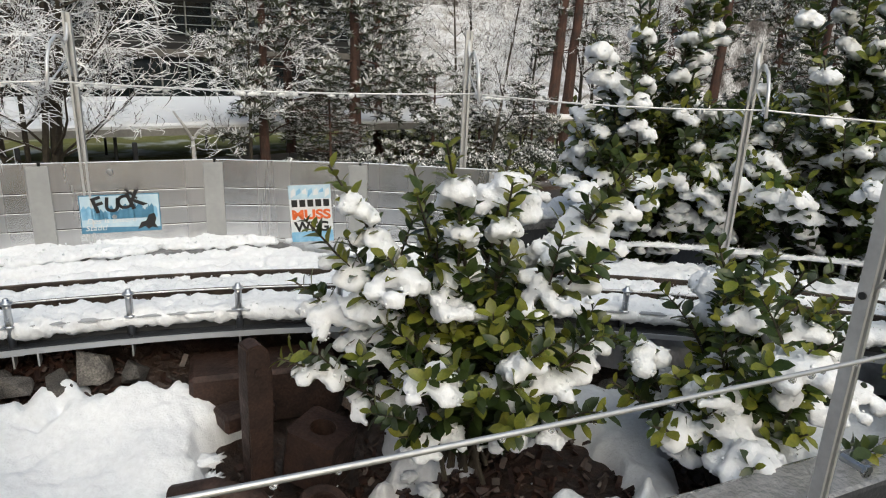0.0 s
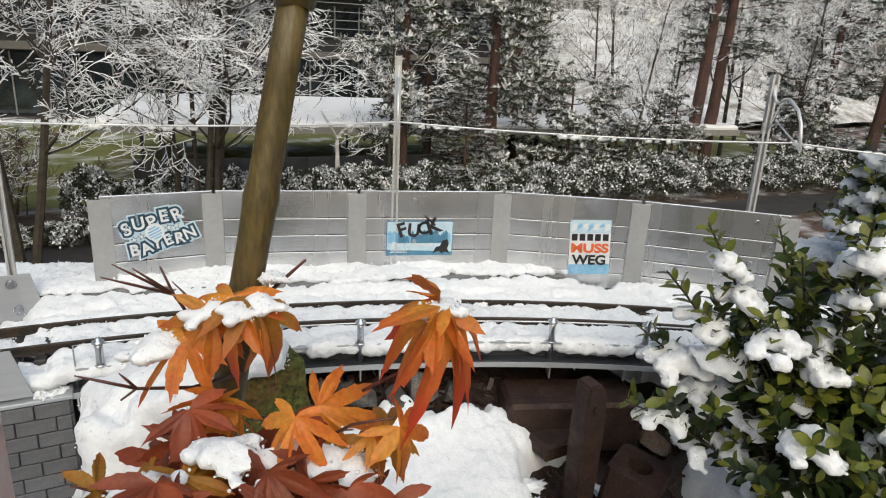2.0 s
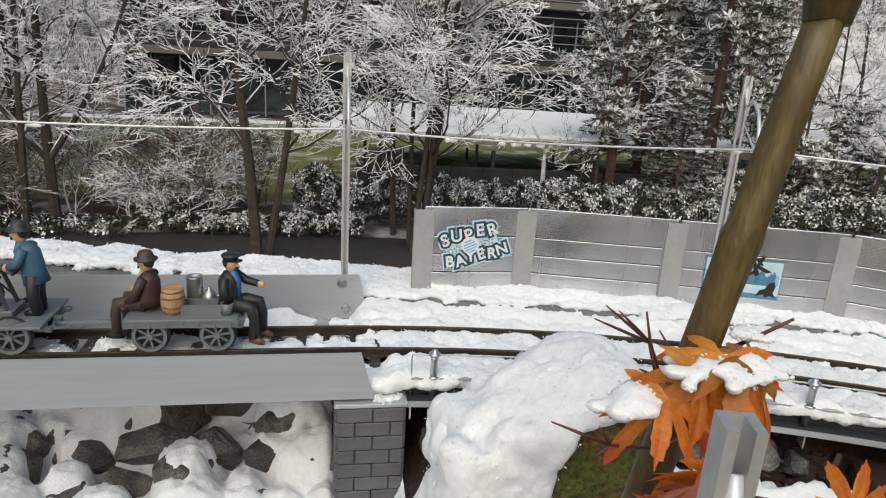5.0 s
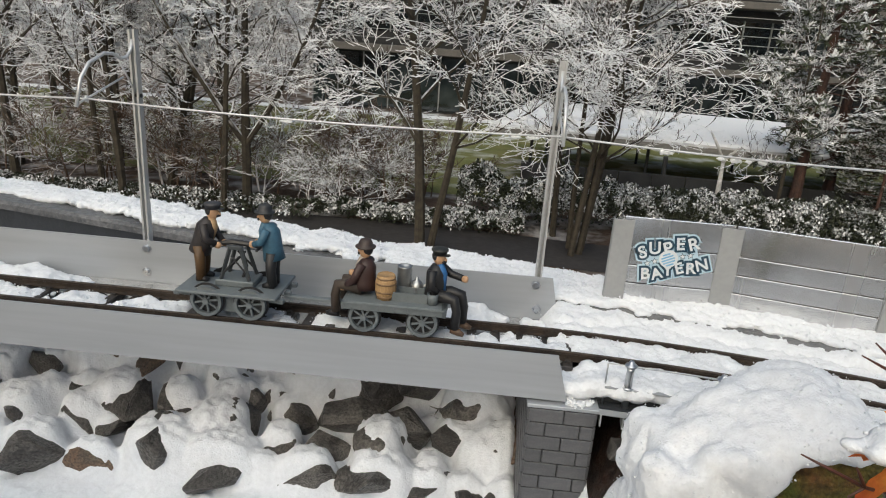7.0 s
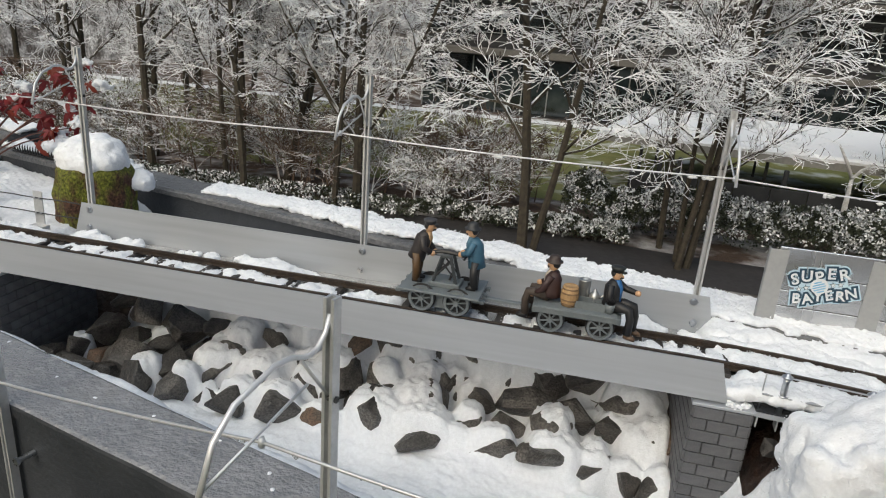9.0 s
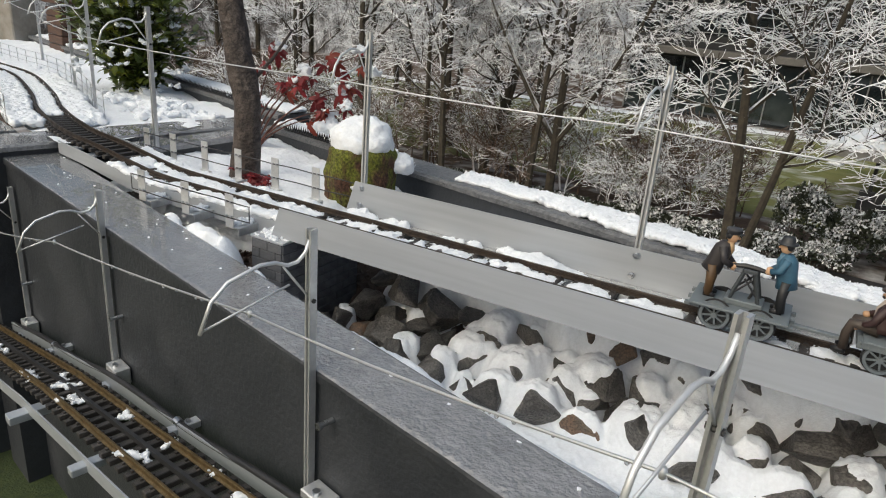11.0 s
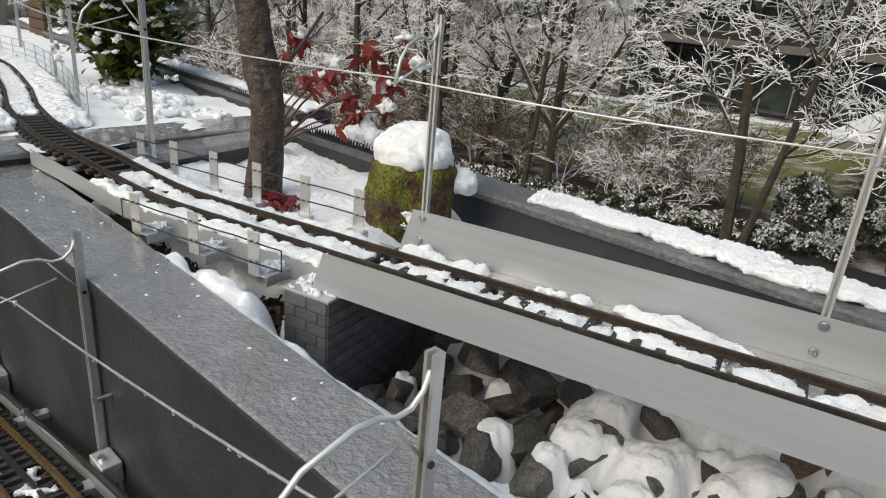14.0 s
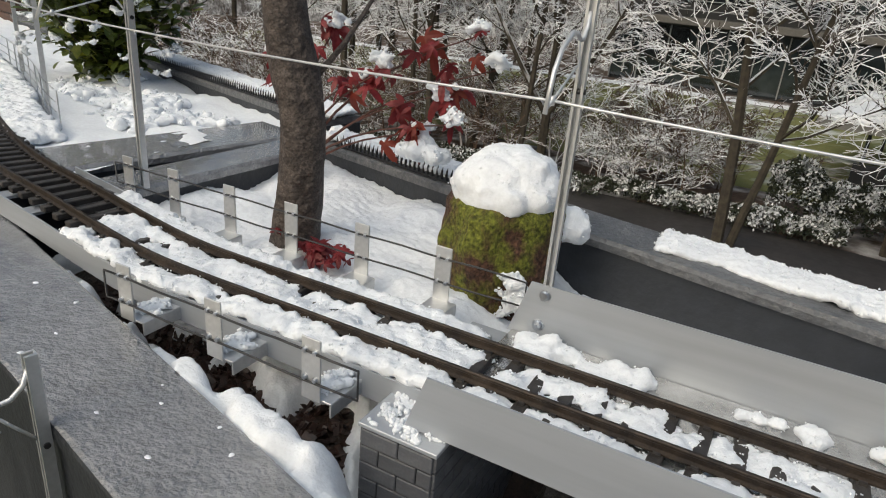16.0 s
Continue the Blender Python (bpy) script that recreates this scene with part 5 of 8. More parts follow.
def figure(name, m, colours, hat, seated=False, lean=0.0, reach=((0.020, 0.046), (0.020, 0.050)), label="", belly=1.0):
    """A small painted figure facing +x: colours are jacket, trousers, shirt, hat, shoes."""
    mats = [mat(name + "_" + k, c, tuple(v * 0.8 for v in c), 120, rough=0.5, fine=0.1) for k, c in zip(("jacket", "trousers", "shirt", "hat", "shoes"), colours)] + [M_SKIN, M_INK]
    bm = bmesh.new()

    def paint(fn, idx):
        n = len(bm.faces)
        fn()
        bm.faces.ensure_lookup_table()
        for f in bm.faces[n:]:
            f.material_index = idx
            f.smooth = True

    def bar(pts, rad, idx, sides=10):
        paint(lambda: tube(bm, pts, rad, sides), idx)

    hip = 0.006 if seated else 0.034
    up = Vector((math.sin(lean), 0, math.cos(lean)))
    hipv = Vector((0, 0, hip))
    chest, neck = hipv + up * 0.022, hipv + up * 0.030
    head = hipv + up * 0.037 + Vector((0.002, 0, 0))
    for s in (-1, 1):
        y = s * 0.0058
        if seated:
            bar([hipv + Vector((0, y, 0)), Vector((0.013, y * 1.3, hip + 0.002)), Vector((0.024, y * 1.5, hip + 0.001)), Vector((0.027, y * 1.5, hip - 0.010)), Vector((0.026, y * 1.5, hip - 0.027))], [0.006, 0.006, 0.0052, 0.0044, 0.0046], 1)
            bar([Vector((0.023, y * 1.5, hip - 0.029)), Vector((0.031, y * 1.5, hip - 0.030)), Vector((0.036, y * 1.6, hip - 0.031))], [0.0035, 0.0035, 0.002], 4)
        else:
            bar([Vector((0.0 - 0.001 * s, y * 1.1, 0.002)), Vector((0.001, y * 1.1, 0.018)), hipv + Vector((0, y * 0.9, 0.002))], [0.0046, 0.0049, 0.0062], 1)
            bar([Vector((-0.003, y * 1.15, 0.0025)), Vector((0.004, y * 1.15, 0.0024)), Vector((0.009, y * 1.25, 0.0015))], [0.0033, 0.0034, 0.002], 4)
    skirt = hipv - up * (0.0 if seated else 0.006)
    bar([skirt, hipv + up * 0.006, hipv + up * 0.015, chest, neck], [0.0108 * belly, 0.0098 * belly, 0.0100, 0.0098, 0.0048], 0, 14)
    bar([hipv + up * 0.004 + Vector((0.0062, 0, 0)), chest + Vector((0.0066, 0, 0)), neck + Vector((0.003, 0, 0.001))], [0.0042, 0.0044, 0.0035], 2)
    for s, (rx, rz) in zip((-1, 1), reach):
        sh = chest + Vector((0, s * 0.0095, 0.004))
        hand = Vector((rx, s * 0.0085, rz))
        elbow = (sh + hand) / 2 + Vector((-0.002, s * 0.004, -0.004))
        bar([sh, elbow, hand], [0.0044, 0.0038, 0.0032], 0)
        paint(lambda: lump(bm, hand + (hand - elbow).normalized() * 0.0025, (0.0036, 0.003, 0.0036), 3 + s, 0.1, level=2, flat=-2), 5)
    paint(lambda: lump(bm, head, (0.0062, 0.0056, 0.0076), 1.7, 0.04, level=2, flat=-2), 5)
    paint(lambda: lump(bm, head + Vector((0.0062, 0, -0.001)), (0.002, 0.0016, 0.002), 2.2, 0.1, level=1, flat=-2), 5)
    bar([head + Vector((0.0052, -0.0035, -0.0033)), head + Vector((0.0066, 0, -0.0028)), head + Vector((0.0052, 0.0035, -0.0033))], [0.0009, 0.0015, 0.0009], 6, 6)
    paint(lambda: lump(bm, head + Vector((-0.0022, 0, 0.0012)), (0.0055, 0.0059, 0.0056), 1.2, 0.05, level=2, flat=-2), 6)
    top = head + Vector((0, 0, 0.0042))
    if hat == "bowler":
        paint(lambda: lathe(bm, [(0.0098, -0.0006), (0.0100, 0.0006), (0.0068, 0.001), (0.0066, 0.0045), (0.005, 0.0072), (0.002, 0.0082)], top, 16), 3)
    else:
        paint(lambda: lathe(bm, [(0.0066, -0.0008), (0.0068, 0.0018), (0.0082, 0.003), (0.0080, 0.0048), (0.004, 0.0058), (0.001, 0.006)], top, 16), 3)
        paint(lambda: lathe(bm, [(0.0042, -0.0005), (0.0044, 0.0003)], top + Vector((0.0065, 0, -0.0006)), 12), 3)
    me = finish(bm, name, mats, False)
    ob = new(name, me)
    ob.matrix_basis = m
    return tagged(ob, label, "figure", "figures on the train")


car_m = rail_pose(CAR_X)
BLACK, BROWN = (0.014, 0.014, 0.016), (0.10, 0.055, 0.022)
figure("toy_figure", car_m @ Matrix.Translation((-0.036, 0.002, DECK)), [(0.035, 0.030, 0.030), BROWN, (0.45, 0.30, 0.16), (0.045, 0.045, 0.05), BLACK], "cap", lean=0.30,
       reach=((0.018, 0.040), (0.018, 0.038)), label="small painted figure in a dark jacket and brown trousers pumping")
figure("toy_figure", car_m @ Matrix.Translation((0.037, 0.0, DECK)) @ Matrix.Rotation(math.pi, 4, "Z"), [(0.05, 0.13, 0.20), (0.018, 0.019, 0.022), (0.08, 0.17, 0.25), (0.03, 0.032, 0.035), BLACK], "bowler", lean=0.16,
       reach=((0.016, 0.042), (0.016, 0.044)), label="small painted figure in a blue coat and bowler hat pumping")
figure("toy_figure", wag_m @ Matrix.Translation((-0.032, -0.004, WD)) @ Matrix.Rotation(math.pi - 0.25, 4, "Z"), [(0.045, 0.022, 0.020), (0.06, 0.045, 0.035), (0.4, 0.35, 0.3), (0.05, 0.035, 0.03), BLACK], "bowler", True,
       lean=-0.05, reach=((0.015, 0.016), (0.018, 0.006)), label="small seated painted figure in a dark brown coat and hat", belly=1.15)
figure("toy_figure", wag_m @ Matrix.Translation((0.037, -0.004, WD)) @ Matrix.Rotation(-0.35, 4, "Z"), [BLACK, (0.016, 0.016, 0.018), (0.03, 0.14, 0.36), (0.02, 0.022, 0.02), (0.10, 0.06, 0.035)], "cap", True,
       lean=0.0, reach=((0.006, 0.010), (0.024, 0.024)), label="small seated painted figure in a black jacket and blue jersey")


# ---- rocks ----
def rock_mesh(seed, n=13):
    rg = random.Random(seed)
    bm = bmesh.new()
    for _ in range(n):
        v = Vector((rg.gauss(0, 1), rg.gauss(0, 1), rg.gauss(0, 1))).normalized()
        bm.verts.new(Vector((v.x * rg.uniform(0.85, 1.2), v.y * rg.uniform(0.7, 1.0), v.z * rg.uniform(0.65, 0.95))))
    hull = bmesh.ops.convex_hull(bm, input=bm.verts)
    bmesh.ops.delete(bm, geom=list({g for g in hull["geom_interior"] + hull["geom_unused"] if isinstance(g, bmesh.types.BMVert)}), context="VERTS")
    bmesh.ops.bevel(bm, geom=list(bm.edges), offset=0.04, segments=1, affect="EDGES")
    bmesh.ops.triangulate(bm, faces=bm.faces)
    bmesh.ops.subdivide_edges(bm, edges=bm.edges, cuts=2, use_grid_fill=True)
    for v in bm.verts:
        v.co *= 1 + 0.07 * noise.noise(v.co * 2.6 + Vector((seed, 0, 0))) + 0.04 * noise.noise(v.co * 7 + Vector((seed, 5, 0)))
    return finish(bm, "rock", M_ROCK if seed % 5 else M_ROCK_BROWN)


ROCKS = [rock_mesh(s) for s in range(1, 13)]
rg = random.Random(21)


def put_rock(x, y, z, r, group="basalt rocks under the bridge"):
    ob = new("rock", rg.choice(ROCKS))
    ob.matrix_basis = Matrix.Translation((x, y, z)) @ Euler((rg.uniform(-0.5, 0.5), rg.uniform(-0.5, 0.5), rg.uniform(0, 6.3))).to_matrix().to_4x4() @ Matrix.Diagonal((r * rg.uniform(0.9, 1.25), r, r * rg.uniform(0.75, 1.0), 1))
    tagged(ob, "angular dark grey basalt rock in the planter", "rock", group)
    return ob


for x, y, z, r in ROCK_SPOTS:
    put_rock(x, y, z, r)
for x0, x1, side in ((0.06, 0.42, -0.086), (0.55, 0.85, -0.088)):
    x = x0
    while x < x1:
        r = rg.uniform(0.012, 0.024)
        p, h = on_track(x, side + rg.uniform(-0.006, 0.02))
        put_rock(p.x, p.y, bed_height(p.x, p.y) + r * 0.10, r, "stones below the hand rail")
        x += r * 1.5


# ---- snow on the walls ----
def wall_snow(name, x0, x1, line, w0, w1, z, thick, cover, seed, label):
    """Crusted snow on a wall's top between two offsets from its inner edge."""
    rgs = random.Random(seed)
    step, clots = thick * 0.42, []
    for x in np.arange(x0, x1, step):
        a = w0 + 0.012 * noise.noise(Vector((x * 9, seed, 0))) + 0.006 * noise.noise(Vector((x * 31, seed, 4)))
        b = w1 + 0.004 * noise.noise(Vector((x * 24, seed, 7)))
        for v in np.arange(a, b, step):
            xx, y = x + rgs.uniform(-0.4, 0.4) * step, line(x) + v + rgs.uniform(-0.4, 0.4) * step
            n = noise.noise(Vector((xx * 16, y * 16, seed))) + 0.6 * noise.noise(Vector((xx * 45, y * 45, seed)))
            edge = min(1, (v - a) / 0.014, (x - x0) / 0.08, (x1 - x) / 0.05)
            k = n * 0.8 + (cover - 0.5) * 2.2 + (edge - 1) * 0.55
            if k > 0:
                r = thick * rgs.uniform(0.36, 0.55)
                clots.append((xx, y, z + thick * (0.10 + 0.32 * min(1, k) + 0.14 * n), r, r, r * 0.75))
    return snow_mass(name, clots, max(0.0024, thick * 0.15), label, rough=(thick * 0.36, thick * 0.32), soft=3, crumbs=3.0, size=(0.0005, 0.0013))


wall_snow("wall_snow", -0.83, 1.2, far_in, 0.022, 0.080, -0.016, 0.014, 0.84, 3.3, "crusted snow along the parapet wall")
wall_snow("wall_snow", -0.30, 1.2, far_in, 0.000, 0.03, -0.016, 0.012, 0.72, 4.3, "crusted snow along the parapet wall")


# ---- stump, mossy stone, rusted iron ----
def gnarled(name, base, path_up, r, mat_, label, category, seed, sides=40, rows=26, rough=0.10, flute=0.06):
    """A stout upright form with an uneven hide; path_up lists (height, radius factor, dx, dy)."""
    bm = bmesh.new()
    zs = [q[0] for q in path_up]
    loops = []
    for i in range(rows + 1):
        z = zs[0] + (zs[-1] - zs[0]) * i / rows
        f = np.interp(z, zs, [q[1] for q in path_up])
        dx, dy = np.interp(z, zs, [q[2] for q in path_up]), np.interp(z, zs, [q[3] for q in path_up])
        loop = []
        for k in range(sides):
            a = 2 * math.pi * k / sides
            d = Vector((math.cos(a), math.sin(a), z * 9))
            n = rough * noise.noise(d * 2.1 + Vector((seed, 0, 0))) + rough * 0.5 * noise.noise(d * 6 + Vector((seed, 3, 0))) + flute * math.sin(a * 5 + seed + z * 6)
            rr = r * f * (1 + n)
            loop.append((base[0] + dx + rr * math.cos(a), base[1] + dy + rr * math.sin(a), base[2] + z))
        loops.append(loop)
    rings(bm, loops)
    return solid(name, bm, mat_, label, category, soft=True)


gnarled("tree_stump", (-0.975, 0.285, -0.09), [(0, 1.02, 0, 0), (0.06, 0.98, 0, 0), (0.115, 1.0, 0, 0.004), (0.128, 0.86, 0, 0.004), (0.131, 0.3, 0, 0.004)], 0.062, M_MOSS_BRIGHT, "mossy green and brown tree stump capped with snow", "stump", 2.4, rough=0.13, flute=0.06)
def heap(mid, radii, n, r, seed):
    """Clots filling the upper half of a rounded heap."""
    rg2 = random.Random(seed)
    out = []
    for k in range(n):
        a, q, h = rg2.uniform(0, 6.3), math.sqrt(rg2.random()), rg2.random()
        e = r * rg2.uniform(0.7, 1.15)
        out.append((mid[0] + radii[0] * q * math.cos(a), mid[1] + radii[1] * q * math.sin(a), mid[2] + radii[2] * h * math.sqrt(max(0, 1 - q * q * 0.9)), e, e, e * 0.9))
    return out


snow_mass("snow_cap", heap((-0.977, 0.289, 0.034), (0.047, 0.043, 0.042), 360, 0.0165, 5) + heap((-0.925, 0.325, -0.004), (0.026, 0.022, 0.026), 70, 0.011, 6),
          0.0030, "thick rounded snow cap on the mossy stump", rough=(0.0035, 0.0030, 0.005), soft=12, crumbs=8, size=(0.0005, 0.0010))
rg = random.Random(12)
snow_mass("stuck_snow", [(-0.93 + rg.gauss(0, 0.008), 0.227 + rg.uniform(-0.004, 0.003), -0.040 + rg.gauss(0, 0.016), e, e * 0.7, e) for e in (rg.uniform(0.003, 0.007) for _ in range(34))],
          0.002, "clots of snow stuck to the stump", rough=(0.003, 0.003), soft=1)

bm = bmesh.new()
geo = bmesh.ops.create_cube(bm, size=1)
bmesh.ops.subdivide_edges(bm, edges=bm.edges, cuts=14, use_grid_fill=True)
for v in bm.verts:
    c = v.co.copy()
    k = c.x + 0.5
    top = 0.030 * k - 0.012
    bulge = (1 - (2 * c.z) ** 2 * 0.16)
    p = Vector((0.131 + c.x * 0.140 * bulge + 0.012 * (c.z + 0.5), -0.088 + c.y * 0.10 * bulge, -0.135 + (c.z + 0.5) * (0.135 + top)))
    n = noise.noise(p * 38) * 0.008 + noise.noise(p * 95) * 0.0035
    v.co = p + c.normalized() * n
solid("mossy_stone", bm, M_MOSS, "upright mossy stone half buried in snow", "stone", soft=True)
cap = []
rg = random.Random(77)
for k in range(420):
    u, w = rg.random(), rg.uniform(-1, 1)
    top = -0.014 + 0.064 * u ** 0.8 - 0.014 * max(0, u - 0.82) / 0.18
    thick = 1.0 if u < 0.45 else 0.55
    e = rg.uniform(0.009, 0.016) * (0.6 + 0.4 * thick)
    cap.append((0.064 + 0.122 * u, -0.090 + 0.046 * w, top - 0.018 * thick * w * w - rg.random() * 0.022 * thick, e, e, e * 0.85))
for k in range(120):
    u, h = rg.random() * 0.62, rg.random()
    e = rg.uniform(0.008, 0.014)
    low = 0.100 * max(0, 1 - u * 1.7) ** 0.7 + 0.018
    cap.append((0.060 + 0.110 * u, -0.134 + rg.uniform(-0.008, 0.008), -0.008 + 0.035 * u - low * h, e, e * 0.8, e))
for k in range(60):
    e = rg.uniform(0.009, 0.014)
    cap.append((0.062 + rg.uniform(-0.008, 0.006), rg.uniform(-0.130, -0.055), -0.014 - 0.085 * rg.random(), e * 0.9, e, e))
snow_mass("snow_cap", cap, 0.0026, "thick slanting snow cap over the mossy stone", rough=(0.0030, 0.0030, 0.004), soft=24, crumbs=10, size=(0.0004, 0.0008))

iron = thing("rusted_iron_bar", Matrix.Translation((0.438, -0.192, -0.165)), "upright rusty flat iron bar with a slanted top", "iron bar")
bm = bmesh.new()
prism(bm, [(-0.010, 0), (0.010, 0), (0.010, 0.095), (0.013, 0.112), (0.010, 0.140), (0.003, 0.148), (-0.009, 0.146), (-0.010, 0.10)], -0.010, 0.010)
bmesh.ops.bevel(bm, geom=list(bm.edges), offset=0.0016, segments=2, affect="EDGES")
part("bar", bm, M_RUST, iron)
bm = bmesh.new()
cyl(bm, (0.0, -0.0095, 0.125), (0.0, -0.0125, 0.125), 0.004, 6)
part("rivet", bm, M_RUST, iron)
block = thing("rusted_nut_block", Matrix.Translation((0.487, -0.205, -0.155)) @ Matrix.Rotation(0.5, 4, "Z") @ Matrix.Rotation(0.15, 4, "X"), "square rusty iron block with a round hole", "iron block")
bm = bmesh.new()
loops = []
for rad, z in ((0.0115, 0.0), (0.0115, 0.05), (None, 0.05), (None, 0.0)):
    loop = []
    for k in range(32):
        a = 2 * math.pi * (k + 0.5) / 32
        if rad:
            loop.append((rad * math.cos(a), rad * math.sin(a), z))
        else:
            q = 0.024 / max(abs(math.cos(a)), abs(math.sin(a)))
            loop.append((q * math.cos(a), q * math.sin(a), z))
    loops.append(loop)
rings(bm, loops + loops[:1], False)
part("block", bm, M_RUST, block)
bm = bmesh.new()
lathe(bm, [(0.013, 0.0), (0.021, 0.0), (0.022, 0.004), (0.022, 0.012), (0.020, 0.014), (0.013, 0.014), (0.012, 0.012), (0.012, 0.002), (0.013, 0.0)], (0, 0, 0), 24)
ob = solid("rusted_washer", bm, M_RUST, "thick rusty iron ring on the mulch", "iron ring", soft=False)
ob.matrix_basis = Matrix.Translation((0.462, -0.262, -0.152)) @ Matrix.Rotation(0.3, 4, "X")
bm = bmesh.new()
tube(bm, [(0.36, -0.215, -0.12), (0.385, -0.235, -0.112), (0.41, -0.25, -0.122), (0.425, -0.255, -0.150), (0.42, -0.245, -0.175)], [0.010, 0.011, 0.011, 0.010, 0.009], 12)
solid("rusted_hook", bm, M_RUST, "curved rusty iron hook on the mulch", "iron hook", soft=True)
plate = thing("rusted_plate", Matrix.Translation((0.478, -0.118, -0.13)) @ Matrix.Rotation(-0.35, 4, "Z"), "dark rusty iron casting below the hand rail", "iron plate")
bm = bmesh.new()
box(bm, (0.135, 0.055, 0.055), (0, 0, 0.0275), bevel=0.004)
part("casting", bm, M_RUST, plate)
bm = bmesh.new()
box(bm, (0.05, 0.03, 0.018), (-0.02, -0.035, 0.02), Matrix.Rotation(0.4, 3, "Z"), 0.003)
part("lug", bm, M_RUST, plate)
bm = bmesh.new()
rg = random.Random(9)
for i in range(26):
    x, y = rg.uniform(0.36, 0.60), rg.uniform(-0.31, -0.16)
    lump(bm, (x, y, bed_height(x, y) + 0.002), (rg.uniform(0.005, 0.014), rg.uniform(0.005, 0.012), rg.uniform(0.003, 0.006)), i * 1.3, 0.7, 3.0, 3, -0.3)
solid("scattered_snow", bm, M_SNOW, "small clots of snow on mulch and iron", "snow", kind="stuff", soft=True)


def chips():
    """Bark mulch chips on the open soil."""
    rg2 = random.Random(14)
    bm2 = bmesh.new()
    n = 0
    while n < 2400:
        x, y = rg2.choice(((-1.14, 0.02), (-1.22, 0.035), (-1.30, 0.06), (-1.0, -0.01), (0.47, -0.24), (0.56, -0.33), (0.72, -0.44), (-1.05, 0.02), (0.3, -0.02)))
        x, y = x + rg2.gauss(0, 0.06), y + rg2.gauss(0, 0.04)
        if not (near_in(x) + 0.01 < y < far_in(x) - 0.01):
            continue
        m = Euler((rg2.uniform(-1.1, 1.1), rg2.uniform(-1.1, 1.1), rg2.uniform(0, 6.3))).to_matrix()
        box(bm2, (rg2.uniform(0.004, 0.015), rg2.uniform(0.003, 0.007), rg2.uniform(0.001, 0.003)), (x, y, bed_height(x, y) - 0.009), m)
        n += 1
    ob2 = new("bark_chips", finish(bm2, "bark_chips", mat("bark_chip", (0.05, 0.022, 0.015), (0.018, 0.011, 0.009), 90, rough=0.5, fine=0.4)))
    tagged(ob2, "wet reddish brown bark chips", "bark mulch", kind="stuff")


chips()


# ---- leaves ----
def leaf_shape(l, w, fold=0.25, droop=0.2):
    """An oval leaf along +x: vertices and faces."""
    v = []
    f = []
    prof = [(0.0, 0.06), (0.22, 0.62), (0.5, 1.0), (0.78, 0.75), (1.0, 0.0)]
    for t, k in prof:
        z = -droop * l * t * t
        v += [(t * l, -k * w / 2, z + fold * k * w / 2), (t * l, 0, z), (t * l, k * w / 2, z + fold * k * w / 2)]
    for i in range(len(prof) - 1):
        a = 3 * i
        f += [(a, a + 3, a + 4, a + 1), (a + 1, a + 4, a + 5, a + 2)]
    return v, f


def lobed_leaf(size, lobes=7, seed=0, droop=0.5, curl=0.2):
    """A palmate maple leaf with pointed lobes, its stalk at the origin and its tip along +x."""
    rg2 = random.Random(seed)
    pts = []
    for k in range(lobes):
        a = radians(-118 + 236 * k / (lobes - 1))
        length = size * (1 - 0.42 * abs(k - (lobes - 1) / 2) / ((lobes - 1) / 2)) * rg2.uniform(0.9, 1.08)
        half = radians(236 / (lobes - 1) / 2)
        for u, q in ((-0.99, 0.40), (-0.80, 0.54), (-0.66, 0.60), (-0.60, 0.70), (-0.42, 0.77), (-0.34, 0.86), (-0.12, 0.94), (0.0, 1.04), (0.12, 0.94), (0.34, 0.86), (0.42, 0.77), (0.60, 0.70), (0.66, 0.60), (0.80, 0.54)):
            pts.append((a + half * u, q * length * rg2.uniform(0.95, 1.04)))
    pts.append((radians(135), 0.22 * size))
    verts = [(0, 0, 0)]
    for a, r in pts:
        x, y = r * math.cos(a), r * math.sin(a)
        q = r / size
        verts.append((x, y, -droop * size * q * q + curl * size * (0.45 * math.sin(a * 3.1 + seed) * q + 0.35 * math.sin(a * 1.3 + seed * 2.1) * q * q)))
    mids = []
    for a, r in pts:
        q = 0.5 * r / size
        mids.append((0.5 * r * math.cos(a), 0.5 * r * math.sin(a), -droop * size * q * q + curl * size * 0.12 * math.sin(a * 3.1 + seed)))
    n = len(pts)
    verts += mids
    faces = []
    for i in range(n - 1):
        faces.append((0, 1 + n + i, 2 + n + i))
        faces.append((1 + n + i, 1 + i, 2 + i, 2 + n + i))
    return verts, faces


def aim(d, up=Vector((0, 0, 1)), roll=0.0):
    """A turn that lays +x along d."""
    x = d.normalized()
    y = up.cross(x)
    if y.length < 1e-4:
        y = Vector((0, 1, 0))
    y.normalize()
    return Matrix((x, y, x.cross(y))).transposed().to_4x4() @ Matrix.Rotation(roll, 4, "X")


LEAF_V, LEAF_F = leaf_shape(1.0, 0.52)
LEAF_NP = np.array(LEAF_V)


class Foliage:
    """Collects many leaves into one mesh of several materials."""

    def __init__(self):
        self.v, self.f, self.i, self.n = [], [], [], 0

    def add(self, m, size, idx, shape=LEAF_NP, faces=LEAF_F):
        a = np.array(m)
        p = shape * size @ a[:3, :3].T + a[:3, 3]
        self.v.append(p)
        self.f += [tuple(k + self.n for k in q) for q in faces]
        self.i += [idx] * len(faces)
        self.n += len(p)

    def mesh(self, name, mats):
        return raw_mesh(name, np.concatenate(self.v), self.f, mats, True, self.i)


LEAF_MESH = {}
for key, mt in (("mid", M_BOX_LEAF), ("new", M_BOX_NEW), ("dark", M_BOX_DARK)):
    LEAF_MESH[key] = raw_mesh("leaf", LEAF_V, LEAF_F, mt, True)


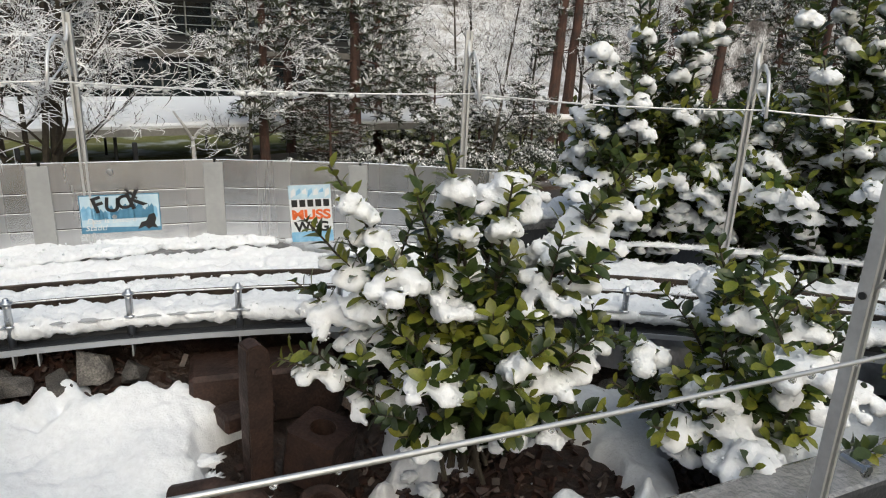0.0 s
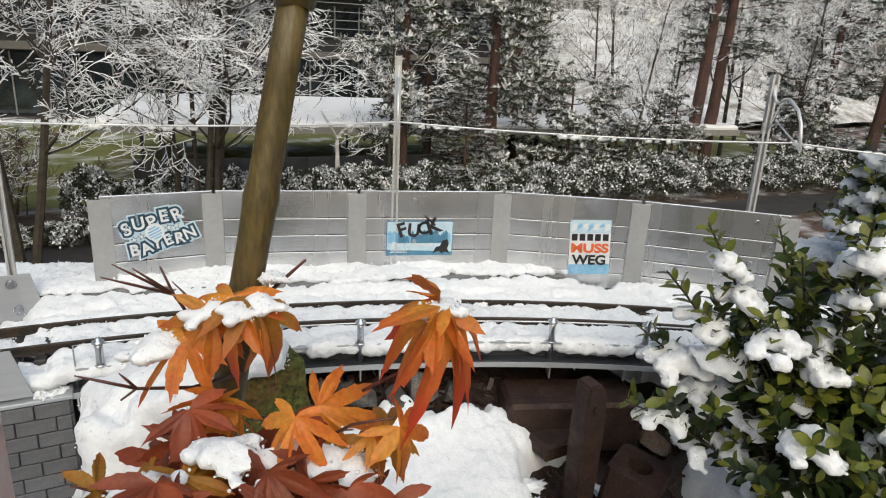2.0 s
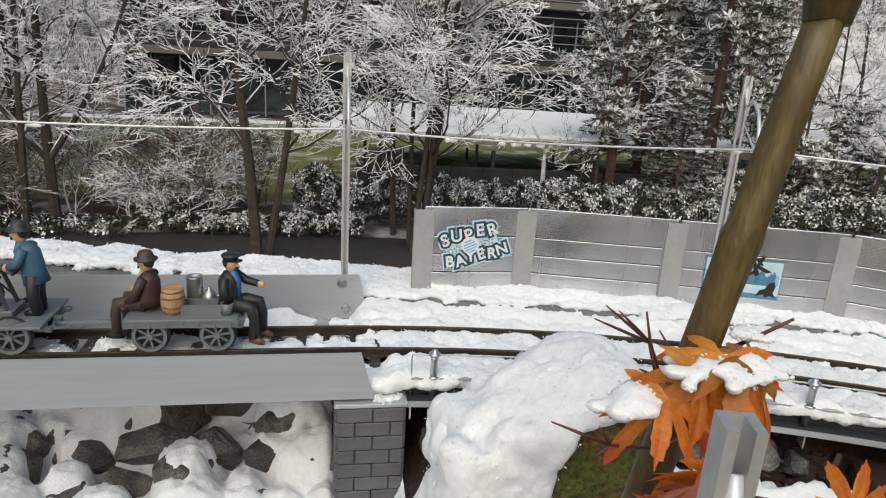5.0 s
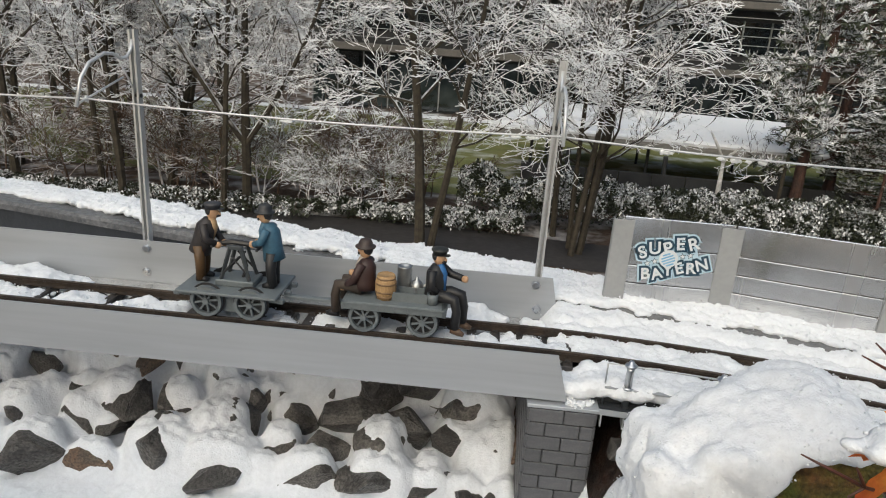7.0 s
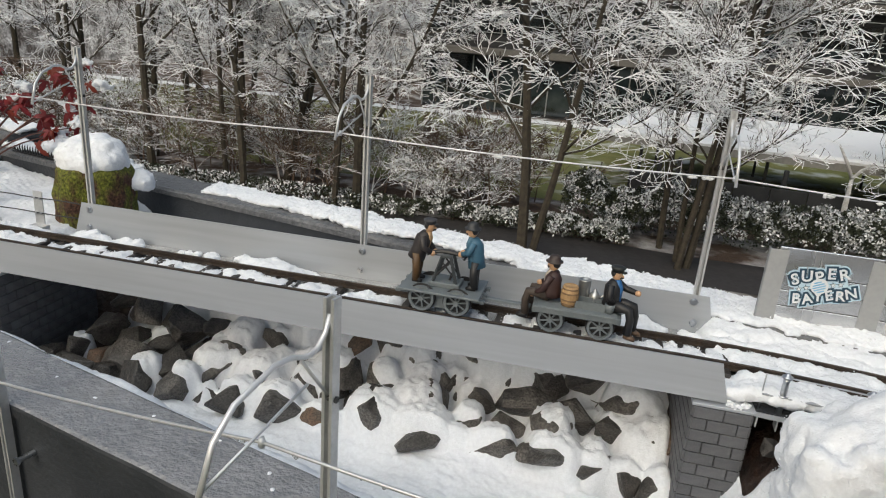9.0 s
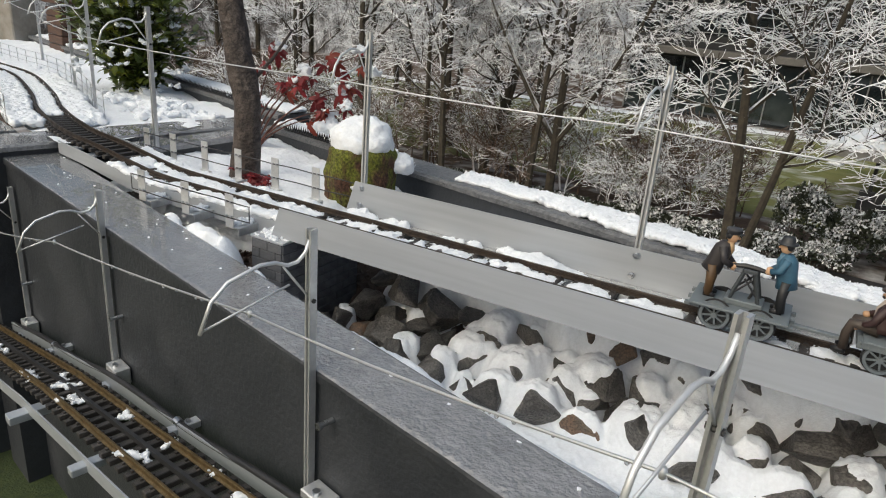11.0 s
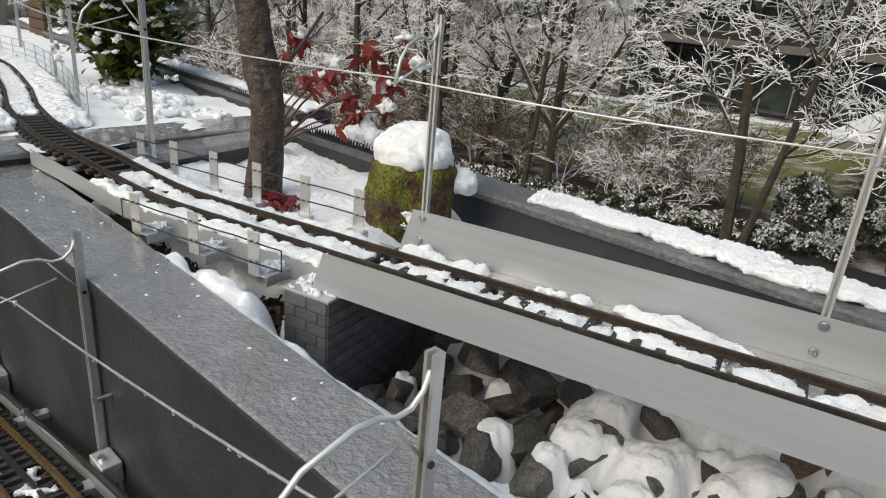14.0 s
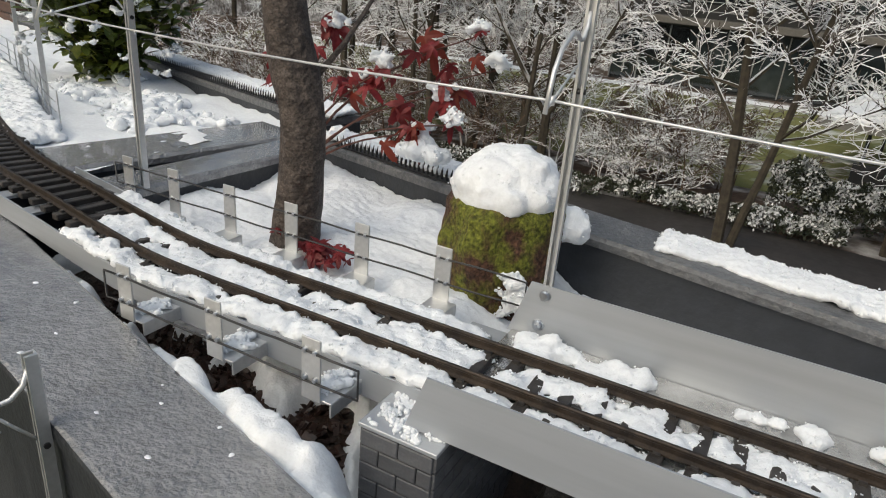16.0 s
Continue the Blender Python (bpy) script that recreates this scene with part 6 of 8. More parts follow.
def boxwood(name, base, tips, seed, leaf, label, singles=0, low=0.25, snow_n=30, snow_r=(0.010, 0.022), young=0.25, twigs=4, dark=0.5, spread=0.30, bare=0.022, load=1.0, apart=0.034):
    """A boxwood shrub: bowed stems from the base to the tips, side twigs, paired leaves and clots of snow."""
    rg2 = random.Random(seed)
    ob = thing(name, Matrix.Translation(base), label, "shrub")
    base = Vector(base)
    fol, spots, made = Foliage(), [], 0
    for tip in tips:
        tip = Vector(tip) - base
        start = Vector((rg2.gauss(0, 0.012), rg2.gauss(0, 0.012), 0))
        bend = Vector((tip.x * 0.25, tip.y * 0.25, tip.z * 0.55)) + Vector((rg2.gauss(0, 0.008), rg2.gauss(0, 0.008), 0))
        axis = [start.lerp(bend, t).lerp(bend.lerp(tip, t), t) for t in np.linspace(0, 1, 12)]
        runs = [(axis, 0.0022, low)]
        for k in range(twigs):
            i = rg2.randint(4, 9)
            d = (axis[i + 1] - axis[i]).normalized()
            side = Vector((rg2.gauss(0, 1), rg2.gauss(0, 1), rg2.uniform(0.2, 1.2))).normalized()
            ln = rg2.uniform(0.025, 0.06) * leaf / 0.016
            end = axis[i] + (d * 0.7 + side * 0.8).normalized() * ln + Vector((0, 0, ln * 0.15))
            runs.append(([axis[i].lerp(end, t) + Vector((0, 0, 0.10 * ln * math.sin(math.pi * t))) for t in np.linspace(0, 1, 6)], 0.0011, 0.1))
        bm = bmesh.new()
        for pts, r, _ in runs:
            tube(bm, pts, [r * (1 - 0.65 * k / (len(pts) - 1)) for k in range(len(pts))], 5)
        part("stem", bm, M_STEM, ob)
        for pts, r, first in runs:
            length = sum((b - a).length for a, b in zip(pts, pts[1:]))
            count = max(3, int(length * (1 - first) / (leaf * 0.42)))
            turn = rg2.uniform(0, 3)
            for c in range(count):
                t = first + (1 - first) * (c + 0.5) / count
                u = t * (len(pts) - 1)
                i = min(int(u), len(pts) - 2)
                p = pts[i].lerp(pts[i + 1], u - i)
                d = (pts[i + 1] - pts[i]).normalized()
                turn += 1.57
                side = d.orthogonal().normalized()
                side.rotate(Matrix.Rotation(turn, 3, d))
                for s in (-1, 1):
                    out = (side * s + d * rg2.uniform(0.5, 1.1) + Vector((0, 0, 0.1))).normalized()
                    m = Matrix.Translation(p) @ aim(out, (d + Vector((0, 0, 0.6))).normalized(), rg2.uniform(-0.5, 0.5))
                    size = leaf * rg2.uniform(0.75, 1.15) * (0.7 if t > 0.93 else 1)
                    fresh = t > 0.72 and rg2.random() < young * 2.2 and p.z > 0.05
                    # low leaves mostly take the darker copy, standing in for shade
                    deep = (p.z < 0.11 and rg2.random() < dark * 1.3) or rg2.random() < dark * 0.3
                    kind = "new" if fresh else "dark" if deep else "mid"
                    if made < singles and t > 0.5 and p.y < 0.02:
                        lf = new("leaf", LEAF_MESH[kind])
                        lf.parent = ob
                        lf.matrix_basis = m @ Matrix.Diagonal((size, size, size, 1))
                        made += 1
                    else:
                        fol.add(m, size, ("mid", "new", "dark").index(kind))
                if t > 0.35 and (p - pts[-1]).length > bare:
                    spots.append((p, d))
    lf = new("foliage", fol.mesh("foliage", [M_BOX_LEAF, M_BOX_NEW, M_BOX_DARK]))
    lf.parent = ob
    tagged(lf, kind="stuff")
    rg2.shuffle(spots)
    spots.sort(key=lambda q: -q[0].z + rg2.uniform(0, spread))
    clots, middles = [], []
    for p, d in spots:
        if len(middles) >= snow_n:
            break
        if all((p - q).length > apart for q, _ in middles):
            middles.append((p, d))
    for m, d in middles:
        reach = rg2.uniform(*snow_r) * (0.55 if d.z > 0.86 else 1.0)
        along = Vector((d.x, d.y, 0))
        along = along.normalized() if along.length > 0.05 else Vector((1, 0, 0))
        across = Vector((-along.y, along.x, 0))
        for k in range(int(9 + 5200 * reach * reach * 4)):
            t, q = rg2.uniform(0, 6.3), math.sqrt(rg2.random())
            o = along * (reach * q * math.cos(t)) + across * (reach * 0.68 * q * math.sin(t))
            e = rg2.uniform(0.0042, 0.0082) * load * (1.1 - 0.35 * q)
            z = m.z + 0.003 + reach * 0.34 * (1 - q * q) * rg2.uniform(0.4, 1.0) - reach * 0.30 * q * q + (d.z * 0.5) * o.dot(along)
            clots.append((m.x + o.x, m.y + o.y, z, e * 1.15, e * 1.15, e * 0.85))
    snow_mass("snow_load", clots, 0.0024, "clots of fresh snow", ob, rough=(0.0045, 0.0045), soft=3, crumbs=2.0, size=(0.0006, 0.0014))
    return ob


def dome(c, rx, ry, z0, z1, n, seed):
    """Tips spread over a rounded crown."""
    rg2 = random.Random(seed)
    out = []
    for k in range(n):
        a = k * 2.39996
        q = math.sqrt((k + 0.5) / n)
        x, y = c[0] + rx * q * math.cos(a), c[1] + ry * q * math.sin(a)
        out.append((x + rg2.gauss(0, 0.01), y + rg2.gauss(0, 0.01), z0 + (z1 - z0) * (1 - q ** 2 * 0.9) + rg2.uniform(-0.03, 0.02)))
    return out


boxwood("boxwood_bush", (0.575, -0.300, -0.12), dome((0.585, -0.305), 0.125, 0.11, -0.04, 0.035, 30, 3) +
        [(0.505, -0.351, 0.163), (0.470, -0.225, 0.090), (0.478, -0.250, 0.135), (0.468, -0.205, 0.035), (0.60, -0.31, 0.15), (0.545, -0.26, 0.13), (0.52, -0.30, 0.12), (0.575, -0.34, 0.13),
         (0.655, -0.385, 0.135), (0.69, -0.37, 0.15), (0.64, -0.30, 0.13), (0.53, -0.34, 0.11), (0.445, -0.225, -0.02), (0.56, -0.40, 0.03), (0.62, -0.40, 0.09), (0.49, -0.31, 0.08)],
        11, 0.0165, "green boxwood bush with young shoots laden with snow", singles=290, snow_n=48, snow_r=(0.020, 0.044), load=1.15, apart=0.033, young=0.36, spread=0.14, bare=0.034, dark=0.8)
boxwood("boxwood_bush", (0.745, -0.445, -0.12), dome((0.735, -0.45), 0.12, 0.10, -0.05, 0.055, 24, 4) + [(0.69, -0.46, 0.075), (0.80, -0.43, 0.07), (0.64, -0.47, 0.01), (0.72, -0.42, 0.085), (0.76, -0.47, 0.07)],
        12, 0.0165, "low green boxwood bush almost covered with snow", snow_n=80, snow_r=(0.022, 0.040), load=1.35, young=0.25, spread=0.12, bare=0.03)
boxwood("boxwood_bush", (0.98, -0.545, -0.12), dome((0.98, -0.545), 0.13, 0.10, -0.06, 0.05, 14, 6), 16, 0.0165, "low green boxwood bush almost covered with snow", snow_n=60, snow_r=(0.022, 0.036), load=1.3, young=0.2)
boxwood("boxwood_bush", (1.03, -0.14, -0.10), dome((1.02, -0.14), 0.19, 0.14, 0.04, 0.19, 42, 5) + [(0.86, -0.16, 0.24), (0.90, -0.17, 0.33), (0.94, -0.17, 0.28), (1.0, -0.20, 0.36), (0.88, -0.2, 0.2), (0.97, -0.16, 0.25), (1.06, -0.19, 0.30), (1.10, -0.16, 0.26)],
        13, 0.0185, "tall dark boxwood bush behind the track with snow on its shoots", snow_n=190, snow_r=(0.015, 0.030), load=1.3, young=0.22, twigs=6, low=0.12, dark=0.6, spread=0.20)
boxwood("boxwood_bush", (1.19, -0.33, -0.10), dome((1.17, -0.33), 0.20, 0.17, 0.06, 0.23, 46, 8) + [(1.10, -0.34, 0.33), (1.17, -0.30, 0.30), (1.24, -0.36, 0.34), (1.12, -0.40, 0.28)] + [(1.08, -0.30, 0.36), (1.14, -0.36, 0.40), (1.2, -0.4, 0.42), (1.3, -0.42, 0.38), (1.04, -0.30, 0.28), (1.02, -0.34, 0.22)],
        14, 0.0185, "tall dark boxwood bush behind the track with snow on its shoots", snow_n=200, snow_r=(0.015, 0.030), load=1.3, young=0.22, twigs=6, low=0.12, dark=0.6, spread=0.20)
boxwood("boxwood_bush", (1.11, -0.235, -0.10), dome((1.09, -0.24), 0.12, 0.10, 0.04, 0.19, 24, 9), 15, 0.0185, "tall dark boxwood bush behind the track with snow on its shoots", snow_n=90, snow_r=(0.015, 0.030), load=1.3,
        young=0.2, twigs=6, low=0.12, dark=0.6, spread=0.20)


# ---- maple in front ----
maple = thing("maple_sapling", Matrix.Translation((0.128, -0.252, -0.12)), "young maple with an olive trunk and orange autumn leaves under snow", "tree")
M0 = Vector((0.128, -0.252, -0.12))


def m_part(name, pts, r, material, sides=12, soft=True, parent=None):
    bm2 = bmesh.new()
    tube(bm2, [Vector(p) - M0 for p in pts], r, sides)
    return part(name, bm2, material, parent or maple, soft=soft)


m_part("trunk", [(0.093, -0.252, -0.12), (0.117, -0.249, 0.0), (0.133, -0.248, 0.081), (0.147, -0.247, 0.150), (0.1506, -0.247, 0.168), (0.1518, -0.247, 0.174), (0.1534, -0.247, 0.182),
                 (0.164, -0.246, 0.235), (0.172, -0.246, 0.275)], [0.0108, 0.0096, 0.0089, 0.0084, 0.0089, 0.0094, 0.0083, 0.0079, 0.0077], M_MAPLE_BARK, 18)
m_part("limb", [(0.172, -0.246, 0.268), (0.190, -0.246, 0.330), (0.215, -0.246, 0.42), (0.23, -0.246, 0.55)], [0.0088, 0.0078, 0.007, 0.006], M_MAPLE_BARK, 14)
m_part("limb", [(0.170, -0.246, 0.268), (0.163, -0.240, 0.335), (0.158, -0.232, 0.43), (0.15, -0.22, 0.56)], [0.0082, 0.007, 0.006, 0.005], M_MAPLE_BARK, 14)
rg = random.Random(31)
TW = [[(0.140, -0.250, 0.085), (0.120, -0.262, 0.105), (0.105, -0.268, 0.135), (0.100, -0.270, 0.150)],
      [(0.140, -0.250, 0.085), (0.118, -0.255, 0.112), (0.112, -0.255, 0.128)],
      [(0.140, -0.252, 0.080), (0.110, -0.275, 0.088), (0.085, -0.285, 0.098), (0.078, -0.288, 0.095)],
      [(0.140, -0.252, 0.088), (0.126, -0.272, 0.115), (0.132, -0.285, 0.120)],
      [(0.142, -0.252, 0.05), (0.165, -0.300, 0.075), (0.195, -0.345, 0.118), (0.205, -0.352, 0.132)],
      [(0.140, -0.255, 0.04), (0.150, -0.310, 0.062), (0.165, -0.350, 0.098), (0.180, -0.362, 0.105)],
      [(0.138, -0.255, 0.03), (0.120, -0.300, 0.060), (0.110, -0.340, 0.090)],
      [(0.138, -0.255, 0.03), (0.100, -0.290, 0.055), (0.070, -0.320, 0.070), (0.058, -0.330, 0.085)],
      [(0.132, -0.255, 0.0), (0.11, -0.30, 0.03), (0.085, -0.335, 0.048)],
      [(0.150, -0.250, 0.120), (0.160, -0.262, 0.135), (0.168, -0.270, 0.146)]]
for k, pts in enumerate(TW):
    m_part("twig", pts, [0.0013 - 0.00028 * i for i in range(len(pts))], M_TWIG, 6)
for k in range(9):
    a = Vector(TW[k % 4][-2])
    d = Vector((rg.uniform(-0.03, -0.005), rg.uniform(-0.01, 0.01), rg.uniform(0.005, 0.03)))
    m_part("twig", [a, a + d * 0.6, a + d], [0.0008, 0.0007, 0.0003], M_TWIG, 6)


def maple_leaf(at, d, size, material, seed, droop=0.55, roll=0.0, parent=maple, origin=M0):
    v, f = lobed_leaf(size, 7, seed, droop * 1.25, 0.75)
    ob2 = new("leaf", raw_mesh("leaf", v, f, material, True))
    ob2.parent = parent
    ob2.matrix_basis = Matrix.Translation(Vector(at) - origin) @ aim(Vector(d), Vector((0, -0.35, 1)).normalized(), roll)
    return ob2


for at, d, size, mt, dr in (((0.203, -0.352, 0.148), (0.50, -0.30, -0.62), 0.050, M_MAPLE_ORANGE, 0.9), ((0.202, -0.352, 0.146), (-0.80, -0.25, -0.30), 0.034, M_MAPLE_ORANGE, 0.7),
                            ((0.206, -0.350, 0.147), (0.9, 0.1, -0.35), 0.036, M_MAPLE_ORANGE, 0.8), ((0.130, -0.283, 0.136), (-0.4, -0.5, -0.75), 0.036, M_MAPLE_ORANGE, 0.6),
                            ((0.134, -0.285, 0.136), (0.8, -0.3, -0.45), 0.036, M_MAPLE_YELLOW, 0.7), ((0.108, -0.284, 0.118), (-0.8, -0.2, -0.3), 0.030, M_MAPLE_ORANGE, 0.6),
                            ((0.143, -0.284, 0.128), (0.5, -0.4, -0.8), 0.030, M_MAPLE_YELLOW, 0.5), ((0.120, -0.284, 0.130), (-0.1, -0.5, -0.9), 0.032, M_MAPLE_ORANGE, 0.5),
                            ((0.182, -0.362, 0.100), (0.4, -0.3, -0.75), 0.027, M_MAPLE_ORANGE, 0.5), ((0.172, -0.356, 0.095), (0.7, -0.2, -0.6), 0.022, M_MAPLE_ORANGE, 0.5)):
    maple_leaf(at, d, size, mt, rg.randint(0, 99), dr, rg.uniform(-0.3, 0.3))
for k in range(120):
    c = Vector((0.118, -0.346, 0.064)) + Vector((rg.gauss(0, 0.030), rg.gauss(0, 0.020), rg.gauss(0, 0.022)))
    d = Vector((rg.gauss(0, 0.7), rg.gauss(-0.3, 0.5), rg.uniform(-1.3, -0.1)))
    maple_leaf(c, d, rg.uniform(0.019, 0.032), rg.choice((M_MAPLE_RED, M_MAPLE_ORANGE, M_MAPLE_RED, M_MAPLE_RED, M_MAPLE_YELLOW)), k, rg.uniform(0.4, 1.1), rg.uniform(-0.8, 0.8))
clots = []
for x, y, z, a, b in ((0.125, -0.287, 0.138, 0.018, 0.008), (0.140, -0.285, 0.138, 0.012, 0.007), (0.112, -0.346, 0.100, 0.018, 0.009), (0.140, -0.350, 0.095, 0.018, 0.010), (0.084, -0.343, 0.090, 0.013, 0.009),
                      (0.207, -0.352, 0.151, 0.009, 0.007), (0.163, -0.352, 0.086, 0.012, 0.008), (0.100, -0.276, 0.120, 0.012, 0.011), (0.155, -0.262, 0.140, 0.006, 0.006), (0.125, -0.362, 0.080, 0.012, 0.007)):
    for k in range(26):
        e = b * rg.uniform(0.26, 0.50)
        o = Vector((rg.gauss(0, a * 0.5), rg.gauss(0, a * 0.4), 0))
        clots.append((x - M0.x + o.x, y - M0.y + o.y, z - M0.z - 0.003 - o.length * 0.35, e * 1.4, e * 1.3, e * 0.8))
snow_mass("snow_load", clots, 0.0019, "soft snow on leaves", maple, rough=(0.003, 0.0025), soft=3, crumbs=3.0, size=(0.0004, 0.0010))

# ---- tree and crimson maple in the left planter ----
trunk = gnarled("trunk", (-1.200, 0.222, -0.085), [(0, 1.35, 0, 0), (0.05, 1.08, 0.006, 0), (0.12, 0.96, 0.012, 0), (0.17, 0.98, 0.014, 0), (0.21, 1.06, 0.006, 0), (0.26, 0.94, -0.008, 0), (0.34, 0.90, -0.022, 0), (0.75, 0.82, -0.062, -0.004)], 0.0245, M_BARK, "", "", 7.7, 30, 50, 0.10, 0.03)
garden_tree = thing("garden_tree", Matrix.Translation(trunk.location), "garden tree with a dark grey-brown trunk in the planter", "tree")
trunk.location = (0, 0, 0)
trunk.parent = garden_tree
bm = bmesh.new()
tube(bm, [(0.016, 0.004, 0.19), (0.036, 0.02, 0.215), (0.05, 0.05, 0.25), (0.06, 0.09, 0.30)], [0.0045, 0.0035, 0.003, 0.002], 8)
part("limb", bm, M_BARK, garden_tree, soft=True)
snow_mass("snow_patch", heap((0.032, 0.006, 0.165), (0.012, 0.012, 0.03), 26, 0.009, 8) + heap((0.02, -0.004, 0.0), (0.05, 0.04, 0.012), 40, 0.012, 9), 0.0028, "snow stuck to the bark", garden_tree, rough=(0.004, 0.003))
red = thing("crimson_maple", Matrix.Translation((-1.365, 0.405, -0.075)), "small crimson-leaved maple carrying snow", "tree")
R0 = Vector((-1.365, 0.405, -0.075))
RT = [(-1.40, 0.42, 0.125), (-1.36, 0.41, 0.07), (-1.28, 0.40, 0.165), (-1.25, 0.41, 0.10), (-1.20, 0.40, 0.125), (-1.09, 0.42, 0.175), (-1.06, 0.43, 0.14), (-1.15, 0.41, 0.05), (-1.10, 0.40, 0.07), (-1.13, 0.42, 0.10)]
fol = Foliage()
RV, RF = lobed_leaf(1.0, 5, 3, 0.8, 0.3)
RV = np.array(RV)
clots = []
for tip in RT:
    tip = Vector(tip) - R0
    mid = Vector((tip.x * 0.22, tip.y * 0.3, tip.z * 0.55 + 0.03)) + Vector((rg.gauss(0, 0.01), 0, rg.gauss(0, 0.01)))
    pts = [Vector((0, 0, 0)).lerp(mid, t).lerp(mid.lerp(tip, t), t) for t in np.linspace(0, 1, 8)]
    bm = bmesh.new()
    tube(bm, pts, [0.0026 - 0.00024 * i for i in range(8)], 6)
    part("branch", bm, M_TWIG, red, soft=True)
    for k in range(6):
        p = pts[rg.randint(6, 7)] + Vector((rg.gauss(0, 0.012), rg.gauss(0, 0.010), rg.gauss(0.0, 0.010)))
        d = Vector((rg.gauss(0, 0.7), rg.gauss(-0.2, 0.5), rg.uniform(-1.3, 0.2)))
        fol.add(Matrix.Translation(p) @ aim(d, Vector((0, -0.3, 1)).normalized(), rg.uniform(-1, 1)), rg.uniform(0.019, 0.030), 0 if rg.random() < 0.8 else 1, RV, RF)
    clots.append(tip)
lf = new("foliage", fol.mesh("foliage", [M_MAPLE_CRIMSON, M_MAPLE_RED]))
lf.parent = red
tagged(lf, kind="stuff")
heaps = heap(Vector((-1.14, 0.40, 0.025)) - R0, (0.028, 0.018, 0.018), 26, 0.011, 3)
for p in clots:
    for k in range(11):
        e = rg.uniform(0.0035, 0.0068)
        heaps.append((p.x + rg.gauss(0, 0.009), p.y + rg.gauss(0, 0.007), p.z + 0.008 + rg.gauss(0, 0.005), e, e, e * 0.8))
snow_mass("snow_load", heaps, 0.0028, "clots of snow", red, rough=(0.004, 0.003), soft=2)
bm = bmesh.new()
for k in range(26):
    x, y = rg.gauss(-1.13, 0.02), rg.gauss(0.19, 0.008)
    v, f = lobed_leaf(rg.uniform(0.012, 0.02), 5, k, 0.5)
    m = Matrix.Translation((x, y, -0.045 + rg.uniform(0, 0.016))) @ Euler((rg.uniform(-0.6, 0.6), rg.uniform(-0.6, 0.6), rg.uniform(0, 6.3))).to_matrix().to_4x4()
    vs = [bm.verts.new(m @ Vector(p)) for p in v]
    for q in f:
        bm.faces.new([vs[i] for i in q])
solid("fallen_leaves", bm, M_MAPLE_CRIMSON, "fallen crimson leaves on the snow", "leaves", kind="stuff")

# ---- second planter ----
def second_height(x, y):
    return -0.026 + 0.012 * noise.noise(Vector((x * 9, y * 9, 1))) + 0.006 * noise.noise(Vector((x * 30, y * 30, 2)))


grid_sheet("planter_snow", np.linspace(-3.6, -1.50, 150), np.linspace(0, 1, 60), lambda x: 0.082 - 0.2725 * (x + 1.60), lambda x: 0.56 - 0.2857 * (x + 1.43), second_height,
           M_SNOW, "snow filling the second planter", "snow", "stuff")
rg = random.Random(19)
clots = []
for k in range(46):
    x = rg.uniform(-2.05, -1.56)
    y = 0.082 - 0.2725 * (x + 1.60) + rg.uniform(0.26, 0.42)
    for c in range(7):
        e = rg.uniform(0.006, 0.013)
        clots.append((x + rg.gauss(0, 0.014), y + rg.gauss(0, 0.012), second_height(x, y) + rg.uniform(0.0, 0.010), e, e, e * 0.8))
snow_mass("snow_heap", clots, 0.0034, "lumpy snow over low plants in the second planter", rough=(0.006, 0.004), soft=2, crumbs=4, size=(0.001, 0.0022))
laurel = thing("laurel_bush", Matrix.Translation((-2.02, 0.60, -0.04)), "dense dark green laurel bush dusted with snow", "shrub")
fol = Foliage()
bm = bmesh.new()
rg = random.Random(77)
for k in range(60):
    a, q = k * 2.4, math.sqrt((k + 0.5) / 60)
    tip = Vector((0.185 * q * math.cos(a), 0.165 * q * math.sin(a), 0.40 * (1 - 0.45 * q * q) + rg.uniform(-0.06, 0.05)))
    pts = [Vector((tip.x * 0.6 * t + tip.x * 0.4 * t * t, tip.y * 0.6 * t + tip.y * 0.4 * t * t, tip.z * t)) for t in np.linspace(0, 1, 10)]
    tube(bm, pts, [0.003 - 0.00025 * i for i in range(10)], 5)
    for c in range(52):
        t = rg.uniform(0.12, 1.0)
        p = pts[0].lerp(pts[-1], t) + Vector((rg.gauss(0, 0.02), rg.gauss(0, 0.02), rg.gauss(0, 0.012)))
        d = Vector((p.x * 3 + rg.gauss(0, 0.5), p.y * 3 + rg.gauss(0, 0.5), rg.uniform(-0.3, 0.9)))
        fol.add(Matrix.Translation(p) @ aim(d, Vector((0, 0, 1)), rg.uniform(-0.6, 0.6)), rg.uniform(0.024, 0.036), 0 if rg.random() < 0.85 else 1)
part("stem", bm, M_STEM, laurel, kind="stuff")
lf = new("foliage", fol.mesh("foliage", [M_LAUREL, M_BOX_NEW]))
lf.parent = laurel
tagged(lf, kind="stuff")
clots = []
for i in range(90):
    a, q = i * 2.4, math.sqrt((i + 0.5) / 90)
    c = (0.165 * q * math.cos(a), 0.15 * q * math.sin(a), 0.38 * (1 - 0.75 * q * q) + rg.uniform(-0.05, 0.03))
    for k in range(5):
        e = rg.uniform(0.003, 0.0065)
        clots.append((c[0] + rg.gauss(0, 0.009), c[1] + rg.gauss(0, 0.009), c[2] + rg.gauss(0, 0.004), e * 1.3, e * 1.3, e))
snow_mass("snow_load", clots, 0.003, "small clots of snow", laurel, rough=(0.003, 0.003))

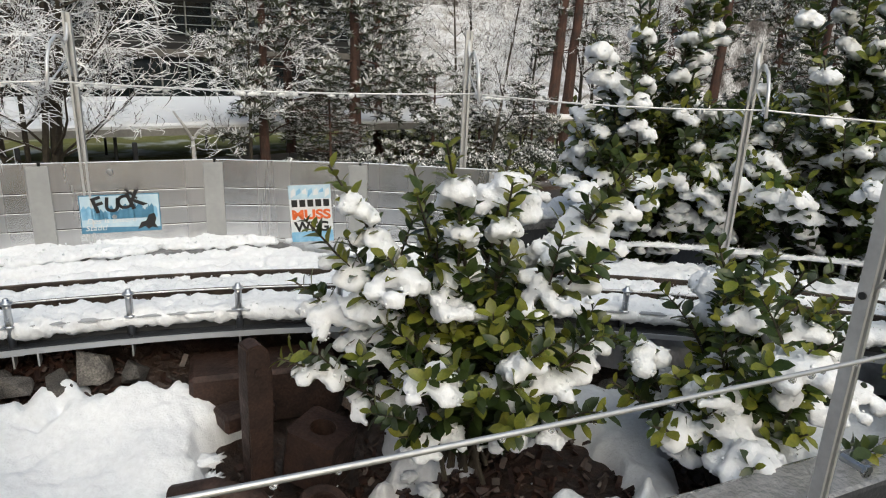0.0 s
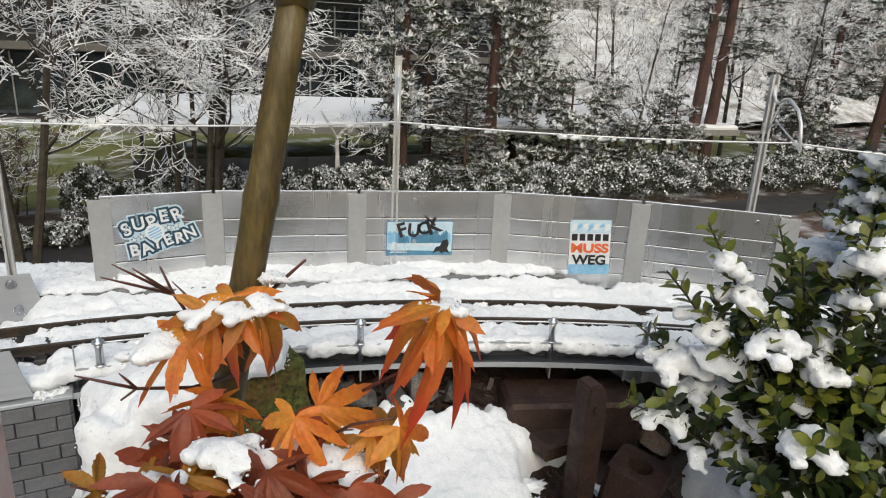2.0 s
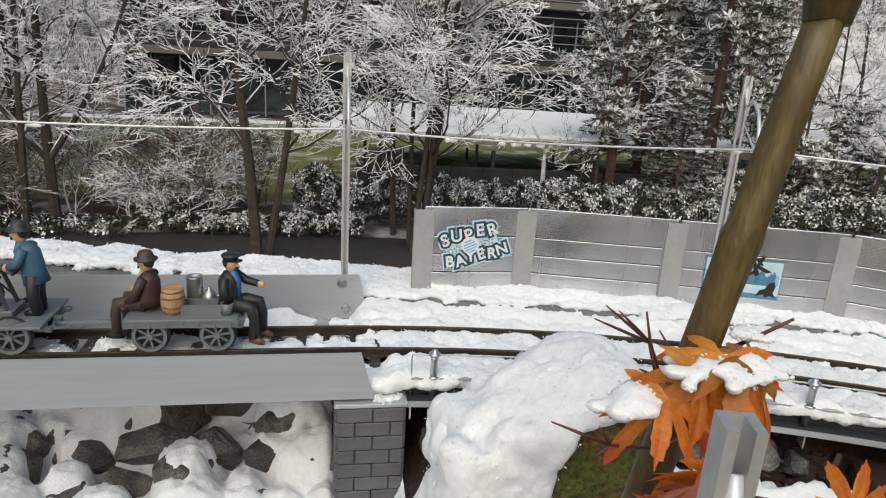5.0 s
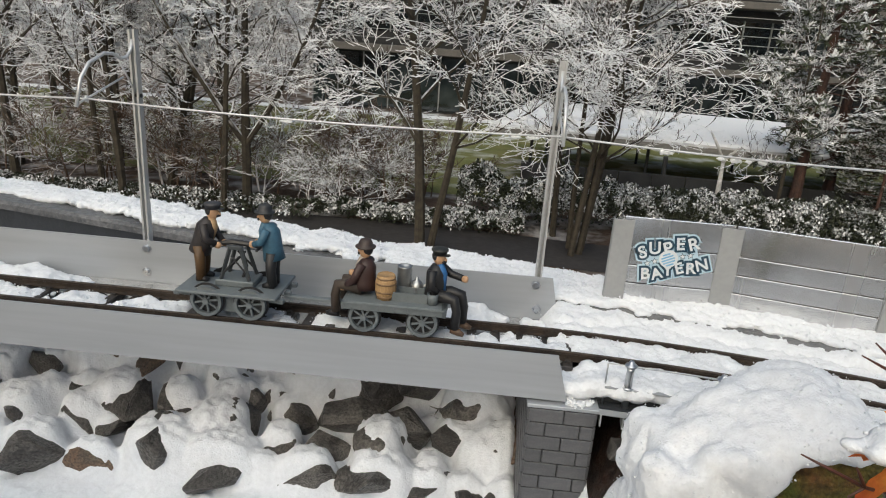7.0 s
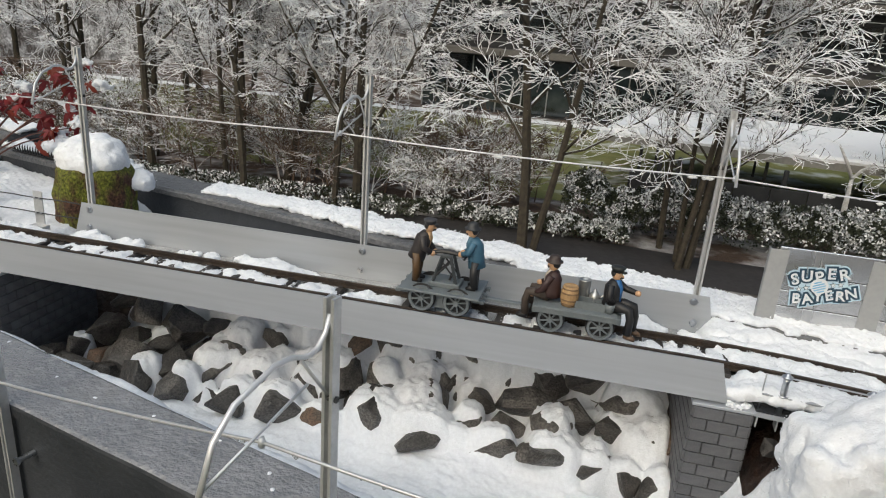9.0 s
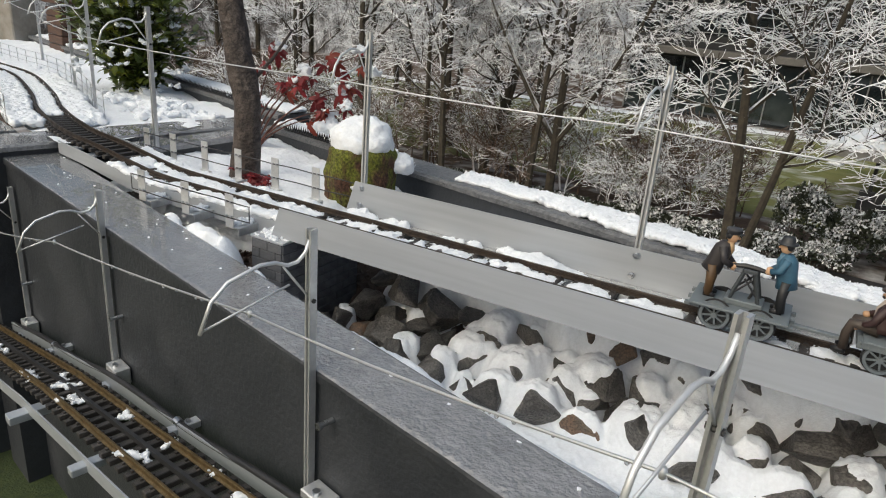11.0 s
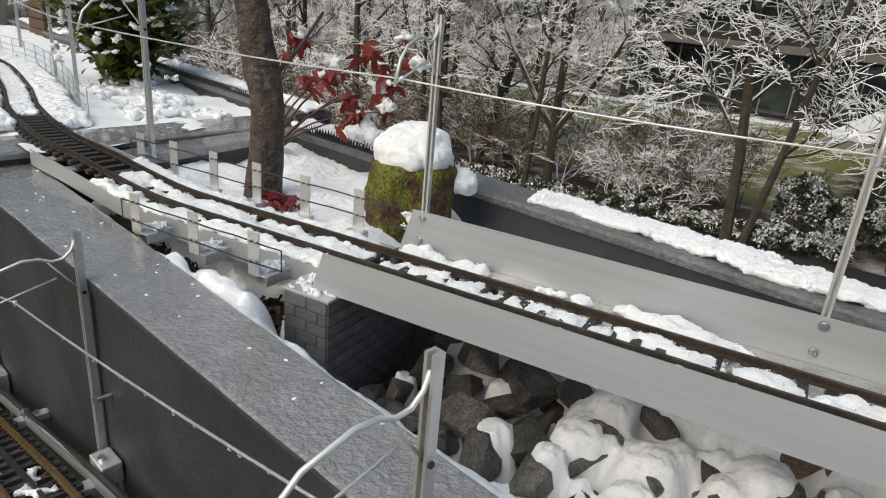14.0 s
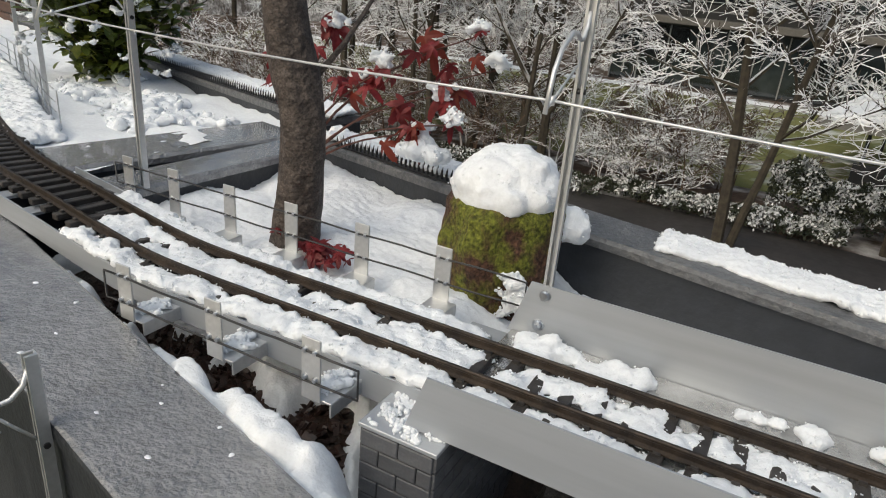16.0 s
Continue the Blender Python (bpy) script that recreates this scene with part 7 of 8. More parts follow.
tray_ob = thing("track_tray", Matrix(), "snow-filled aluminium tray carrying the model track", "track tray", kind="structure")
tl = [(p, h) for p, h, _ in TRACK_FINE if -3.8 < p.x < -1.70]
bm = bmesh.new()
sweep(bm, tl, [(-0.095, -0.040), (0.095, -0.040), (0.095, -0.030), (0.0935, -0.030), (0.0935, -0.0385), (-0.0935, -0.0385), (-0.0935, -0.030), (-0.095, -0.030)])
part("tray", bm, M_ALU, tray_ob)
path_snow("tray_snow", -3.75, -1.66, -0.090, -0.029, -0.0385, 0.020, 0.98, 21.1, "smooth snow in the track tray", step=0.011)
path_snow("tray_snow", -3.75, -1.74, -0.020, 0.020, -0.033, 0.0105, 0.92, 22.1, "snow between the rails", step=0.006)
path_snow("tray_snow", -3.75, -1.66, 0.029, 0.090, -0.0385, 0.022, 0.98, 23.1, "smooth snow in the track tray", step=0.011)
for side in (-0.094, 0.094):
    fence = thing("wire_fence", Matrix(), "low silver wire fence along the track tray", "fence", kind="structure")
    for k, x in enumerate(np.linspace(-3.7, -1.71, 26)):
        p, h = on_track(x, side)
        bm = bmesh.new()
        cyl(bm, p + Vector((0, 0, -0.036)), p + Vector((0, 0, 0.020)), 0.0011, 6)
        part("post", bm, M_ZINC, fence)
    for z in (0.019, 0.0, -0.015):
        bm = bmesh.new()
        tube(bm, [p + Vector((-math.sin(h) * side, math.cos(h) * side, z)) for p, h in tl[2:-1]], 0.0008, 5)
        part("rod", bm, M_ZINC, fence)


def spikes(name, a, b, z):
    """A strip of black plastic spikes."""
    bm2 = bmesh.new()
    a, b = Vector((*a, z)), Vector((*b, z))
    n = int((b - a).length / 0.0085)
    d = (b - a).normalized()
    s = Vector((-d.y, d.x, 0))
    box(bm2, ((b - a).length, 0.016, 0.0025), (a + b) / 2, Matrix((d, s, Vector((0, 0, 1)))).transposed())
    for k in range(n):
        for row in (-0.004, 0.004):
            p = a + d * (k + 0.5) * 0.0085 + s * row
            cyl(bm2, p, p + Vector((0, 0, 0.014)) + s * row * 0.6, 0.0028, 4, 0.0003)
    return solid(name, bm2, M_DARK, "strip of black plastic spikes on the wall", "spike strip", kind="stuff")


def fs(x):
    return 0.56 - 0.2857 * (x + 1.43)


spikes("spike_strip", (-2.35, fs(-2.35) + 0.008), (-1.50, fs(-1.50) + 0.008), 0.0)
spikes("spike_strip", (-1.34, far_in(-1.34) + 0.012), (-1.04, far_in(-1.04) + 0.012), -0.014)
wall_snow("wall_snow", -3.5, -1.42, fs, 0.022, 0.088, -0.002, 0.015, 0.9, 5.3, "soft snow along the far wall")
wall_snow("wall_snow", -1.40, -1.03, far_in, 0.026, 0.078, -0.016, 0.015, 0.9, 6.3, "soft snow along the far wall")
M_BOARD = mat("brown_boards", (0.10, 0.05, 0.03), (0.06, 0.032, 0.022), 20, rough=0.6, stretch=(1, 1, 6), fine=0.2)
hut = thing("wooden_box", Matrix.Translation((-3.12, 1.10, -0.04)) @ Matrix.Rotation(-0.25, 4, "Z"), "small brown slatted wooden box in the snow", "box")
for k in range(5):
    bm = bmesh.new()
    box(bm, (0.17, 0.12, 0.034), (0, 0, 0.02 + k * 0.037), bevel=0.003)
    part("slat", bm, M_BOARD, hut)
bm = bmesh.new()
box(bm, (0.19, 0.14, 0.014), (0, 0, 0.208), bevel=0.003)
part("lid", bm, M_BOARD, hut)
bm = bmesh.new()
box(bm, (0.14, 0.12, 0.26), (-3.62, 1.16, 0.09), bevel=0.006)
solid("stone_post", bm, mat("grey_stone", (0.22, 0.20, 0.17), (0.30, 0.28, 0.25), 20, rough=0.8, bump=0.4, bump_scale=60), "square pale stone post in the snow", "post")


# ---- drops and ice on the wires ----
M_DROP = bpy.data.materials.new("water_drop")
M_DROP.use_nodes = True
pb = M_DROP.node_tree.nodes["Principled BSDF"]
pb.inputs["Base Color"].default_value, pb.inputs["Roughness"].default_value, pb.inputs["IOR"].default_value = (0.95, 0.97, 1, 1), 0.04, 1.33
pb.inputs["Transmission Weight"].default_value = 0.85
rg = random.Random(4)
bm = bmesh.new()
for k in range(150):
    i = rg.randint(0, len(upper_wire) - 2)
    p = upper_wire[i].lerp(upper_wire[i + 1], rg.random())
    if p.x > -0.30 and rg.random() < 0.5:
        for c in range(3):
            lump(bm, p + Vector((rg.uniform(-0.008, 0.008), 0, -0.0022)), (rg.uniform(0.002, 0.005), 0.0011, rg.uniform(0.0012, 0.0026)), k + c * 0.3, 0.5, 2.5, 2, -2)
solid("wire_ice", bm, M_WET_SNOW, "crusts of ice hanging on the wire", "ice", kind="stuff", soft=True)
bm = bmesh.new()
for line, n in ((upper_wire, 120), (low_wire_line, 110)):
    for k in range(n):
        i = rg.randint(0, len(line) - 2)
        p = line[i].lerp(line[i + 1], rg.random())
        if line is low_wire_line or p.x < 0.0:
            r = rg.uniform(0.0007, 0.0016)
            lump(bm, p + Vector((0, 0, -r * 0.9)), (r, r, r * 1.2), k, 0.05, 1, 2, -2)
solid("water_drops", bm, M_DROP, "clear water drops hanging from the wires", "water drops", kind="stuff", soft=True)
bm = bmesh.new()
for k in range(34):
    x = rg.uniform(-1.5, 0.3)
    y = near_out(x) + (near_in(x) - near_out(x)) * rg.uniform(0.08, 0.92)
    lump(bm, (x, y, -0.0432), (rg.uniform(0.001, 0.003), rg.uniform(0.001, 0.0025), 0.0009), k, 0.4, 2.5, 2, -0.3)
solid("snow_crumbs", bm, M_SNOW, "tiny crumbs of snow on the coping", "snow", kind="stuff", soft=True)
clots = []
for k in range(85):
    i = rg.randint(0, len(low_line) - 2)
    p = low_line[i].lerp(low_line[i + 1], rg.random()) + LOW_N * rg.uniform(-0.034, 0.034)
    for c in range(rg.randint(3, 9)):
        e = rg.uniform(0.002, 0.0048)
        clots.append((p.x + rg.gauss(0, 0.006), p.y + rg.gauss(0, 0.004), p.z - 0.008 + rg.uniform(0, 0.003), e * 1.2, e * 1.2, e * 0.8))
snow_mass("track_snow", clots, 0.0019, "melting clots of snow on the rack track", rough=(0.002, 0.002), soft=1, crumbs=4, size=(0.0006, 0.0014))


# ---- far ground, road and buildings ----
GROUND = -5.2
M_GROUND = snowed("leaf_litter", (0.055, 0.035, 0.024), (0.10, 0.065, 0.045), 1.3, 1.48, 1.85, bump=0.8, bump_scale=6, patch=0.9)
M_ROAD = mat("wet_asphalt", (0.028, 0.026, 0.026), (0.043, 0.039, 0.039), 0.8, rough=0.55, rough2=0.8, fine=0.2)
M_GRASS = snowed("winter_grass", (0.12, 0.135, 0.035), (0.18, 0.175, 0.06), 0.9, 1.52, 1.85, bump=0.8, bump_scale=8, patch=0.7)
bm = bmesh.new()
bmesh.ops.create_grid(bm, x_segments=40, y_segments=40, size=1, matrix=Matrix.Translation((0, 0, GROUND)) @ Matrix.Diagonal((1500, 1500, 1, 1)))
ob = new("ground", finish(bm, "ground", M_GROUND))
tagged(ob, "brown leaf-covered ground with patches of snow", "ground", kind="structure")


def strip(name, a, b, w0, w1, z, material, label, category):
    """A level strip from a to b, w0 to w1 across."""
    a, b = Vector((*a, 0)), Vector((*b, 0))
    d = (b - a).normalized()
    s = Vector((-d.y, d.x, 0))
    bm = bmesh.new()
    n = 30
    rows = []
    for i in range(n + 1):
        p = a + (b - a) * i / n
        wob = 0.12 * math.sin(i * 1.9) + 0.08 * math.sin(i * 4.3)
        rows.append([bm.verts.new(p + s * (w0 + wob) + Vector((0, 0, z))), bm.verts.new(p + s * (w1 + wob) + Vector((0, 0, z)))])
    for r, q in zip(rows, rows[1:]):
        bm.faces.new((r[0], q[0], q[1], r[1]))
    ob = new(name, finish(bm, name, material))
    return tagged(ob, label, category, kind="structure")


strip("road", (-40, 18.6), (40, 14.6), -1.15, 1.15, GROUND + 0.02, M_ROAD, "wet dark asphalt road between trees", "road")
strip("grass", (-40, 30.5), (40, 30.5), -8.6, 10.6, GROUND + 0.015, M_GRASS, "winter grass with thin snow", "grass")
strip("path", (-40, 41.9), (40, 41.9), -0.7, 0.9, GROUND + 0.03, M_FAR_SNOW, "snow-covered path along the office building", "path")
bm = bmesh.new()
M_FAR = mat("far_winter_wood", (0.11, 0.10, 0.096), (0.60, 0.61, 0.63), 0.9, rough=1.0, fine=0.6, contrast=(0.42, 0.62), stretch=(1, 1, 0.6))
verts = []
for k in range(41):
    a = radians(-20 + 220 * k / 40)
    verts.append((70 * math.cos(a), 70 * math.sin(a)))
for (a, b), (c, d) in zip(verts, verts[1:]):
    bm.faces.new([bm.verts.new(p) for p in ((a, b, GROUND - 1), (c, d, GROUND - 1), (c, d, 16), (a, b, 16))])
bmesh.ops.remove_doubles(bm, verts=bm.verts, dist=0.01)
ob = new("backdrop", finish(bm, "backdrop", M_FAR))
tagged(ob, "distant grey and white winter wood", "backdrop", kind="structure")

# ---- office building and canopy ----
M_FACADE = mat("dark_facade", (0.020, 0.021, 0.023), (0.036, 0.038, 0.041), 1.5, rough=0.5, rough2=0.7, fine=0.1)
# lighter patches in the base colour stand for reflections on the panes
M_GLASS = mat("dark_window_glass", (0.010, 0.015, 0.018), (0.05, 0.065, 0.07), 0.35, rough=0.05, rough2=0.12, spec=0.8, contrast=(0.45, 0.75))
M_SLAB = mat("pale_concrete", (0.30, 0.29, 0.27), (0.22, 0.215, 0.20), 1.2, rough=0.8, fine=0.1)
M_EDGE = mat("grey_brown_floor_edge", (0.135, 0.125, 0.115), (0.105, 0.10, 0.092), 1.2, rough=0.7, fine=0.1)
M_FRAME = mat("light_window_frame", (0.30, 0.31, 0.31), (0.24, 0.25, 0.25), 2, rough=0.5)
canopy = thing("canopy_shelter", Matrix.Translation((-0.25, 24.1, GROUND)) @ Matrix.Rotation(radians(-9), 4, "Z"), "long flat canopy roof under thick snow on slim posts", "shelter")
bm = bmesh.new()
rings(bm, [[(x, 0, z), (26, 0, z), (26, 9.0, z), (x + w, 9.0, z)] for x, w, z in ((0, 0.3, 1.92), (0, 0.3, 2.16))])
part("roof", bm, M_SLAB, canopy)
bm = bmesh.new()
rings(bm, [[(x, y, z), (25.9, y, z), (25.9, 8.9 - y, z + 0.1), (x + 0.4, 8.9 - y, z + 0.1)] for x, y, z in ((0.04, 0.04, 2.164), (0.02, 0.02, 2.25), (0.16, 0.14, 2.34))])
part("snow_cover", bm, M_FAR_SNOW, canopy, "smooth snow on the roof")
for x in np.arange(1.5, 26, 4.2):
    for y in (0.8, 8.0):
        bm = bmesh.new()
        cyl(bm, (x, y, 0), (x, y, 1.92), 0.06, 10)
        part("post", bm, M_FACADE, canopy)
low_fence = thing("board_fence", Matrix.Translation((0.9, 21.6, GROUND)) @ Matrix.Rotation(radians(-4), 4, "Z"), "low dark board fence between the lawn and the hedge", "fence")
for k in range(12):
    bm = bmesh.new()
    box(bm, (1.04, 0.06, 1.42), (0.53 + k * 1.06, 0, 0.71), bevel=0.01)
    part("board", bm, M_FACADE, low_fence)
for x in (0.9, 1.5, 4.6, 8.1, 11.6):
    bm = bmesh.new()
    box(bm, (0.14, 0.14, 2.0), (x, 0.11, 1.0), bevel=0.02)
    part("post", bm, M_FACADE, low_fence)
office = thing("office_building", Matrix.Translation((-12.4, 43.0, GROUND)), "dark glass office building with grey floor edges and louvres", "building")
bm = bmesh.new()
box(bm, (44, 12, 12.4), (22, 7.4, 6.2))
part("wall", bm, M_FACADE, office)
for z in (3.95, 7.9, 11.9):
    bm = bmesh.new()
    box(bm, (44.6, 2.0, 0.42), (22, 0.7, z), bevel=0.04)
    part("floor_edge", bm, M_EDGE, office, "grey-brown concrete floor edge")
for z, hgt in ((0.15, 3.4), (5.0, 2.0), (9.0, 2.0)):
    for i in range(26):
        x = 0.85 + i * 1.69
        bm = bmesh.new()
        box(bm, (1.58, 0.06, hgt), (x, 1.36, z + hgt / 2))
        win = part("window", bm, M_GLASS, office, "dark window pane")
        bm = bmesh.new()
        box(bm, (0.07, 0.16, hgt + 0.1), (x - 0.845, 1.33, z + hgt / 2))
        part("mullion", bm, M_FRAME, win)
for k in range(14):
    bm = bmesh.new()
    box(bm, (44, 0.14, 0.045), (22, -0.1, 4.6 + k * 0.52), bevel=0.01)
    part("louvre", bm, M_FRAME, office, "pale horizontal louvre")

verts, faces = [], []
for i in range(41):
    for j in range(17):
        x, y = 27 + i * 1.4, 33 + j * 1.2
        verts.append((x, y, GROUND + 0.6 + 0.40 * (y - 33) * ease(x, 26, 38) + 0.5 * noise.noise(Vector((x * 0.2, y * 0.2, 1)))))
for i in range(40):
    for j in range(16):
        q = i * 17 + j
        faces.append((q, q + 17, q + 18, q + 1))
M_SLOPE = mat("patchy_snow_slope", (0.22, 0.20, 0.18), (0.66, 0.67, 0.69), 0.7, rough=0.9, fine=0.3, contrast=(0.36, 0.58))
ob = new("snow_slope", raw_mesh("snow_slope", verts, faces, M_SLOPE, True))
tagged(ob, "snow-covered slope behind the pines", "slope", kind="structure")

# ---- bare trees ----
M_FAR_BARK = snowed("snowy_bark", (0.030, 0.025, 0.019), (0.062, 0.052, 0.036), 6, 0.74, 1.02, bump=0.5, bump_scale=25, patch=1.6)
M_FAR_TWIG = snowed("frosted_twig", (0.055, 0.042, 0.035), (0.09, 0.072, 0.06), 6, 0.42, 0.74, bump=0.0001, bump_scale=25, patch=2.2)
M_PINE_BARK = mat("red_pine_bark", (0.10, 0.052, 0.040), (0.05, 0.034, 0.030), 5, rough=0.9, bump=0.8, bump_scale=14, stretch=(1, 1, 0.4), fine=0.3)
M_NEEDLE = mat("pine_needles", (0.030, 0.042, 0.020), (0.060, 0.072, 0.040), 3, rough=0.7, fine=0.2)
M_HEDGE = mat("dark_hedge_leaf", (0.012, 0.018, 0.009), (0.030, 0.036, 0.016), 3, rough=0.6, fine=0.3)
M_DUSTED = mat("snow_dusted_leaf", (0.22, 0.235, 0.23), (0.40, 0.415, 0.42), 3, rough=0.8, fine=0.3)
M_BRUSH = snowed("brown_brush", (0.075, 0.045, 0.030), (0.125, 0.082, 0.056), 3, 0.98, 1.35, bump=0.0001, bump_scale=25, patch=1.2)


class Wood:
    """Tapered sticks collected into one mesh."""

    def __init__(self):
        self.v, self.f, self.i, self.n = [], [], [], 0

    def stick(self, a, b, r0, r1, sides, idx):
        d = (b - a).normalized()
        s = d.cross(Vector((0, 0, 1)))
        s = Vector((1, 0, 0)) if s.length < 0.05 else s.normalized()
        u = s.cross(d)
        off = math.pi / 2 if sides == 3 else math.pi / sides
        for p, r in ((a, r0), (b, r1)):
            for k in range(sides):
                t = off + 2 * math.pi * k / sides
                self.v.append(p + s * (r * math.cos(t)) + u * (r * math.sin(t)))
        for k in range(sides):
            self.f.append((self.n + k, self.n + (k + 1) % sides, self.n + sides + (k + 1) % sides, self.n + sides + k))
            self.i.append(idx)
        self.n += 2 * sides

    def grow(self, rg2, p, d, length, r, level, plan, fork=None):
        n, kids, ratio, spread, first, lift, wander = plan[level]
        step = length / n
        pts = []
        for k in range(n):
            d = (d + Vector((rg2.gauss(0, wander), rg2.gauss(0, wander), rg2.gauss(0, wander * 0.7) + lift))).normalized()
            q = p + d * step
            ra, rb = r * (1 - 0.72 * k / n), r * (1 - 0.72 * (k + 1) / n)
            self.stick(p, q, max(ra, 0.0095), max(rb, 0.0075), 7 if level == 0 else 4 if level == 1 else 3, 0 if level < 2 else 1)
            p = q
            pts.append((p, d, rb))
        if fork and level == 0:
            for side, hgt, size in fork:
                base, dd, rb = pts[min(n - 1, int(hgt * n))]
                out = (Vector((side, rg2.uniform(-0.2, 0.2), 0)) + dd).normalized()
                self.grow(rg2, base, out, length * size, rb * 0.75, 0, [(n, int(kids * 0.6), ratio, spread, 0.25, 0.05, wander)] + plan[1:])
        if level + 1 < len(plan):
            for c in range(kids):
                t = first + (1 - first) * (c + rg2.random()) / kids
                k = min(n - 1, int(t * n))
                base, dd, rb = pts[k]
                side = dd.orthogonal().normalized()
                side.rotate(Matrix.Rotation(rg2.uniform(0, 6.3), 3, dd))
                if level > 0:
                    side.z *= 0.8
                sp = spread * rg2.uniform(0.75, 1.2)
                out = (dd * math.cos(sp) + side * math.sin(sp)).normalized()
                self.grow(rg2, base, out, length * ratio * rg2.uniform(0.6, 1.25) * (1 - 0.35 * t), min(rb * 0.8, r * (1 - 0.7 * t) * (0.46 if level == 0 else 0.52)), level + 1, plan)


def bare_tree_mesh(seed, height, r, plan, fork=None):
    w = Wood()
    w.grow(random.Random(seed), Vector((0, 0, -0.1)), Vector((0, 0, 1)), height, r, 0, plan, fork)
    return w


# each level: steps, branches, their length, their angle, where they begin, lift, wander
PLAN = [(10, 14, 0.42, 1.0, 0.22, 0.0, 0.016), (8, 9, 0.50, 0.80, 0.12, 0.035, 0.15), (5, 6, 0.55, 0.80, 0.1, -0.01, 0.18), (3, 4, 0.62, 0.75, 0.1, -0.02, 0.16), (2, 0, 0, 0, 0, 0.0, 0.15)]
SLIM = [(10, 14, 0.34, 0.90, 0.20, 0.0, 0.016), (7, 9, 0.50, 0.80, 0.12, 0.02, 0.15), (5, 5, 0.55, 0.80, 0.1, -0.01, 0.18), (3, 4, 0.62, 0.75, 0.1, -0.02, 0.16), (2, 0, 0, 0, 0, 0.0, 0.15)]
SHRUB_PLAN = [(4, 7, 0.8, 0.7, 0.0, 0.02, 0.10), (4, 7, 0.6, 0.7, 0.1, 0.0, 0.17), (3, 5, 0.6, 0.7, 0.1, -0.03, 0.17), (2, 0, 0, 0, 0, -0.05, 0.17)]
TREES = []
for s, (hgt, r, plan, fork) in enumerate(((9.5, 0.145, PLAN, None), (9.0, 0.10, SLIM, None), (10.0, 0.12, PLAN, ((0.5, 0.35, 0.5),)), (8.5, 0.085, SLIM, None), (10.0, 0.15, PLAN, ((0.75, 0.18, 0.55), (-0.8, 0.18, 0.5))))):
    w = bare_tree_mesh(40 + s, hgt, r, plan, fork)
    ob = thing("bare_tree", Matrix.Translation((0, 60 + s, GROUND)), "leafless tree with snow along every branch", "tree", "bare trees beyond the parapet")
    for nm, idx, mt in (("trunk", 0, M_FAR_BARK), ("crown", 1, M_FAR_TWIG)):
        fs2 = [f for f, k in zip(w.f, w.i) if k == idx]
        used = sorted({v for f in fs2 for v in f})
        back = {v: i for i, v in enumerate(used)}
        o = new(nm, raw_mesh(nm, [w.v[v] for v in used], [[back[v] for v in f] for f in fs2], mt))
        o.parent = ob
        tagged(o, "snow-lined twigs" if idx else "", kind="stuff" if idx else "")
    TREES.append(ob)
SHRUBS = []
for s in range(3):
    w = bare_tree_mesh(70 + s, 1.9, 0.03, SHRUB_PLAN)
    SHRUBS.append(raw_mesh("brush", w.v, w.f, M_BRUSH if s < 2 else M_FAR_TWIG))
rg = random.Random(8)


def tree_at(k, x, y, scale=1.0, lean=0.0, turn=None):
    """Sets a tree, leaning by that angle along x."""
    m = Matrix.Translation((x, y, GROUND)) @ Matrix.Rotation(lean, 4, "Y") @ Matrix.Rotation(rg.uniform(0, 6.3) if turn is None else turn, 4, "Z")
    ob2 = copy_thing(TREES[k], m)
    ob2.scale = (scale, scale, scale)
    return ob2


for k, x, y, sc, lean, *turn in ((0, -1.70, 15.5, 1.0, -0.02), (1, -1.46, 15.65, 1.05, 0.16), (3, 2.2, 16.3, 1.1, 0.07), (1, 2.42, 16.5, 1.0, 0.09), (3, 1.85, 18.0, 1.1, -0.06),
                          (3, 2.2, 16.9, 0.95, -0.02), (1, 2.5, 16.8, 0.95, 0.10), (4, -7.1, 18.0, 1.0, 0.02, 0.0), (1, -7.6, 17.5, 1.0, 0.04), (2, -10.75, 17.8, 1.0, -0.04),
                          (1, -12.1, 19.0, 1.0, -0.04), (0, -10.2, 19.5, 0.9, 0.24), (3, -8.05, 18.8, 1.15, 0.0), (0, -11.85, 19.6, 1.0, 0.07), (1, -10.6, 21.0, 1.0, 0.22),
                          (0, -14.6, 18.6, 1.0, 0.0), (2, -16.2, 21.0, 1.1, 0.03), (1, -18.6, 19.6, 1.1, 0.0), (2, -13.6, 23.4, 1.1, 0.05), (3, -20.5, 22.0, 1.3, 0.0),
                          (2, -22.5, 25.0, 1.2, 0.0), (0, -17.5, 26.0, 1.2, 0.0), (1, -25.0, 21.5, 1.2, 0.0), (3, -15.0, 29.5, 1.2, 0.0), (2, -28.0, 27.0, 1.3, 0.0),
                          (0, -21.5, 31.0, 1.2, 0.0), (1, -30.0, 22.5, 1.3, 0.0), (2, -26.0, 34.0, 1.3, 0.0), (0, -18.0, 36.0, 1.2, 0.0), (0, -24.0, 18.6, 1.0, 0.0),
                          (3, 18.0, 25.0, 1.2, 0.0), (2, 29.0, 24.0, 1.0, 0.0), (1, 17.4, 18.4, 0.8, 0.2), (3, 26.4, 18.5, 1.0, 0.1), (1, 32.0, 21.0, 1.0, -0.1), (3, 8.6, 19.9, 0.8, 0.0), (0, 24.5, 27.5, 0.9, 0.0), (2, 31.0, 30.0, 0.9, 0.0), (1, 27.5, 26.5, 0.9, 0.1), (0, 36.0, 29.0, 0.9, 0.0), (1, 21.0, 24.5, 0.9, -0.1), (3, 34.0, 25.0, 1.0, 0.1)):
    tree_at(k, x, y, sc, lean, *turn)
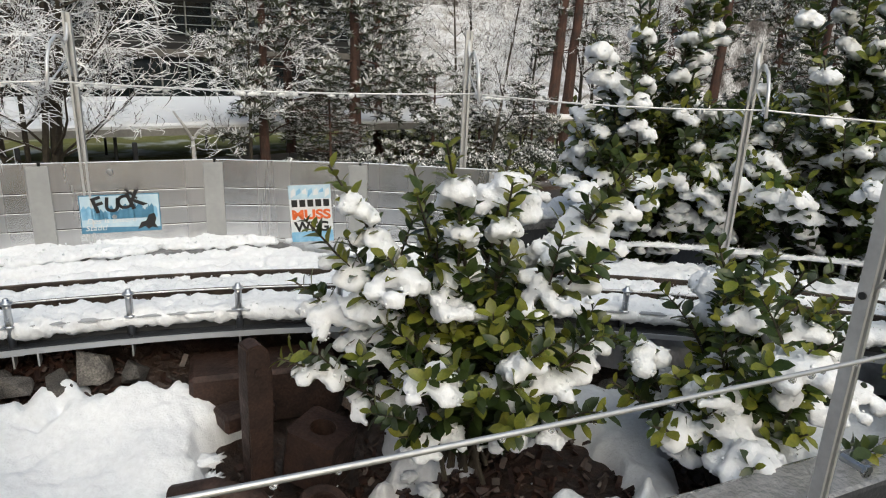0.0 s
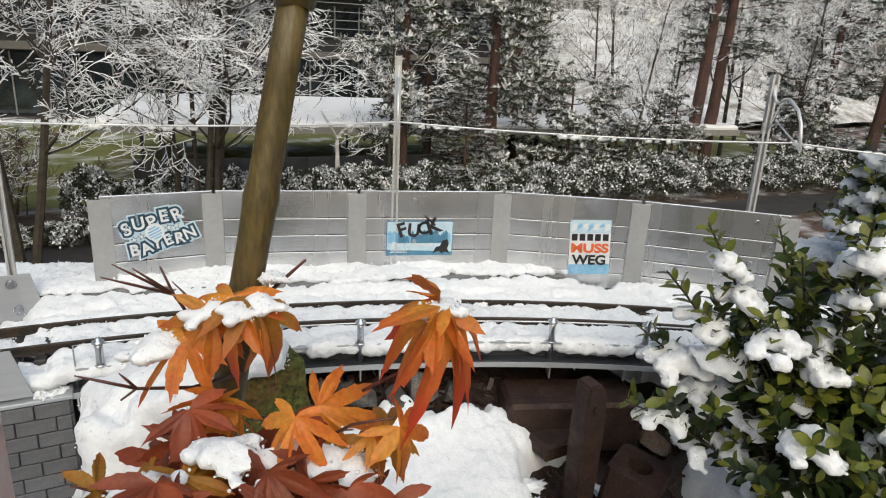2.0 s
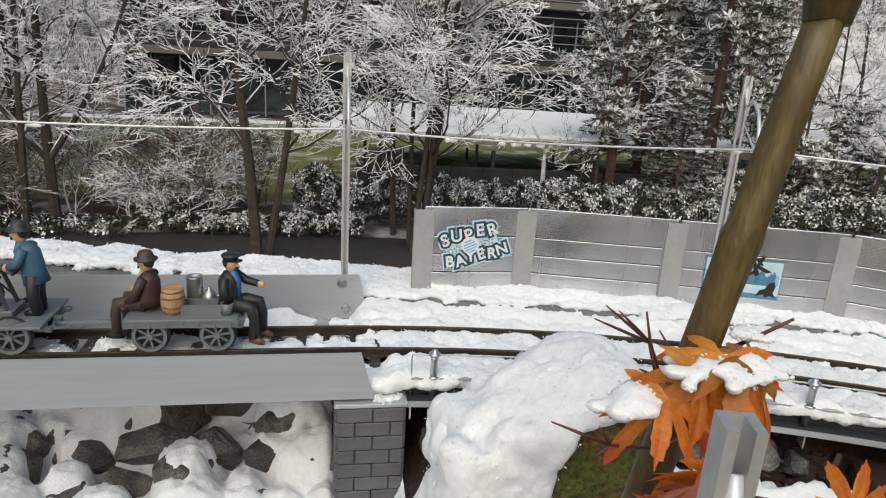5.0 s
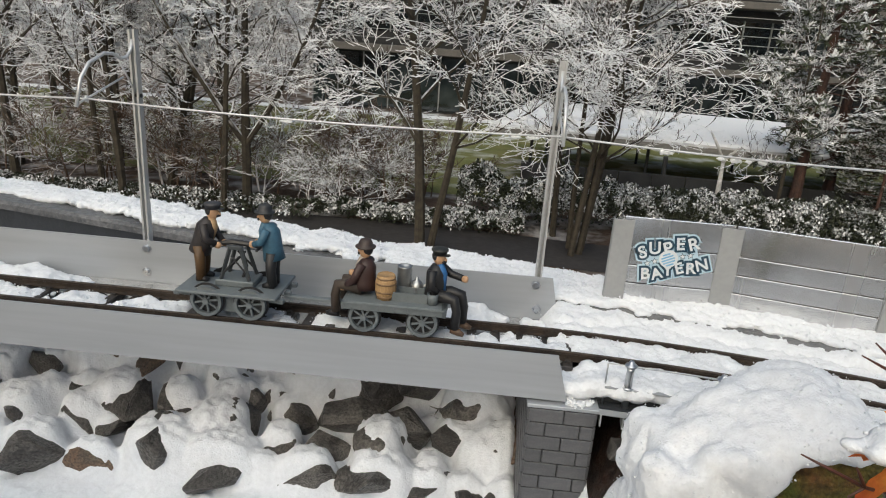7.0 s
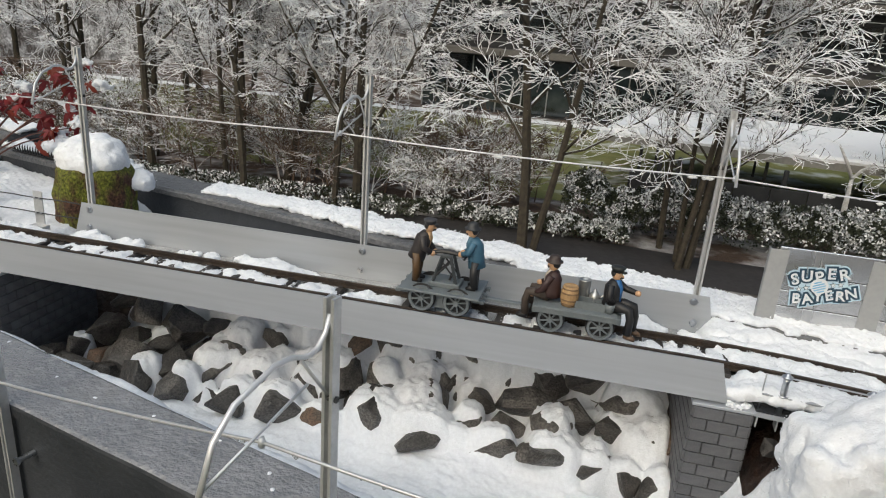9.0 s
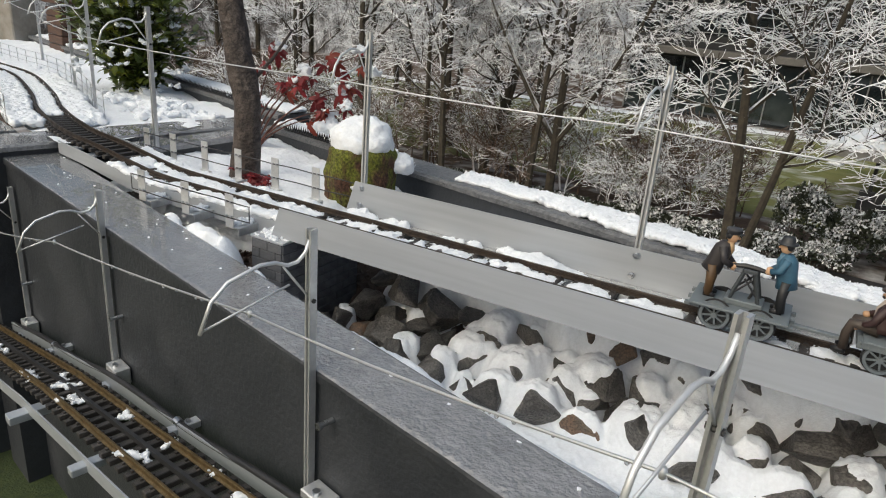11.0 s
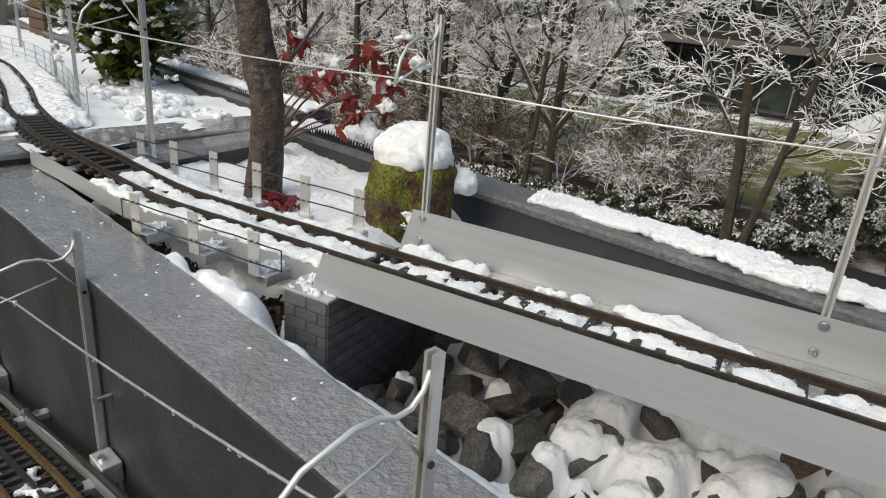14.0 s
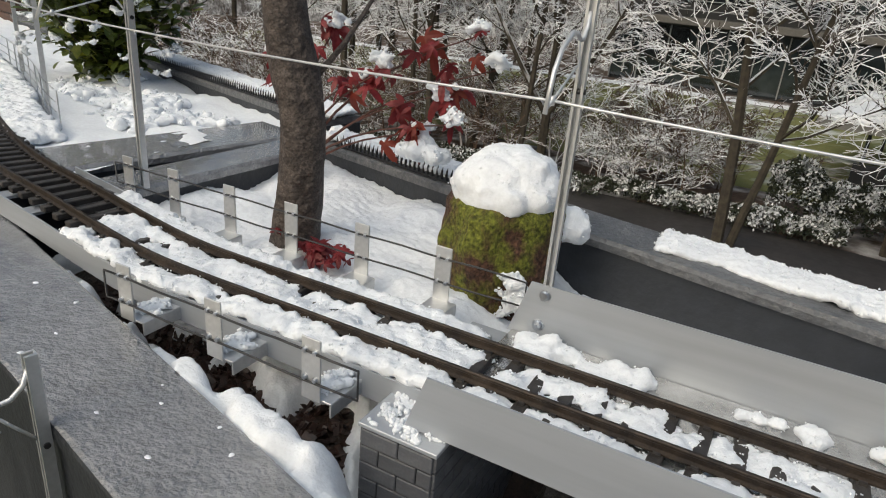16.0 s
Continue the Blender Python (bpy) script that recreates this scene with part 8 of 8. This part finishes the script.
for ob in TREES:
    for o in (*ob.children_recursive, ob):
        bpy.data.objects.remove(o)
for k in range(135):
    x, y = rg.uniform(-30, -1.8), rg.uniform(18.2, 22.0)
    o = new("brush_shrub", rg.choice(SHRUBS))
    s = rg.uniform(0.6, 1.15)
    o.matrix_basis = Matrix.Translation((x, y, GROUND)) @ Matrix.Rotation(rg.uniform(0, 6.3), 4, "Z") @ Matrix.Diagonal((s * 1.3, s * 1.3, s, 1))
    tagged(o, "leafless brown brush with a dusting of snow", "shrub", "brush along the road")
young = thing("young_tree", Matrix.Translation((6.8, 19.9, GROUND)), "small pale forked tree plastered with snow", "tree")
M_PALE_BARK = mat("snow_plastered_bark", (0.62, 0.62, 0.62), (0.42, 0.41, 0.39), 8, rough=0.9, fine=0.2)
for nm, pts, r in (("trunk", [(0, 0, 0), (0.02, 0, 1.2), (0, 0, 2.25)], 0.10), ("limb", [(0, 0, 2.2), (-0.2, 0, 2.6), (-0.52, 0, 3.1)], 0.055), ("limb", [(0, 0, 2.2), (0.18, 0, 2.45), (0.48, 0, 2.68)], 0.055)):
    bm = bmesh.new()
    tube(bm, pts, [r, r * 0.85, r * 0.5], 8)
    part(nm, bm, M_PALE_BARK, young, soft=True)


# ---- pines ----
def pine_parts(seed, height, boughs, low, girth):
    """A pine's wood and its needle tufts, each tuft white above and dark below."""
    rg2 = random.Random(seed)
    wood = Wood()
    fv, ff, fi = [], [], []
    p = Vector((0, 0, -0.1))
    pts = []
    n = 12
    for k in range(n):
        q = p + Vector((rg2.gauss(0, 0.025), rg2.gauss(0, 0.025), 1)).normalized() * (height / n)
        wood.stick(p, q, girth * (1 - 0.6 * k / n), girth * (1 - 0.6 * (k + 1) / n), 10, 0)
        p = q
        pts.append(p)

    def tuft(c, r):
        for b in range(26):
            o = Vector((rg2.gauss(0, 1), rg2.gauss(0, 1), rg2.gauss(0.25, 0.8))).normalized()
            s = o.orthogonal().normalized() * r * 0.10
            t = c + o * r * rg2.uniform(0.6, 1.15)
            i = len(fv)
            fv.extend((c - s, c + s, t + s * 0.6, t - s * 0.6))
            ff.append((i, i + 1, i + 2, i + 3))
            k2 = rg2.random()
            fi.append((1 if k2 < 0.55 else 2 if k2 < 0.85 else 0) if o.z > 0.12 else (2 if k2 < 0.15 else 0))

    for k in range(boughs):
        h = low + (0.98 - low) * (k + rg2.random()) / boughs
        base = pts[min(n - 1, int(h * n))]
        a = rg2.uniform(0, 6.3)
        ln = (1 - h * 0.55) * rg2.uniform(1.5, 3.3)
        dd = Vector((math.cos(a), math.sin(a), rg2.uniform(-0.25, 0.35)))
        q = base
        for c in range(7):
            nq = q + (dd + Vector((rg2.gauss(0, 0.16), rg2.gauss(0, 0.16), rg2.gauss(0, 0.1) + 0.03 * c - 0.06))).normalized() * ln / 7
            wood.stick(q, nq, 0.035 * (1 - c / 8), 0.035 * (1 - (c + 1) / 8), 4, 0)
            q = nq
            if c > 2:
                for z in range(4):
                    c2 = q + Vector((rg2.gauss(0, 0.30), rg2.gauss(0, 0.30), rg2.gauss(0.06, 0.22)))
                    wood.stick(q, c2, 0.012, 0.006, 3, 0)
                    tuft(c2, rg2.uniform(0.15, 0.29))
    return wood, fv, ff, fi


PINES = []
for s, (hgt, boughs, low, girth) in enumerate(((9.5, 34, 0.10, 0.26), (9.5, 30, 0.16, 0.20), (12.5, 16, 0.34, 0.30), (5.5, 36, 0.05, 0.10))):
    w, fv, ff, fi = pine_parts(90 + s, hgt, boughs, low, girth)
    tm = raw_mesh("trunk", w.v, w.f, M_PINE_BARK)
    fm = raw_mesh("crown", fv, ff, [M_NEEDLE, M_FAR_SNOW, M_DUSTED], False, fi)
    PINES.append((tm, fm))
for k, x, y, sc in ((0, 13.05, 20.8, 1.0), (1, 9.4, 20.6, 0.95), (1, 11.2, 22.4, 1.0), (2, 23.3, 20.8, 1.0), (2, 24.45, 20.9, 1.0), (3, 15.4, 19.2, 0.75), (3, 18.2, 19.8, 0.7), (3, 20.8, 19.4, 0.65), (3, 11.0, 19.0, 0.65),
                   (0, 16.4, 24.5, 0.9), (3, 27.5, 19.0, 0.8), (0, 31.0, 20.0, 1.0), (1, 29.5, 12.0, 1.0), (0, 33.0, 15.5, 1.1), (1, 36.0, 10.0, 1.1), (2, 28.4, 16.0, 0.9), (1, 40.0, 16.0, 1.3)):
    ob = thing("pine_tree", Matrix.Translation((x, y, GROUND)) @ Matrix.Rotation(rg.uniform(0, 6.3), 4, "Z") @ Matrix.Diagonal((sc, sc, sc, 1)), "dark pine with a reddish trunk and snow on its needles", "tree", "pines beyond the barrier")
    for nm, me in zip(("trunk", "crown"), PINES[k]):
        o = new(nm, me)
        o.parent = ob
        if nm == "crown":
            tagged(o, "snowy dark needles", kind="stuff")


# ---- hedges ----
def hedge(name, x0, y0, x1, y1, width, height, seed, n, label):
    rg2 = random.Random(seed)
    fv, ff, fi = [], [], []
    a, b = Vector((x0, y0, GROUND)), Vector((x1, y1, GROUND))
    d = (b - a).normalized()
    s = Vector((-d.y, d.x, 0))
    run = (b - a).length
    for k in range(n):
        u = rg2.random() * run
        w = rg2.uniform(-1, 1)
        top = height * (0.78 + 0.30 * noise.noise(Vector((u * 0.8, seed, 0))) + 0.14 * noise.noise(Vector((u * 2.6, seed, 3)))) * math.sqrt(max(0.05, 1 - 0.75 * w * w))
        z = top * (1 - abs(rg2.gauss(0, 0.30)))
        if z < 0.03:
            continue
        c = a + d * u + s * (w * width / 2) + Vector((0, 0, z))
        o = Vector((rg2.gauss(0, 1), rg2.gauss(0, 1), rg2.gauss(0.3, 0.8))).normalized()
        t = o.orthogonal().normalized()
        t.rotate(Matrix.Rotation(rg2.uniform(0, 6.3), 3, o))
        v = o.cross(t)
        r = rg2.uniform(0.030, 0.065)
        i = len(fv)
        fv.extend((c - t * r, c - v * r * 0.6, c + t * r, c + v * r * 0.6))
        ff.append((i, i + 1, i + 2, i + 3))
        patchy = 1.5 * noise.noise(Vector((u * 2.6, w * 1.5, z * 3.2 + seed))) + 0.7 * noise.noise(Vector((u * 7, w * 4, z * 7 + seed))) + 1.3 * (z / top - 0.78) > 0.0
        k2 = rg2.random()
        fi.append((1 if k2 < 0.42 else 2 if k2 < 0.80 else 0) if patchy else (2 if k2 < 0.04 else 0))
    me = raw_mesh(name, fv, ff, [M_HEDGE, M_FAR_SNOW, M_DUSTED], False, fi)
    return tagged(new(name, me), label, "hedge", kind="stuff")


hedge("hedge", -1.0, 19.3, 12.5, 19.0, 1.8, 1.9, 1, 36000, "dark evergreen hedge with snow on top")
hedge("hedge", 10.0, 18.6, 30.0, 17.0, 2.2, 1.9, 2, 36000, "dark evergreen hedge with snow on top")
hedge("hedge", -5.0, 18.3, 1.0, 18.0, 1.2, 0.7, 3, 9000, "low dark ground cover with snow")
hedge("hedge", -26.0, 18.2, -5.0, 17.9, 1.6, 0.6, 4, 14000, "low dark ground cover with snow")


# ---- sleepers ----
def sleeper_mesh(w=0.0098, l=0.076, h=0.0068):
    bm = bmesh.new()
    box(bm, (w, l, h), (0, 0, -h / 2), bevel=0.0008)
    for s in (-1, 1):
        for d in (-0.006, 0.006):
            box(bm, (w * 0.5, 0.003, 0.0025), (0, s * 0.0241 + d, 0.001))
    return finish(bm, "sleeper", M_SLEEPER)


sleeper = sleeper_mesh()
for p, h, s in even_line(TRACK, 0.0235):
    ob = new("sleeper", sleeper)
    ob.matrix_basis = Matrix.Translation((p.x, p.y, p.z + RAIL_TOP - 0.0085)) @ Matrix.Rotation(h + random.uniform(-0.015, 0.015), 4, "Z")
    ob.parent = upper_track
slope = [(a, b) for a, b in zip(low_line, low_line[1:])]
for p, h, s in even_line(low_line, 0.0235):
    q = min(slope, key=lambda w: (w[0] - p).length)
    pitch = math.atan2(q[1].z - q[0].z, (q[1] - q[0]).xy.length)
    ob = new("sleeper", sleeper)
    ob.matrix_basis = Matrix.Translation(p + Vector((0, 0, -0.0085))) @ Matrix.Rotation(DN, 4, "Z") @ Matrix.Rotation(-pitch, 4, "Y")
    ob.parent = lower_track

# ---- bricks of the piers ----
BRICK = {}


def brick_mesh(l, w, h):
    key = (round(l, 4), round(w, 4), round(h, 4))
    if key not in BRICK:
        bm = bmesh.new()
        box(bm, (l, w, h), bevel=0.0006)
        BRICK[key] = finish(bm, "brick", M_BRICK)
    return BRICK[key]


for ob, x0, x1, y0, y1, top, foot in PIERS:
    c = Vector(((x0 + x1) / 2, (y0 + y1) / 2, foot))
    row, z = 0, top - 0.004 - 0.0068
    while z > foot:
        off = 0.5 if row % 2 else 0.0
        for face in range(3):
            a, b = (x0, x1) if face == 0 else (y0, y1)
            u = a - off * 0.030
            while u < b - 0.001:
                l0, l1 = max(u, a), min(u + 0.0292, b)
                if l1 - l0 > 0.003:
                    if face == 0:
                        me, p = brick_mesh(l1 - l0, 0.003, 0.0126), Vector(((l0 + l1) / 2, y0 - 0.0006, z))
                    else:
                        me, p = brick_mesh(0.003, l1 - l0, 0.0126), Vector(((x0 - 0.0006) if face == 1 else (x1 + 0.0006), (l0 + l1) / 2, z))
                    bk = new("brick", me)
                    bk.parent = ob
                    bk.location = p - c
                u += 0.030
        z -= 0.0136
        row += 1
